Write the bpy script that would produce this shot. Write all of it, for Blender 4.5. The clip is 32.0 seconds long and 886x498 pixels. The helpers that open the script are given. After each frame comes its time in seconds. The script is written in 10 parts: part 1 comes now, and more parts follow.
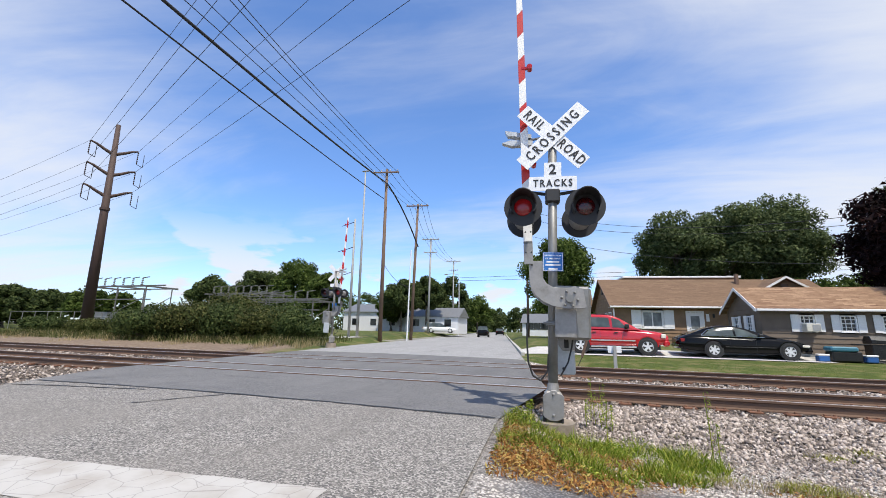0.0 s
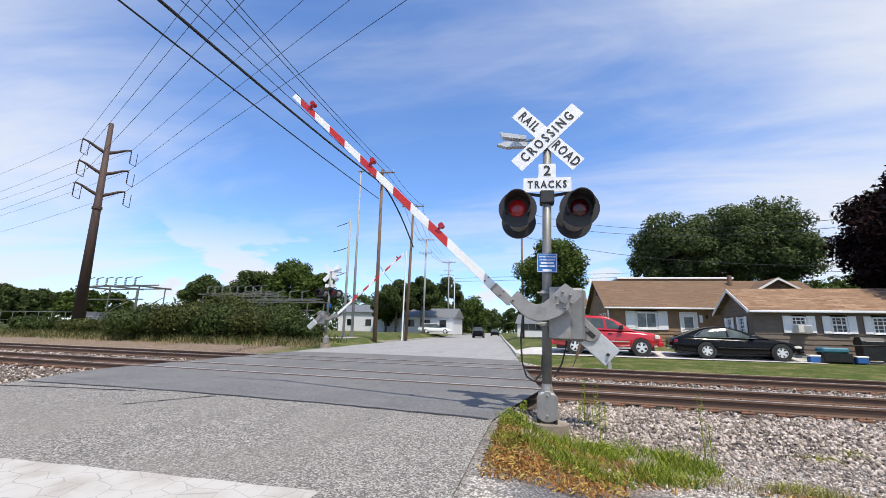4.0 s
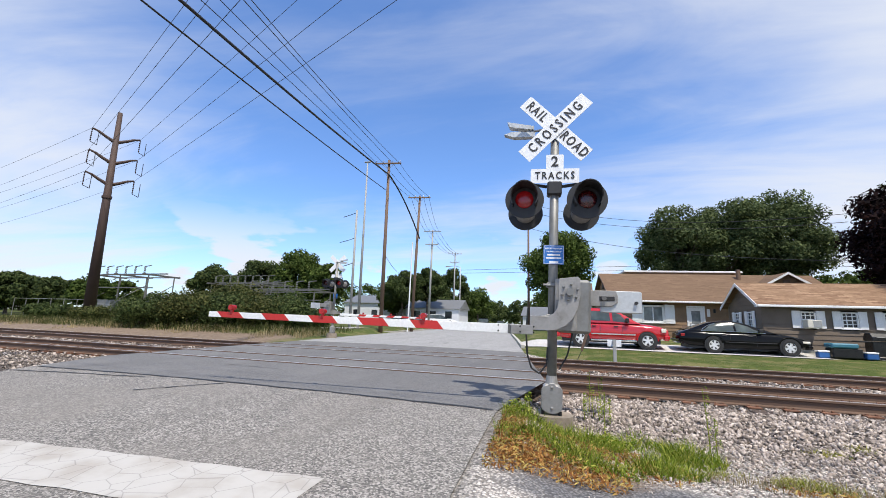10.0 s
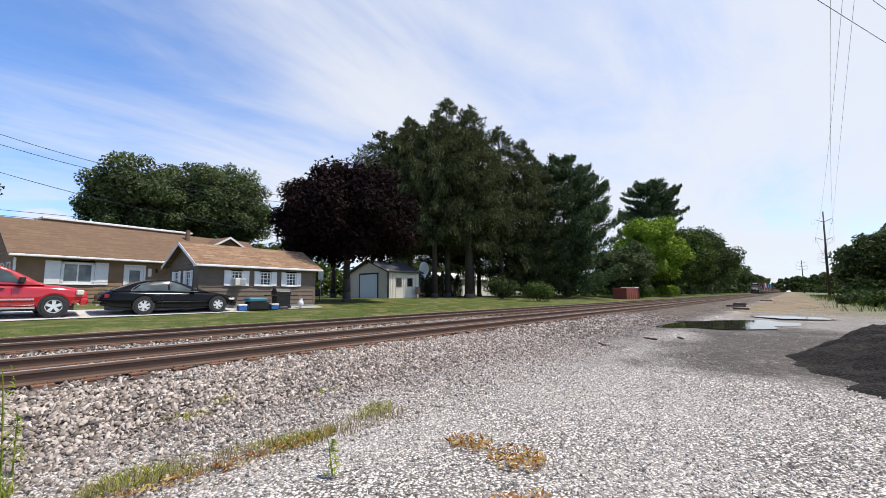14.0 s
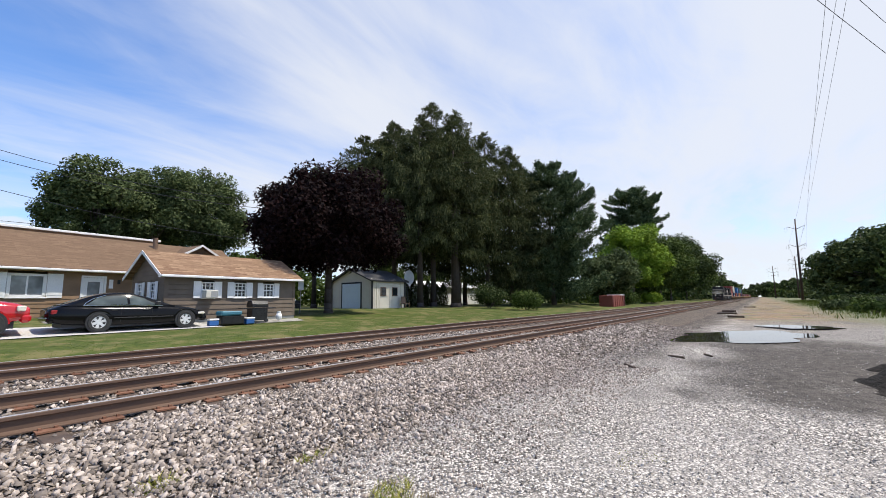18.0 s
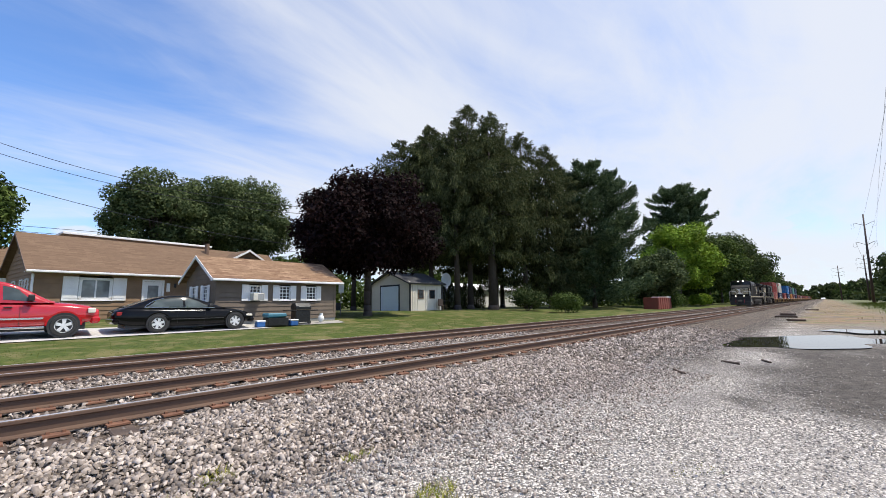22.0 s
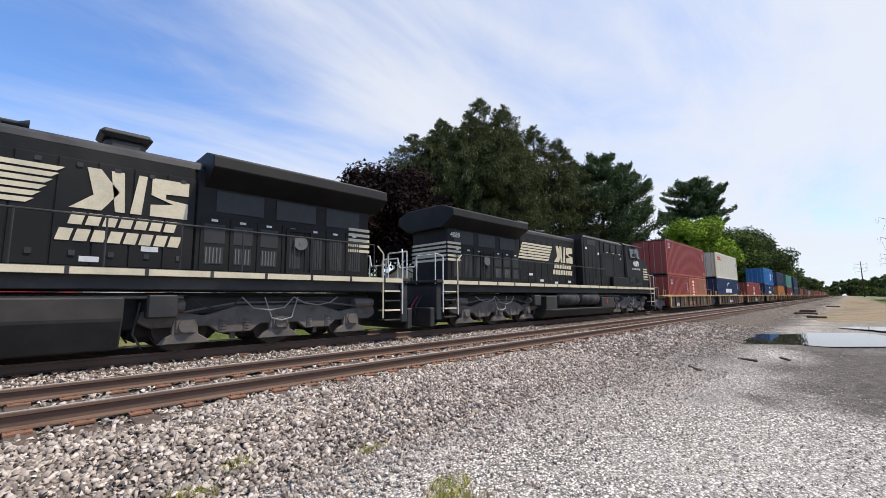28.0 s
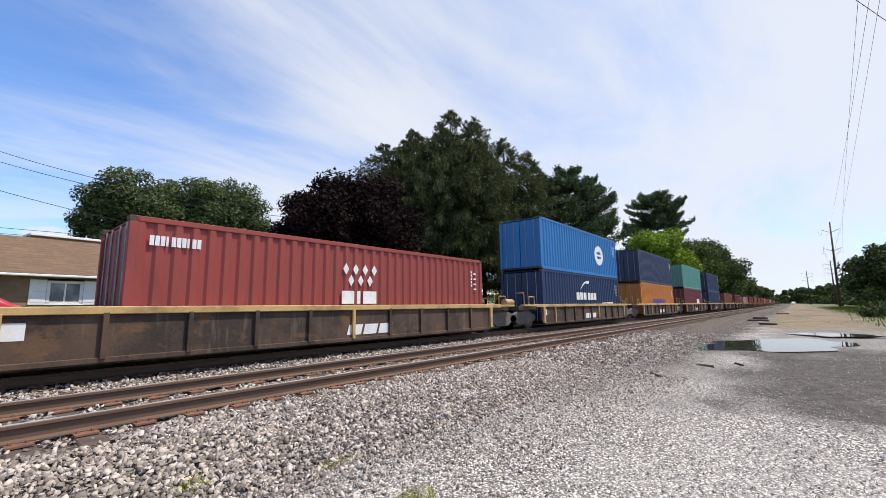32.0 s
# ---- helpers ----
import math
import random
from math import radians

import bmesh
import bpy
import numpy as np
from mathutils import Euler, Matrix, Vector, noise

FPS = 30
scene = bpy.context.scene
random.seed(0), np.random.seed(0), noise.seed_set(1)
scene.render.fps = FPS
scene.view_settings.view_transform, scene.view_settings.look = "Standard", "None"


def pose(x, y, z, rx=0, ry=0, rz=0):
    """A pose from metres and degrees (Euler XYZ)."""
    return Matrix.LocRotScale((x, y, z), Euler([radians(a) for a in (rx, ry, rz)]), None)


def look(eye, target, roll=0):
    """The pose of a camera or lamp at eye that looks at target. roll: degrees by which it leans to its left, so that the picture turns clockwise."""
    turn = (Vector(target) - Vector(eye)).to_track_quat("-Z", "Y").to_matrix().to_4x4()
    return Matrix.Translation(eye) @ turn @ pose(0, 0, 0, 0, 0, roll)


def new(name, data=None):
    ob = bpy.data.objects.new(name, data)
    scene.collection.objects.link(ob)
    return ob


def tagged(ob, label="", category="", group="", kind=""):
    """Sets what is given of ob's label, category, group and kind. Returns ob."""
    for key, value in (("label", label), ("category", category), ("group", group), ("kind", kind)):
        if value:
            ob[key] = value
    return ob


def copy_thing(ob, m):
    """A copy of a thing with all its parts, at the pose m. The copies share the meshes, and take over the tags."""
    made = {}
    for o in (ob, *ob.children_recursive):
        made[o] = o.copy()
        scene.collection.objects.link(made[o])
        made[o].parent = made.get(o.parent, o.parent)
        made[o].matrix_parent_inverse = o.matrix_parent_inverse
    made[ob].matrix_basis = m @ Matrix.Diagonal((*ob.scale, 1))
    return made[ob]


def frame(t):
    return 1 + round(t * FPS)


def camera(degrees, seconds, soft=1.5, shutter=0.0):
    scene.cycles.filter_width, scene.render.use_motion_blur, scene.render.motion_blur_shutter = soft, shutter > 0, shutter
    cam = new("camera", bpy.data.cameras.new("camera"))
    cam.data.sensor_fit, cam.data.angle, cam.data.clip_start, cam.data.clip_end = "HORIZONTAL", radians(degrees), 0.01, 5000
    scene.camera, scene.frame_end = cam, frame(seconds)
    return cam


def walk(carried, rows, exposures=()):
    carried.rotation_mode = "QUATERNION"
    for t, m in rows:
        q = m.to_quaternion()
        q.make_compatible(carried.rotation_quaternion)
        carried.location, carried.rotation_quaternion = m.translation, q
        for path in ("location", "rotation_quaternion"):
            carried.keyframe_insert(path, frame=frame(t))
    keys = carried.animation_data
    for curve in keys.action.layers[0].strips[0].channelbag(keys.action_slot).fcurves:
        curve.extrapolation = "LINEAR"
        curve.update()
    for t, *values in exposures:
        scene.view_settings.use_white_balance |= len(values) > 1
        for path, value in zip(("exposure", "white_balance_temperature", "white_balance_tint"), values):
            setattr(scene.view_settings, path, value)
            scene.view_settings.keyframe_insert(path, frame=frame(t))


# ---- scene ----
cam = camera(94.6, 32.0, soft=0.55)
PATH = [
    (0, (0.150, -8.425, 1.022), (-0.437, -6.554, 1.415), 1.2),
    (0.5, (0.157, -8.419, 1.021), (-0.425, -6.548, 1.420), 1.2),
    (1, (0.159, -8.409, 1.032), (-0.416, -6.536, 1.434), 1.2),
    (1.5, (0.159, -8.417, 1.023), (-0.408, -6.543, 1.430), 1.2),
    (2, (0.153, -8.408, 1.021), (-0.410, -6.532, 1.429), 1.3),
    (2.5, (0.158, -8.417, 1.025), (-0.403, -6.541, 1.432), 1.3),
    (3, (0.163, -8.419, 1.019), (-0.396, -6.543, 1.427), 1.2),
    (3.5, (0.162, -8.417, 1.028), (-0.401, -6.540, 1.432), 1.2),
    (5.5, (0.162, -8.404, 1.019), (-0.409, -6.524, 1.394), 1.4),
    (6, (0.158, -8.405, 1.017), (-0.413, -6.525, 1.388), 1.4),
    (6.5, (0.148, -8.400, 1.019), (-0.421, -6.519, 1.388), 1.5),
    (7, (0.157, -8.405, 1.025), (-0.412, -6.523, 1.392), 1.5),
    (7.5, (0.151, -8.393, 1.026), (-0.419, -6.512, 1.392), 1.6),
    (8, (0.159, -8.395, 1.018), (-0.413, -6.514, 1.384), 1.7),
    (8.5, (0.163, -8.391, 1.026), (-0.414, -6.511, 1.388), 1.8),
    (9, (0.161, -8.392, 1.019), (-0.423, -6.513, 1.379), 1.8),
    (9.5, (0.158, -8.386, 1.023), (-0.434, -6.509, 1.380), 1.9),
    (10, (0.161, -8.395, 1.022), (-0.435, -6.519, 1.377), 1.9),
    (10.5, (0.161, -8.392, 1.020), (-0.412, -6.508, 1.368), 2.1),
    (11, (0.153, -8.386, 1.010), (-0.377, -6.488, 1.350), 2.1),
    (11.5, (0.149, -8.363, 1.003), (-0.143, -6.411, 1.326), 2.4),
    (12, (0.405, -8.064, 0.980), (0.852, -6.143, 1.308), 2.5),
    (12.5, (0.661, -7.765, 1.031), (1.736, -6.104, 1.329), 1.5),
    (13, (0.892, -7.525, 0.934), (2.260, -6.086, 1.176), 0.7),
    (13.5, (1.112, -7.287, 0.901), (2.590, -5.958, 1.118), 0.1),
    (14, (1.297, -7.012, 0.887), (2.813, -5.726, 1.102), -0.3),
    (14.5, (1.410, -6.714, 0.915), (2.939, -5.444, 1.141), -0.7),
    (15, (1.584, -6.521, 0.954), (3.117, -5.260, 1.198), -0.9),
    (15.5, (1.715, -6.369, 0.996), (3.258, -5.123, 1.254), -1),
    (17.5, (2.039, -5.838, 1.036), (3.618, -4.637, 1.289), -0.9),
    (18, (2.022, -5.825, 1.041), (3.592, -4.612, 1.293), -0.8),
    (18.5, (2.017, -5.815, 1.042), (3.570, -4.580, 1.294), -0.8),
    (19, (2.014, -5.812, 1.036), (3.543, -4.547, 1.288), -0.8),
    (19.5, (2.006, -5.800, 1.044), (3.511, -4.506, 1.293), -1),
    (20, (2.003, -5.807, 1.039), (3.492, -4.494, 1.286), -1),
    (20.5, (2.010, -5.801, 1.039), (3.490, -4.479, 1.286), -1),
    (21, (2.004, -5.807, 1.044), (3.478, -4.479, 1.295), -1),
    (21.5, (1.998, -5.805, 1.044), (3.464, -4.468, 1.301), -0.9),
    (22, (1.993, -5.804, 1.043), (3.447, -4.457, 1.309), -0.8),
    (22.5, (1.992, -5.806, 1.043), (3.435, -4.448, 1.314), -0.7),
    (23, (1.988, -5.805, 1.045), (3.423, -4.438, 1.319), -0.6),
    (23.5, (1.984, -5.800, 1.045), (3.413, -4.428, 1.316), -0.5),
    (24, (1.980, -5.798, 1.041), (3.405, -4.420, 1.309), -0.4),
    (24.5, (1.987, -5.794, 1.039), (3.407, -4.410, 1.298), -0.4),
    (25, (1.987, -5.795, 1.039), (3.404, -4.405, 1.287), -0.4),
    (25.5, (1.989, -5.795, 1.039), (3.401, -4.399, 1.277), -0.5),
    (27.5, (1.988, -5.792, 1.039), (3.394, -4.390, 1.277), -0.5),
    (28, (1.971, -5.789, 1.053), (3.388, -4.398, 1.290), -0.4),
    (28.5, (1.981, -5.798, 1.054), (3.410, -4.420, 1.294), -0.4),
    (29, (1.986, -5.808, 1.043), (3.432, -4.448, 1.289), -0.4),
    (29.5, (1.992, -5.813, 1.042), (3.456, -4.473, 1.293), -0.3),
    (30, (1.993, -5.811, 1.039), (3.472, -4.489, 1.299), -0.3),
    (30.5, (1.988, -5.831, 1.048), (3.476, -4.523, 1.316), -0.3),
    (31, (1.992, -5.837, 1.060), (3.488, -4.539, 1.333), -0.3),
    (31.5, (1.988, -5.832, 1.053), (3.492, -4.543, 1.332), -0.5),
    (32, (1.997, -5.821, 1.053), (3.504, -4.537, 1.337), -0.8),
]
walk(cam, [(t, look(eye, target, roll)) for t, eye, target, roll in PATH])

# ---- light ----
SUN_DIR = Vector((0.27, -0.36, 0.89)).normalized()
world = bpy.data.worlds.new("sky")
scene.world = world
world.use_nodes = True


def sky_world():
    """A clear blue sky with thin streaks and low heaps of cloud, whiter towards the east."""
    nt = world.node_tree
    nt.nodes.clear()
    n, l = nt.nodes.new, nt.links.new
    out, bg, sky = n("ShaderNodeOutputWorld"), n("ShaderNodeBackground"), n("ShaderNodeTexSky")
    sky.sky_type, sky.sun_disc = "NISHITA", False
    sky.sun_elevation, sky.sun_rotation = math.asin(SUN_DIR.z), math.atan2(SUN_DIR.x, SUN_DIR.y)
    sky.air_density, sky.dust_density, sky.ozone_density = 1.0, 0.6, 2.5
    tc = n("ShaderNodeTexCoord")
    sep = n("ShaderNodeSeparateXYZ")
    l(tc.outputs["Generated"], sep.inputs[0])

    def math_node(op, a, b=None, clamp=False):
        m = n("ShaderNodeMath")
        m.operation, m.use_clamp = op, clamp
        for i, v in enumerate((a, b)):
            if v is None:
                continue
            if isinstance(v, (int, float)):
                m.inputs[i].default_value = v
            else:
                l(v, m.inputs[i])
        return m.outputs[0]

    def ramp(v, lo, hi):
        m = n("ShaderNodeMapRange")
        m.interpolation_type = "SMOOTHSTEP"
        l(v, m.inputs[0])
        m.inputs[1].default_value, m.inputs[2].default_value = lo, hi
        return m.outputs[0]

    # directions projected on a flat cloud layer
    up = math_node("MAXIMUM", sep.outputs[2], 0.04)
    high = math_node("ADD", up, 0.12)
    px, py = math_node("DIVIDE", sep.outputs[0], high), math_node("DIVIDE", sep.outputs[1], high)
    comb = n("ShaderNodeCombineXYZ")
    l(px, comb.inputs[0])
    l(py, comb.inputs[1])
    mp = n("ShaderNodeMapping")
    mp.inputs["Rotation"].default_value = (0, 0, radians(-38))
    mp.inputs["Scale"].default_value = (0.42, 1.15, 1)
    l(comb.outputs[0], mp.inputs[0])
    cirrus = n("ShaderNodeTexNoise")
    cirrus.inputs["Scale"].default_value, cirrus.inputs["Detail"].default_value = 0.9, 7
    cirrus.inputs["Roughness"].default_value, cirrus.inputs["Distortion"].default_value = 0.52, 0.55
    l(mp.outputs[0], cirrus.inputs["Vector"])
    # whiter towards +x, where the high cloud thickens
    east = ramp(sep.outputs[0], -0.5, 0.85)
    dens = math_node("ADD", cirrus.outputs[0], math_node("MULTIPLY", east, 0.34))
    west = math_node("MULTIPLY", ramp(math_node("MULTIPLY", sep.outputs[0], -1), 0.62, 0.95), 0.26)
    wisps = n("ShaderNodeTexNoise")
    wisps.inputs["Scale"].default_value, wisps.inputs["Detail"].default_value = 2.6, 9
    wisps.inputs["Roughness"].default_value, wisps.inputs["Distortion"].default_value = 0.6, 1.3
    l(mp.outputs[0], wisps.inputs["Vector"])
    dens = math_node("ADD", dens, math_node("MULTIPLY", math_node("SUBTRACT", wisps.outputs[0], 0.5), 0.24))
    thin = ramp(math_node("ADD", dens, west), 0.43, 0.92)
    low = n("ShaderNodeTexNoise")
    low.inputs["Scale"].default_value, low.inputs["Detail"].default_value = 5.0, 6
    low.inputs["Roughness"].default_value = 0.5
    mp2 = n("ShaderNodeMapping")
    mp2.inputs["Scale"].default_value = (1, 1, 3.2)
    l(tc.outputs["Generated"], mp2.inputs[0])
    l(mp2.outputs[0], low.inputs["Vector"])
    band = math_node("MULTIPLY", ramp(sep.outputs[2], 0.0, 0.05), math_node("SUBTRACT", 1, ramp(sep.outputs[2], 0.1, 0.27)))
    heaps = math_node("MULTIPLY", ramp(low.outputs[0], 0.52, 0.6), band)
    haze = math_node("SUBTRACT", 1, ramp(sep.outputs[2], -0.05, 0.28))
    cover = math_node("MAXIMUM", math_node("MULTIPLY", thin, 0.92), math_node("MULTIPLY", heaps, 0.95))
    cover = math_node("MAXIMUM", cover, math_node("MULTIPLY", haze, 0.24))
    mix = n("ShaderNodeMix")
    mix.data_type = "RGBA"
    l(cover, mix.inputs["Factor"])
    tint = n("ShaderNodeMix")
    tint.data_type, tint.blend_type = "RGBA", "MULTIPLY"
    tint.inputs["Factor"].default_value = 1.0
    tint.inputs["B"].default_value = SKY_TINT
    l(sky.outputs[0], tint.inputs["A"])
    l(tint.outputs["Result"], mix.inputs["A"])
    mix.inputs["B"].default_value = CLOUD
    bg.inputs["Strength"].default_value = SKY_STRENGTH
    l(mix.outputs["Result"], bg.inputs["Color"])
    l(bg.outputs[0], out.inputs[0])


SKY_TINT = (1.0, 1.25, 1.6, 1)
CLOUD = (5.6, 5.8, 6.25, 1)
SKY_STRENGTH = 0.15
sky_world()
sun = new("sun", bpy.data.lights.new("sun", "SUN"))
sun.data.energy = 5.0
sun.data.angle = radians(0.6)
sun.data.color = (1.0, 0.93, 0.82)
sun.matrix_world = look(SUN_DIR * 50, (0, 0, 0))
scene.view_settings.exposure = 0.0

# ---- materials ----
class Mat:
    """A small builder of node materials."""

    def __init__(self, name, rough=0.7, metal=0.0, spec=0.5):
        self.m = bpy.data.materials.new(name)
        self.m.use_nodes = True
        self.nt = self.m.node_tree
        self.b = self.nt.nodes["Principled BSDF"]
        self.b.inputs["Roughness"].default_value = rough
        self.b.inputs["Metallic"].default_value = metal
        self.b.inputs["Specular IOR Level"].default_value = spec
        self.co = self.nt.nodes.new("ShaderNodeTexCoord").outputs["Object"]

    def set(self, node, key, v):
        if isinstance(v, bpy.types.NodeSocket):
            self.nt.links.new(v, node.inputs[key])
        else:
            node.inputs[key].default_value = v

    def scaled(self, s, src=None):
        mp = self.nt.nodes.new("ShaderNodeMapping")
        mp.inputs["Scale"].default_value = s
        self.nt.links.new(src or self.co, mp.inputs[0])
        return mp.outputs[0]

    def noise(self, scale, detail=4, rough=0.55, vec=None, dist=0.0):
        n = self.nt.nodes.new("ShaderNodeTexNoise")
        n.inputs["Scale"].default_value, n.inputs["Detail"].default_value = scale, detail
        n.inputs["Roughness"].default_value, n.inputs["Distortion"].default_value = rough, dist
        self.nt.links.new(vec or self.co, n.inputs["Vector"])
        return n.outputs["Fac"]

    def voronoi(self, scale, out="Distance", feature="F1", vec=None):
        n = self.nt.nodes.new("ShaderNodeTexVoronoi")
        n.feature = feature
        n.inputs["Scale"].default_value = scale
        self.nt.links.new(vec or self.co, n.inputs["Vector"])
        return n.outputs[out]

    def ramp(self, fac, *stops):
        r = self.nt.nodes.new("ShaderNodeValToRGB")
        e = r.color_ramp.elements
        while len(e) < len(stops):
            e.new(0.5)
        for k, (p, c) in zip(e, stops):
            k.position, k.color = p, (*c, 1) if len(c) == 3 else c
        self.nt.links.new(fac, r.inputs[0])
        return r.outputs[0]

    def mask(self, fac, lo, hi):
        m = self.nt.nodes.new("ShaderNodeMapRange")
        m.interpolation_type = "SMOOTHSTEP"
        m.inputs[1].default_value, m.inputs[2].default_value = lo, hi
        self.nt.links.new(fac, m.inputs[0])
        return m.outputs[0]

    def mix(self, fac, a, b, blend="MIX"):
        m = self.nt.nodes.new("ShaderNodeMix")
        m.data_type, m.blend_type = "RGBA", blend
        for key, v in (("Factor", fac), ("A", a), ("B", b)):
            if isinstance(v, tuple) and len(v) == 3:
                v = (*v, 1)
            self.set(m, key, v)
        return m.outputs["Result"]

    def calc(self, op, a, b):
        m = self.nt.nodes.new("ShaderNodeMath")
        m.operation = op
        self.set(m, 0, a)
        self.set(m, 1, b)
        return m.outputs[0]

    def random(self):
        return self.nt.nodes.new("ShaderNodeObjectInfo").outputs["Random"]

    def island(self):
        return self.nt.nodes.new("ShaderNodeNewGeometry").outputs["Random Per Island"]

    def axis(self, k):
        s = self.nt.nodes.new("ShaderNodeSeparateXYZ")
        self.nt.links.new(self.co, s.inputs[0])
        return s.outputs[k]

    def color(self, v):
        self.set(self.b, "Base Color", (*v, 1) if isinstance(v, tuple) and len(v) == 3 else v)
        return self

    def rough(self, v):
        self.set(self.b, "Roughness", v)
        return self

    def bump(self, h, strength=0.5, dist=0.01):
        n = self.nt.nodes.new("ShaderNodeBump")
        n.inputs["Strength"].default_value, n.inputs["Distance"].default_value = strength, dist
        self.nt.links.new(h, n.inputs["Height"])
        self.nt.links.new(n.outputs[0], self.b.inputs["Normal"])
        return self


def worn(name, col, rough=0.6, metal=0.0, dirt=(0.12, 0.1, 0.08), amount=0.35, scale=3.0, grain=40.0, bump=0.15, spec=0.5):
    """Paint, metal or plastic with blotchy dirt and fine grain."""
    k = Mat(name, rough, metal, spec)
    big = k.mask(k.noise(scale, 5, 0.6), 0.42, 0.72)
    fine = k.noise(grain, 3)
    c = k.mix(k.calc("MULTIPLY", big, amount), col, dirt)
    k.color(k.mix(0.25, c, k.ramp(fine, (0.3, tuple(v * 0.7 for v in col)), (0.7, tuple(min(1, v * 1.25) for v in col)))))
    k.rough(k.calc("ADD", k.calc("MULTIPLY", fine, 0.2), rough - 0.1))
    if bump:
        k.bump(fine, bump, 0.004)
    return k.m


def leafy(name, lo, mid, hi, rough=0.7):
    """Foliage: every leaf island has its own tint; some light comes through."""
    k = Mat(name, rough, 0, 0.08)
    c = k.ramp(k.island(), (0.0, lo), (0.5, mid), (1.0, hi))
    big = k.ramp(k.noise(0.35, 3), (0.3, (0.7, 0.7, 0.7)), (0.7, (1.2, 1.2, 1.1)))
    c = k.mix(1.0, c, big, "MULTIPLY")
    k.color(c)
    tr = k.nt.nodes.new("ShaderNodeBsdfTranslucent")
    k.nt.links.new(c, tr.inputs[0])
    mx = k.nt.nodes.new("ShaderNodeMixShader")
    mx.inputs[0].default_value = 0.18
    k.nt.links.new(k.b.outputs[0], mx.inputs[1])
    k.nt.links.new(tr.outputs[0], mx.inputs[2])
    k.nt.links.new(mx.outputs[0], k.nt.nodes["Material Output"].inputs[0])
    return k.m


def gravel_mat(name, lo, mid, hi, scale, patch, patch_amount=0.5):
    k = Mat(name, 0.9, 0, 0.25)
    cell = k.voronoi(scale, "Color")
    sep = k.nt.nodes.new("ShaderNodeSeparateColor")
    k.nt.links.new(cell, sep.inputs[0])
    dist = k.voronoi(scale)
    stone = k.ramp(sep.outputs[0], (0.0, lo), (0.5, mid), (1.0, hi))
    # cell borders painted darker, for the shade between the pieces
    stone = k.mix(k.mask(dist, 0.45, 0.75), stone, tuple(v * 0.35 for v in lo))
    big = k.mask(k.noise(0.55, 6, 0.6), 0.45, 0.68)
    k.color(k.mix(k.calc("MULTIPLY", big, patch_amount), stone, patch))
    k.bump(k.calc("SUBTRACT", 1.0, dist), 0.9, 0.5 / scale)
    return k.m


def stone_mat(name, lo, mid, hi):
    k = Mat(name, 0.85, 0, 0.3)
    c = k.ramp(k.island(), (0.0, lo), (0.55, mid), (1.0, hi))
    k.color(k.mix(0.2, c, k.ramp(k.noise(30, 3), (0.3, lo), (0.7, hi))))
    return k.m


# bed toned dark to stand for the shadowed gaps between loose stones
M_BALLAST_BED = gravel_mat("ballast_bed", (0.035, 0.027, 0.021), (0.13, 0.104, 0.083), (0.36, 0.295, 0.24), 30, (0.12, 0.08, 0.055), 0.4)
M_STONE = stone_mat("ballast_stone", (0.075, 0.06, 0.05), (0.3, 0.247, 0.207), (0.66, 0.57, 0.5))
M_CHIP = stone_mat("gravel_chip", (0.2, 0.183, 0.165), (0.44, 0.4, 0.36), (0.72, 0.665, 0.61))
M_STEEL_RUST = worn("rusted_rail_steel", (0.125, 0.074, 0.049), 0.75, 0.0, (0.11, 0.066, 0.043), 0.6, 2.0, 60)
M_RAIL_TOP = worn("polished_rail_head", (0.62, 0.6, 0.57), 0.35, 0.55, (0.3, 0.25, 0.2), 0.4, 2.0, 60, 0)
M_TIE = worn("weathered_tie_wood", (0.1, 0.068, 0.05), 0.9, 0, (0.05, 0.04, 0.035), 0.6, 3.0, 45, 0.6)
M_PLATE = worn("rusted_tie_plate", (0.22, 0.105, 0.062), 0.85, 0.1, (0.1, 0.05, 0.03), 0.6, 6.0, 60)
M_GALV = worn("galvanised_steel", (0.25, 0.25, 0.24), 0.5, 0.5, (0.14, 0.13, 0.115), 0.5, 4.0, 30)
M_ZINC = worn("bright_galvanised_plate", (0.5, 0.52, 0.53), 0.5, 0.3, (0.34, 0.36, 0.36), 0.5, 6.0, 30)
M_ALU = worn("dull_aluminium", (0.31, 0.3, 0.285), 0.55, 0.4, (0.13, 0.12, 0.1), 0.7, 5.0, 30)
M_SIGN_WHITE = worn("sign_white", (0.78, 0.79, 0.8), 0.45, 0, (0.5, 0.5, 0.47), 0.25, 3.0, 20, 0)
M_BLACK = worn("matt_black", (0.016, 0.016, 0.017), 0.55, 0, (0.05, 0.05, 0.048), 0.3, 5.0, 40)
M_INK = worn("black_ink", (0.015, 0.015, 0.015), 0.5, 0, (0.05, 0.05, 0.05), 0.2, 8.0, 40, 0)
M_BLUE_SIGN = worn("blue_sign", (0.02, 0.16, 0.5), 0.45, 0, (0.1, 0.2, 0.4), 0.2, 9.0, 40, 0)
M_WHITE_INK = worn("white_ink", (0.8, 0.8, 0.8), 0.5, 0, (0.6, 0.6, 0.6), 0.2, 8.0, 40, 0)
M_GATE_RED = worn("gate_red", (0.5, 0.025, 0.02), 0.4, 0, (0.3, 0.06, 0.05), 0.3, 4.0, 30, 0)
M_GATE_WHITE = worn("gate_white", (0.8, 0.8, 0.78), 0.45, 0, (0.5, 0.49, 0.45), 0.35, 4.0, 30, 0)
M_FOOTING = worn("stained_footing_concrete", (0.27, 0.225, 0.175), 0.9, 0, (0.12, 0.09, 0.065), 0.7, 5.0, 60, 0.4)
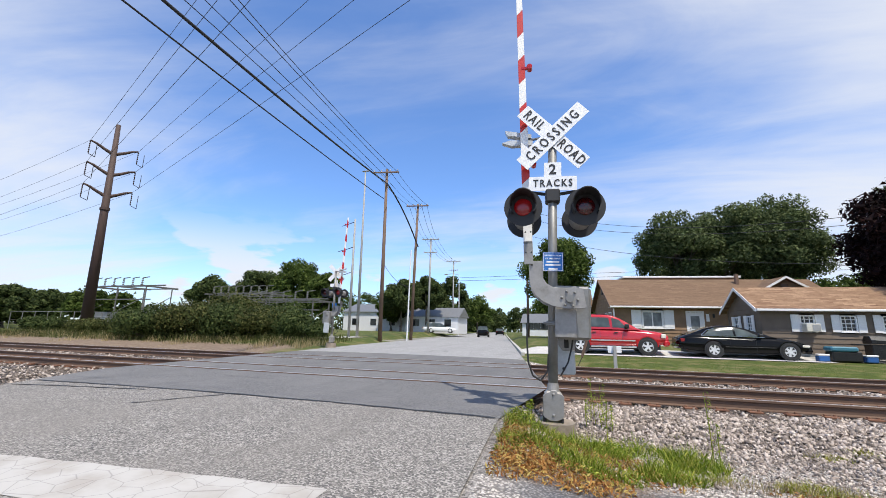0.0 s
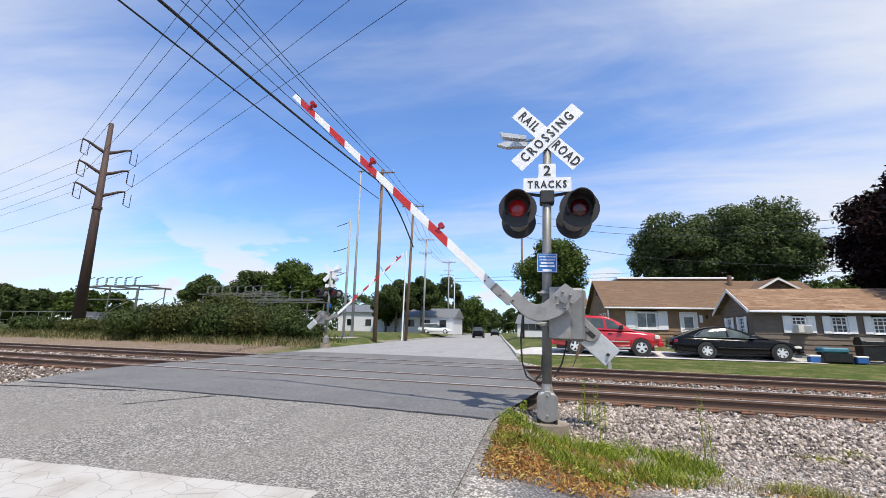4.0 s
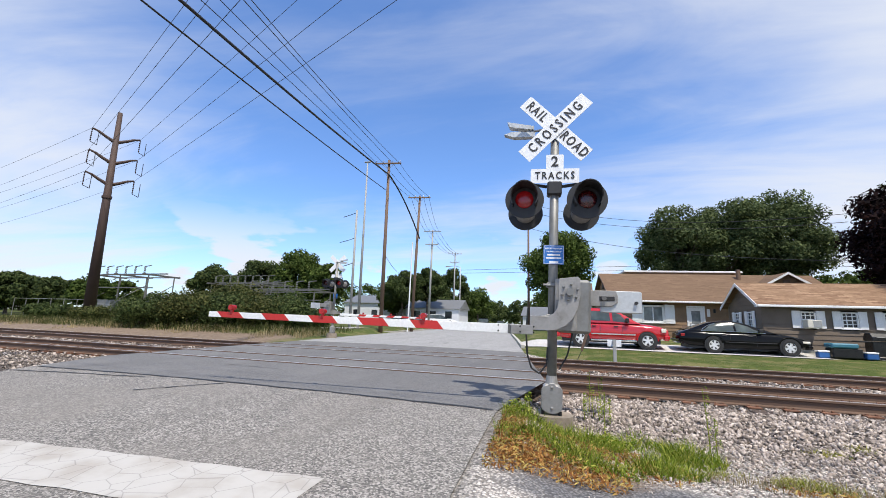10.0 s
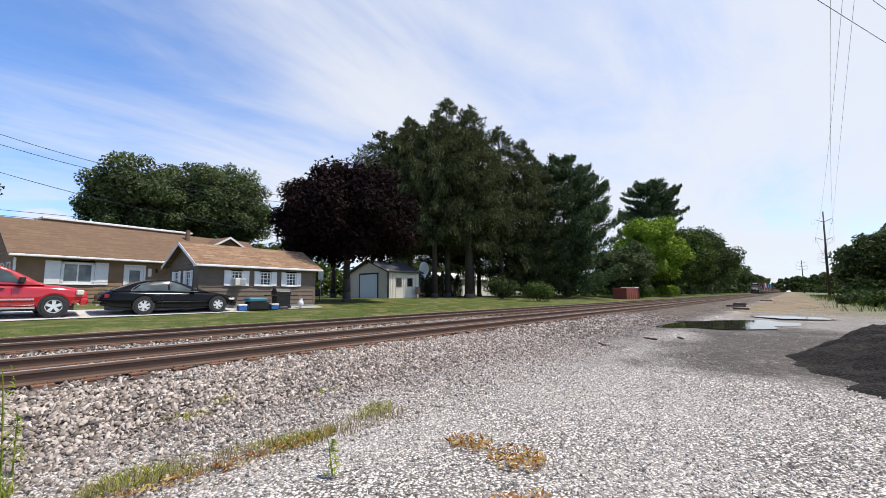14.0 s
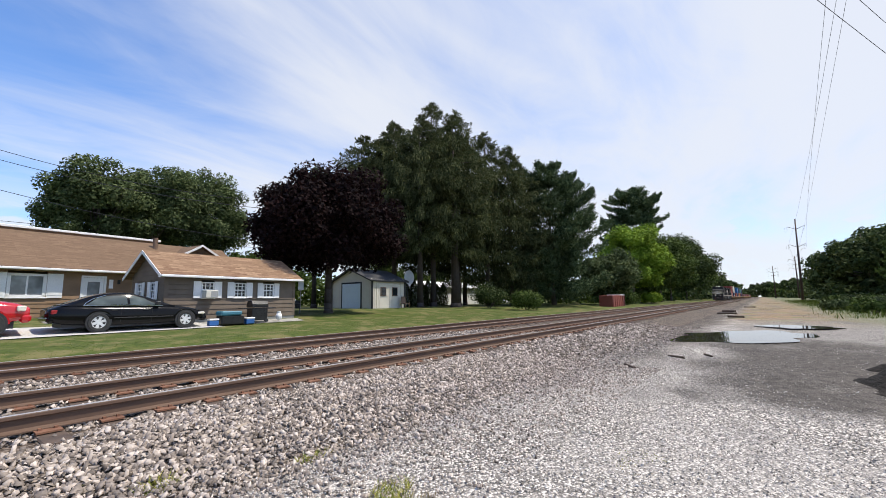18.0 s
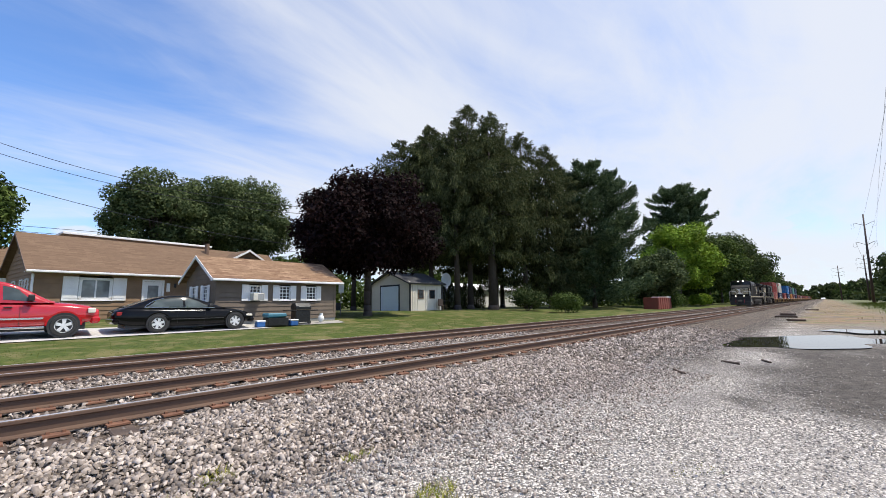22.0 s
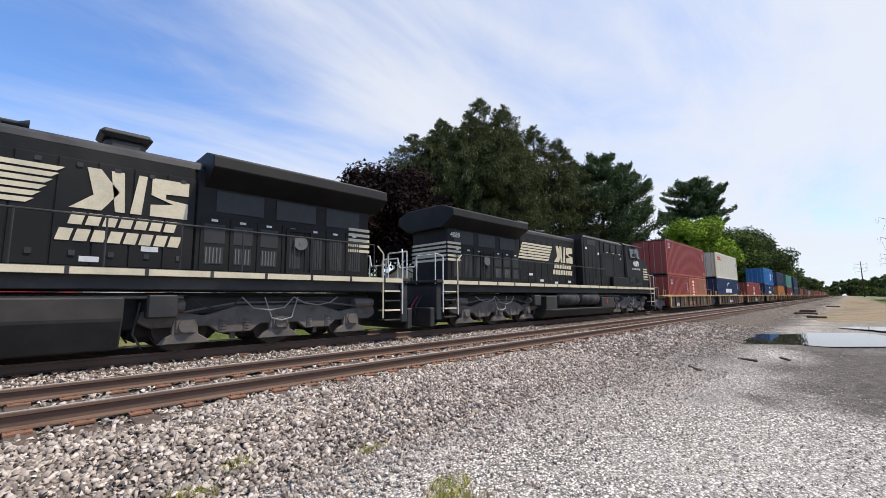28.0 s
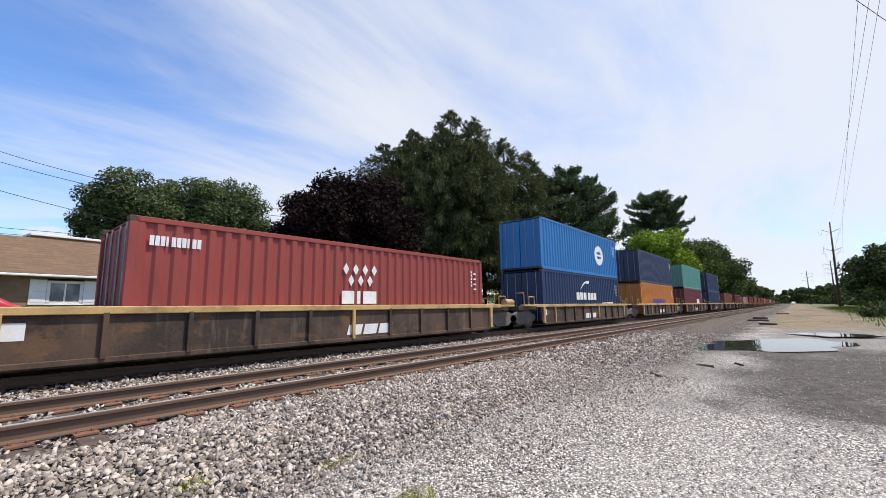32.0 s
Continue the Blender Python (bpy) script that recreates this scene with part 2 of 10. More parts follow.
M_CONCRETE = worn("concrete", (0.36, 0.34, 0.31), 0.9, 0, (0.18, 0.17, 0.14), 0.6, 4.0, 60, 0.4)
M_POLE_WOOD = worn("pole_wood", (0.17, 0.11, 0.075), 0.85, 0, (0.08, 0.06, 0.05), 0.5, 2.0, 30, 0.4)
M_POLE_DARK = worn("weathering_steel", (0.075, 0.048, 0.04), 0.75, 0.2, (0.04, 0.03, 0.03), 0.5, 1.0, 20)
M_STEEL_DULL = worn("dull_steel", (0.13, 0.13, 0.125), 0.7, 0.2, (0.08, 0.08, 0.075), 0.4, 1.0, 20)
M_POLE_GREY = worn("grey_pole", (0.34, 0.34, 0.33), 0.7, 0.1, (0.2, 0.2, 0.19), 0.4, 1.0, 20)
M_WIRE = worn("wire", (0.02, 0.02, 0.022), 0.6, 0, (0.03, 0.03, 0.03), 0.2, 1.0, 10, 0)
M_PORCELAIN = worn("porcelain", (0.3, 0.3, 0.31), 0.35, 0, (0.2, 0.2, 0.2), 0.3, 10, 30, 0)


def lens_mat(name, col, glow):
    k = Mat(name, 0.2, 0, 0.6)
    k.color(k.mix(k.mask(k.voronoi(60), 0.2, 0.6), col, tuple(v * 0.6 for v in col)))
    k.b.inputs["Emission Color"].default_value = (*col, 1)
    k.b.inputs["Emission Strength"].default_value = glow
    return k.m


M_LENS = lens_mat("red_lens", (0.07, 0.004, 0.005), 0.02)
M_ARM_LENS = lens_mat("arm_lamp_lens", (0.45, 0.012, 0.014), 0.12)
M_LENS_LIT = lens_mat("red_lens_lit", (0.2, 0.006, 0.008), 0.25)

# ---- mesh helpers ----
rng = np.random.default_rng(7)


def link(name, bm, material, parent=None, label="", smooth=False):
    me = bpy.data.meshes.new(name)
    bm.normal_update()
    bm.to_mesh(me)
    bm.free()
    for k in material if isinstance(material, (list, tuple)) else (material,):
        me.materials.append(k)
    if smooth:
        me.polygons.foreach_set("use_smooth", [True] * len(me.polygons))
    ob = new(name, me)
    ob.parent = parent
    if label:
        ob["label"] = label
    return ob


part = link


def thing(name, at, label, category, group="", kind="", rz=0.0):
    ob = new(name)
    ob.matrix_basis = pose(*at, 0, 0, rz)
    return tagged(ob, label, category, group, kind)


def bx(a, b, bevel=0.0, bm=None):
    """A box from corner a to corner b, its edges rounded by bevel."""
    own = bmesh.new()
    bmesh.ops.create_cube(own, size=1)
    s = [abs(q - p) for p, q in zip(a, b)]
    c = [(p + q) / 2 for p, q in zip(a, b)]
    for v in own.verts:
        v.co = Vector((v.co.x * s[0] + c[0], v.co.y * s[1] + c[1], v.co.z * s[2] + c[2]))
    if bevel:
        bmesh.ops.bevel(own, geom=own.edges[:], offset=min(bevel, min(s) * 0.45), segments=1, affect="EDGES")
    return merged(bm, own)


def merged(bm, own):
    if bm is None:
        return own
    me = bpy.data.meshes.new("scratch")
    own.to_mesh(me)
    own.free()
    bm.from_mesh(me)
    bpy.data.meshes.remove(me)
    return bm


def cyl(p, q, r, r2=None, seg=12, bm=None):
    """A (tapered) rod from p to q."""
    own = bmesh.new()
    p, q = Vector(p), Vector(q)
    d = q - p
    m = Matrix.Translation((p + q) / 2) @ d.to_track_quat("Z", "Y").to_matrix().to_4x4()
    bmesh.ops.create_cone(own, cap_ends=True, segments=seg, radius1=r, radius2=r if r2 is None else r2, depth=d.length, matrix=m)
    return merged(bm, own)


def prism(poly, axis, d0, d1, bm=None, bevel=0.0):
    """A flat outline pushed along an axis; for axis 'y' the outline is (x, z), for 'x' (y, z), for 'z' (x, y)."""
    own = bmesh.new()

    def at(p, d):
        return {"x": (d, p[0], p[1]), "y": (p[0], d, p[1]), "z": (p[0], p[1], d)}[axis]

    a = [own.verts.new(at(p, d0)) for p in poly]
    b = [own.verts.new(at(p, d1)) for p in poly]
    n = len(poly)
    own.faces.new(a)
    own.faces.new(b[::-1])
    for i in range(n):
        own.faces.new((a[i], b[i], b[(i + 1) % n], a[(i + 1) % n]))
    bmesh.ops.recalc_face_normals(own, faces=own.faces[:])
    if bevel:
        bmesh.ops.bevel(own, geom=own.edges[:], offset=bevel, segments=1, affect="EDGES")
    return merged(bm, own)


def ball(c, r, bm=None, sub=2, scale=(1, 1, 1)):
    own = bmesh.new()
    bmesh.ops.create_icosphere(own, subdivisions=sub, radius=r, matrix=Matrix.Translation(c) @ Matrix.Diagonal((*scale, 1)))
    return merged(bm, own)


def tube(points, r, bm=None, seg=6):
    own = bm or bmesh.new()
    for p, q in zip(points, points[1:]):
        cyl(p, q, r, seg=seg, bm=own)
    return own


def arrays(name, co, faces, material, parent=None, smooth=False):
    """A mesh straight from numpy arrays; faces all have the same number of corners."""
    me = bpy.data.meshes.new(name)
    co, faces = np.asarray(co, np.float32), np.asarray(faces, np.int32)
    n, k = faces.shape
    me.vertices.add(len(co))
    me.vertices.foreach_set("co", co.ravel())
    me.loops.add(n * k)
    me.loops.foreach_set("vertex_index", faces.ravel())
    me.polygons.add(n)
    me.polygons.foreach_set("loop_start", np.arange(0, n * k, k, dtype=np.int32))
    me.polygons.foreach_set("loop_total", np.full(n, k, np.int32))
    if smooth:
        me.polygons.foreach_set("use_smooth", np.ones(n, bool))
    me.update(calc_edges=True)
    me.materials.append(material)
    ob = new(name, me)
    ob.parent = parent
    return ob


def lettering(name, text, size, m, material, parent=None, depth=0.004, bold=0.0, squeeze=1.0, gap=1.0):
    """Raised letters in the built-in font, centred, facing -y of the pose m."""
    cu = bpy.data.curves.new(name, "FONT")
    cu.body, cu.size, cu.align_x, cu.align_y, cu.extrude, cu.offset, cu.resolution_u, cu.space_character = text, size, "CENTER", "CENTER", depth, bold, 2, gap
    ob = bpy.data.objects.new(name, cu)
    scene.collection.objects.link(ob)
    bpy.context.view_layer.update()
    me = bpy.data.meshes.new_from_object(ob.evaluated_get(bpy.context.evaluated_depsgraph_get()))
    bpy.data.objects.remove(ob)
    bpy.data.curves.remove(cu)
    me.transform(m @ pose(0, 0, 0, 90) @ Matrix.Diagonal((squeeze, 1, 1, 1)))
    me.materials.clear()
    me.materials.append(material)
    out = new(name, me)
    out.parent = parent
    return out


# ---- ground ----


def smooth(v, a, b):
    t = np.clip((v - a) / (b - a), 0, 1)
    return t * t * (3 - 2 * t)


def road_z(y):
    y = np.asarray(y, float)
    return -0.20 + 0.185 * smooth(y, -7.5, -2.6) + 0.05 * smooth(y, 7, 20) + 0.75 * smooth(y, 25, 170)


def road_left(y):
    y = np.asarray(y, float)
    return np.where(y > -1.0, -10.75 - 0.157 * y, -10.6 - 0.55 * (y + 1.0) * 1.0)


def road_right(y):
    y = np.asarray(y, float)
    near = -0.35 - 0.16 * y
    return np.where(y > 0.0, near, np.where(y > -3.1, -0.35 + 0.13 * y, -0.75 - 0.04 * (y + 3.1)))


def height(x, y):
    """The lie of the land: a low lot, a lawn that rises from the tracks, a rough bank beyond the road."""
    x, y = np.asarray(x, float), np.asarray(y, float)
    h = -0.30 + 0.03 * np.sin(x * 0.7 + y * 0.9) * smooth(-y, 2.5, 5)
    h = h - 0.17 * smooth(y, -2.7, -2.1)
    lawn = -0.32 + 0.24 * smooth(y, 7.0, 9.0) + 0.12 * smooth(y, 9, 13) + 0.22 * smooth(y, 13.5, 16.5) + 0.2 * smooth(y, 17, 23) + 0.6 * smooth(y, 30, 170)
    bank = -0.32 + 0.25 * smooth(y, 7.0, 10.0) + 0.35 * smooth(y, 10, 17) + 0.5 * smooth(y, 17, 45)
    left = smooth(-(x + 0.157 * y), 9.5, 13.5)
    north = lawn * (1 - left) + bank * left
    h = np.where(y > 6.9, north, h)
    # shoulders meet the paving
    out = np.maximum(road_left(y) - x, x - road_right(y))
    near = (1 - smooth(out, 0.0, 1.5)) * ((y < -2.2) | (y > 7.4))
    h = h * (1 - near) + (road_z(y) - 0.014) * near
    h = h - 0.1 * np.exp(-((x - 0.05) ** 2 + (y + 2.8) ** 2) / 0.2)
    inside = 1 - smooth(out, -0.8, 0.02)
    return h * (1 - inside) + np.minimum(h, road_z(y) - 0.09) * inside


def spread(lo, a, b, hi, fine, coarse):
    """Grid lines: fine between a and b, ever wider outside."""
    mid = list(np.arange(a, b + 1e-6, fine))
    left, right, s = [], [], fine
    v = a
    while v > lo:
        s *= coarse
        v -= s
        left.append(v)
    v, s = b, fine
    while v < hi:
        s *= coarse
        v += s
        right.append(v)
    return np.array(left[::-1] + mid + right)


def sheet(name, xs, ys, zf, material, parent=None):
    gx, gy = np.meshgrid(xs, ys)
    co = np.stack([gx, gy, zf(gx, gy)], -1).reshape(-1, 3)
    n, m = len(xs), len(ys)
    i = (np.arange(m - 1)[:, None] * n + np.arange(n - 1)).ravel()
    return arrays(name, co, np.stack([i, i + 1, i + 1 + n, i + n], -1), material, parent, True)


def ground_mat():
    k = Mat("lot_and_lawn", 0.92, 0, 0.2)
    x, y = k.axis(0), k.axis(1)
    wob = k.noise(0.6, 5, 0.6)
    fine = k.noise(6.0, 4)
    # crushed stone of the lot
    cell = k.voronoi(44, "Color")
    sp = k.nt.nodes.new("ShaderNodeSeparateColor")
    k.nt.links.new(cell, sp.inputs[0])
    d = k.voronoi(44)
    stone = k.ramp(sp.outputs[0], (0.0, (0.085, 0.076, 0.067)), (0.45, (0.49, 0.443, 0.395)), (1.0, (0.93, 0.86, 0.77)))
    # shade in the gaps between stones is painted into the cell borders
    stone = k.mix(k.mask(d, 0.4, 0.75), stone, (0.1, 0.09, 0.08))
    dusty = k.mix(k.mask(wob, 0.4, 0.62), stone, (0.44, 0.405, 0.37))
    stone = k.mix(0.45, stone, dusty)
    # black grindings and wet dirt
    dark = k.mix(k.mask(fine, 0.3, 0.7), (0.035, 0.03, 0.026), (0.1, 0.086, 0.074))
    reach = k.calc("ADD", x, k.calc("MULTIPLY", wob, 9.0))
    deep = k.calc("ADD", k.calc("MULTIPLY", y, -1.0), k.calc("MULTIPLY", wob, 3.2))
    m_dark = k.calc("MULTIPLY", k.mask(reach, 12.0, 14.4), k.mask(deep, 5.6, 6.9))
    m_dark2 = k.calc("MULTIPLY", m_dark, k.calc("SUBTRACT", 1.0, k.calc("MULTIPLY", k.mask(reach, 20.5, 25.0), 0.55)))
    c = k.mix(k.calc("MULTIPLY", m_dark2, 0.9), stone, dark)
    # tar patch by the mast
    px = k.calc("SUBTRACT", x, 1.1)
    py = k.calc("ADD", y, 4.85)
    rr = k.calc("ADD", k.calc("MULTIPLY", k.calc("MULTIPLY", px, px), 0.28), k.calc("MULTIPLY", k.calc("MULTIPLY", py, py), 1.6))
    m_tar = k.calc("SUBTRACT", 1.0, k.mask(k.calc("ADD", rr, k.calc("MULTIPLY", fine, 0.5)), 0.6, 1.1))
    tar = k.mix(k.mask(d, 0.2, 0.6), (0.2, 0.2, 0.21), (0.09, 0.09, 0.095))
    c = k.mix(k.calc("MULTIPLY", m_tar, 0.9), c, tar)
    # soil and leaf litter at the mast's foot, crumbled asphalt along the road's edge
    lx_, ly_ = k.calc("SUBTRACT", x, -0.05), k.calc("ADD", y, 3.7)
    lit = k.calc("ADD", k.calc("MULTIPLY", k.calc("MULTIPLY", lx_, lx_), 0.9), k.calc("MULTIPLY", k.calc("MULTIPLY", ly_, ly_), 0.75))
    m_lit = k.calc("SUBTRACT", 1.0, k.mask(k.calc("ADD", lit, k.calc("MULTIPLY", fine, 0.7)), 0.75, 1.45))
    litter = k.mix(k.mask(k.noise(38, 3), 0.35, 0.65), (0.07, 0.05, 0.034), (0.27, 0.17, 0.1))
    c = k.mix(k.calc("MULTIPLY", m_lit, 0.92), c, litter)
    m_edge = k.calc("SUBTRACT", 1.0, k.mask(k.calc("ADD", x, k.calc("MULTIPLY", fine, 0.25)), -0.55, -0.3))
    c = k.mix(k.calc("MULTIPLY", k.calc("MULTIPLY", m_edge, k.mask(k.calc("MULTIPLY", y, -1.0), 2.6, 3.2)), 0.9), c, k.ramp(sp.outputs[0], (0.0, (0.08, 0.077, 0.073)), (1.0, (0.36, 0.335, 0.305))))
    # bare yellow earth and weeds further along the lot
    straw = k.mix(k.mask(fine, 0.35, 0.65), (0.34, 0.205, 0.095), (0.17, 0.125, 0.075))
    straw = k.mix(k.mask(k.noise(0.5, 6, 0.65), 0.48, 0.6), straw, (0.12, 0.098, 0.08))
    straw = k.mix(k.calc("MULTIPLY", k.mask(k.noise(0.35, 5, 0.7), 0.5, 0.62), 0.8), straw, (0.13, 0.15, 0.035))
    straw = k.mix(k.mask(deep, 9.5, 13.0), straw, (0.1, 0.12, 0.035))
    straw = k.mix(0.15, straw, stone)
    m_straw = k.calc("MULTIPLY", k.mask(reach, 28.0, 40.0), k.mask(deep, 4.6, 6.4))
    c = k.mix(k.calc("MULTIPLY", m_straw, k.calc("ADD", 0.65, k.calc("MULTIPLY", k.mask(k.noise(0.25, 4), 0.36, 0.55), 0.35))), c, straw)
    # brown ballast spilt from the tracks
    # dark cell borders again paint the shade between the stones
    spill = k.mix(k.mask(d, 0.2, 0.6), k.ramp(sp.outputs[0], (0.0, (0.06, 0.049, 0.041)), (0.5, (0.25, 0.208, 0.172)), (1.0, (0.65, 0.56, 0.475))), (0.04, 0.033, 0.028))
    m_spill = k.calc("MULTIPLY", k.mask(k.calc("ADD", y, k.calc("MULTIPLY", wob, 3.0)), -3.4, -1.7), k.mask(x, 8.0, 14.0))
    c = k.mix(m_spill, c, spill)
    # lawn and rough bank
    grass = k.mix(k.mask(fine, 0.3, 0.7), (0.045, 0.068, 0.012), (0.085, 0.106, 0.021))
    grass = k.mix(k.calc("MULTIPLY", k.mask(k.noise(0.9, 5, 0.6), 0.47, 0.62), 0.75), grass, (0.18, 0.155, 0.065))
    m_grass = k.mask(k.calc("ADD", y, k.calc("MULTIPLY", k.noise(1.5, 4), 1.2)), 8.0, 8.5)
    c = k.mix(m_grass, c, grass)
    brown = k.mix(k.mask(fine, 0.3, 0.7), (0.14, 0.1, 0.07), (0.25, 0.19, 0.135))
    lx = k.calc("MULTIPLY", k.calc("ADD", x, k.calc("MULTIPLY", y, 0.157)), -1.0)
    m_left = k.calc("MULTIPLY", k.mask(lx, 11.5, 13.5), k.mask(y, 7.0, 8.0))
    m_left = k.calc("MULTIPLY", m_left, k.calc("SUBTRACT", 1.0, k.mask(k.calc("ADD", y, k.calc("MULTIPLY", wob, 3.0)), 13.0, 15.5)))
    c = k.mix(m_left, c, brown)
    k.color(c)
    h = k.calc("MULTIPLY", k.calc("SUBTRACT", 1.0, d), k.calc("SUBTRACT", 1.0, m_grass))
    k.bump(k.calc("ADD", h, k.calc("MULTIPLY", fine, 0.8)), 0.8, 0.02)
    return k.m


M_GROUND = ground_mat()
ground = sheet("ground", spread(-1500, -30, 30, 1500, 0.3, 1.2), spread(-1500, -13, 26, 1500, 0.3, 1.2), height, M_GROUND)
tagged(ground, "grey gravel lot, mown lawn and weedy verge", "ground", kind="structure")


# ---- road ----
def asphalt(name, lo, mid, hi, scale, stain, cracks=0.0):
    k = Mat(name, 0.9, 0, 0.25)
    cell = k.voronoi(scale, "Color")
    sp = k.nt.nodes.new("ShaderNodeSeparateColor")
    k.nt.links.new(cell, sp.inputs[0])
    c = k.ramp(sp.outputs[0], (0.0, lo), (0.5, mid), (1.0, hi))
    big = k.mask(k.noise(0.5, 6, 0.62), 0.42, 0.66)
    c = k.mix(k.calc("MULTIPLY", big, 0.55), c, stain)
    streak = k.mask(k.noise(0.9, 4, 0.6, k.scaled((1.2, 0.12, 1))), 0.45, 0.65)
    c = k.mix(k.calc("MULTIPLY", streak, 0.35), c, tuple(v * 0.75 for v in mid))
    if cracks:
        e = k.voronoi(0.55, "Distance", "DISTANCE_TO_EDGE", None)
        c = k.mix(k.calc("MULTIPLY", k.calc("SUBTRACT", 1.0, k.mask(e, 0.0, 0.018)), cracks), c, (0.05, 0.05, 0.05))
    k.color(c)
    k.bump(k.calc("ADD", sp.outputs[1], k.noise(40, 2)), 0.35, 0.006)
    return k.m


M_ROAD_NEAR = asphalt("coarse_worn_asphalt", (0.075, 0.073, 0.07), (0.185, 0.172, 0.155), (0.43, 0.4, 0.365), 75, (0.21, 0.193, 0.172), 0.0)
M_ROAD_PANEL = asphalt("smooth_patched_asphalt", (0.095, 0.093, 0.091), (0.15, 0.146, 0.142), (0.21, 0.205, 0.2), 60, (0.2, 0.194, 0.187), 0.0)
M_ROAD_FAR = asphalt("pale_old_asphalt", (0.23, 0.225, 0.215), (0.3, 0.295, 0.285), (0.4, 0.39, 0.38), 50, (0.29, 0.285, 0.275), 0.3)
M_TAR = worn("tar_seam", (0.025, 0.025, 0.026), 0.7, 0, (0.06, 0.06, 0.06), 0.4, 3, 40)
M_KERB = worn("kerb_concrete", (0.45, 0.43, 0.38), 0.9, 0, (0.3, 0.28, 0.24), 0.5, 2, 40, 0.3)


def road_strip(name, ys, material, lift=0.0, l=road_left, r=road_right, cols=14, parent=None):
    rows = []
    for y in ys:
        a, b = float(l(y)), float(r(y))
        for i in range(cols + 1):
            s = i / cols
            skew = -0.0 + (s - 0.5) * 0.0
            rows.append((a + (b - a) * s, y + skew, float(road_z(y)) + lift + 0.035 * (1 - (2 * s - 1) ** 2) * (1 if y < -2.4 or y > 8 else 0.0)))
    n = cols + 1
    i = (np.arange(len(ys) - 1)[:, None] * n + np.arange(cols)).ravel()
    return arrays(name, rows, np.stack([i, i + 1, i + 1 + n, i + n], -1), material, parent, True)


road = thing("road", (0, 0, 0), "two-lane asphalt road over the railway tracks", "road", kind="structure")
road_strip("approach", np.linspace(-16, -3.1, 24), M_ROAD_NEAR, parent=road)
road_strip("far_road", np.concatenate([np.linspace(8.2, 40, 16), np.linspace(45, 420, 20)]), M_ROAD_FAR, parent=road)
# crossing panels between and beside the rails, a groove along each rail
edges = (-3.1, -0.075, 0.1, 1.405, 1.58, 4.145, 4.32, 5.625, 5.8, 8.2)
for a, b in zip(edges[::2], edges[1::2]):
    road_strip("crossing_panel", np.linspace(a, b, 4), M_ROAD_PANEL, -0.004 + 0.002, parent=road)
for a, b in zip(edges[1::2], edges[2::2]):
    road_strip("flange_groove", np.linspace(a, b, 2), M_TAR, -0.022, parent=road)


def seam(name, pts, w, lift=0.006):
    """A poured tar line on the road."""
    bm = bmesh.new()
    for (x0, y0), (x1, y1) in zip(pts, pts[1:]):
        d = Vector((x1 - x0, y1 - y0)).normalized()
        s = Vector((-d.y, d.x)) * w * random.uniform(0.6, 1.2) / 2
        vs = [bm.verts.new((x + q * s.x, y + q * s.y, top_road(x, y) + lift)) for x, y, q in ((x0, y0, 1), (x0, y0, -1), (x1, y1, -1), (x1, y1, 1))]
        bm.faces.new(vs)
    return link(name, bm, M_TAR, road)


def top_road(x, y):
    a, b = float(road_left(y)), float(road_right(y))
    s = (x - a) / (b - a)
    return float(road_z(y)) + (0.035 * (1 - (2 * s - 1) ** 2) if y < -2.4 or y > 8 else 0.0)


def jag(x0, y0, x1, y1, n, amp):
    return [(x0 + (x1 - x0) * i / n, y0 + (y1 - y0) * i / n + random.uniform(-amp, amp)) for i in range(n + 1)]


seam("tar_seam", jag(-9.3, -3.12, -0.8, -3.1, 40, 0.02), 0.07)
seam("tar_seam", jag(-9.6, -3.6, -6.4, -3.3, 14, 0.02), 0.05)
seam("tar_seam", jag(-7.1, -1.0, -5.6, -1.12, 10, 0.02), 0.025)
seam("tar_seam", jag(-5.6, -4.1, -4.9, -3.2, 8, 0.02), 0.04)


def stop_bar():
    k = Mat("cracked_road_paint", 0.75, 0, 0.3)
    e = k.voronoi(5, "Distance", "DISTANCE_TO_EDGE")
    c = k.mix(k.mask(k.noise(3, 5), 0.4, 0.7), (0.45, 0.43, 0.395), (0.37, 0.34, 0.3))
    c = k.mix(k.calc("MULTIPLY", k.calc("SUBTRACT", 1.0, k.mask(e, 0.0, 0.03)), 0.55), c, (0.2, 0.19, 0.18))
    k.color(c)
    bm = bmesh.new()
    cols, rows = 24, 3
    vs = []
    for j in range(rows + 1):
        for i in range(cols + 1):
            x = -1.58 - 5.2 * i / cols
            y = -5.57 - 0.61 * j / rows - 0.1 * 5.2 * i / cols + (0.01 * math.sin(i * 2.1) if j in (0, rows) else 0)
            vs.append(bm.verts.new((x, y, top_road(x, y) + 0.006)))
    for j in range(rows):
        for i in range(cols):
            q = j * (cols + 1) + i
            bm.faces.new((vs[q], vs[q + cols + 1], vs[q + cols + 2], vs[q + 1]))
    return link("stop_line", bm, k.m, road, "cracked white stop line")


stop_bar()


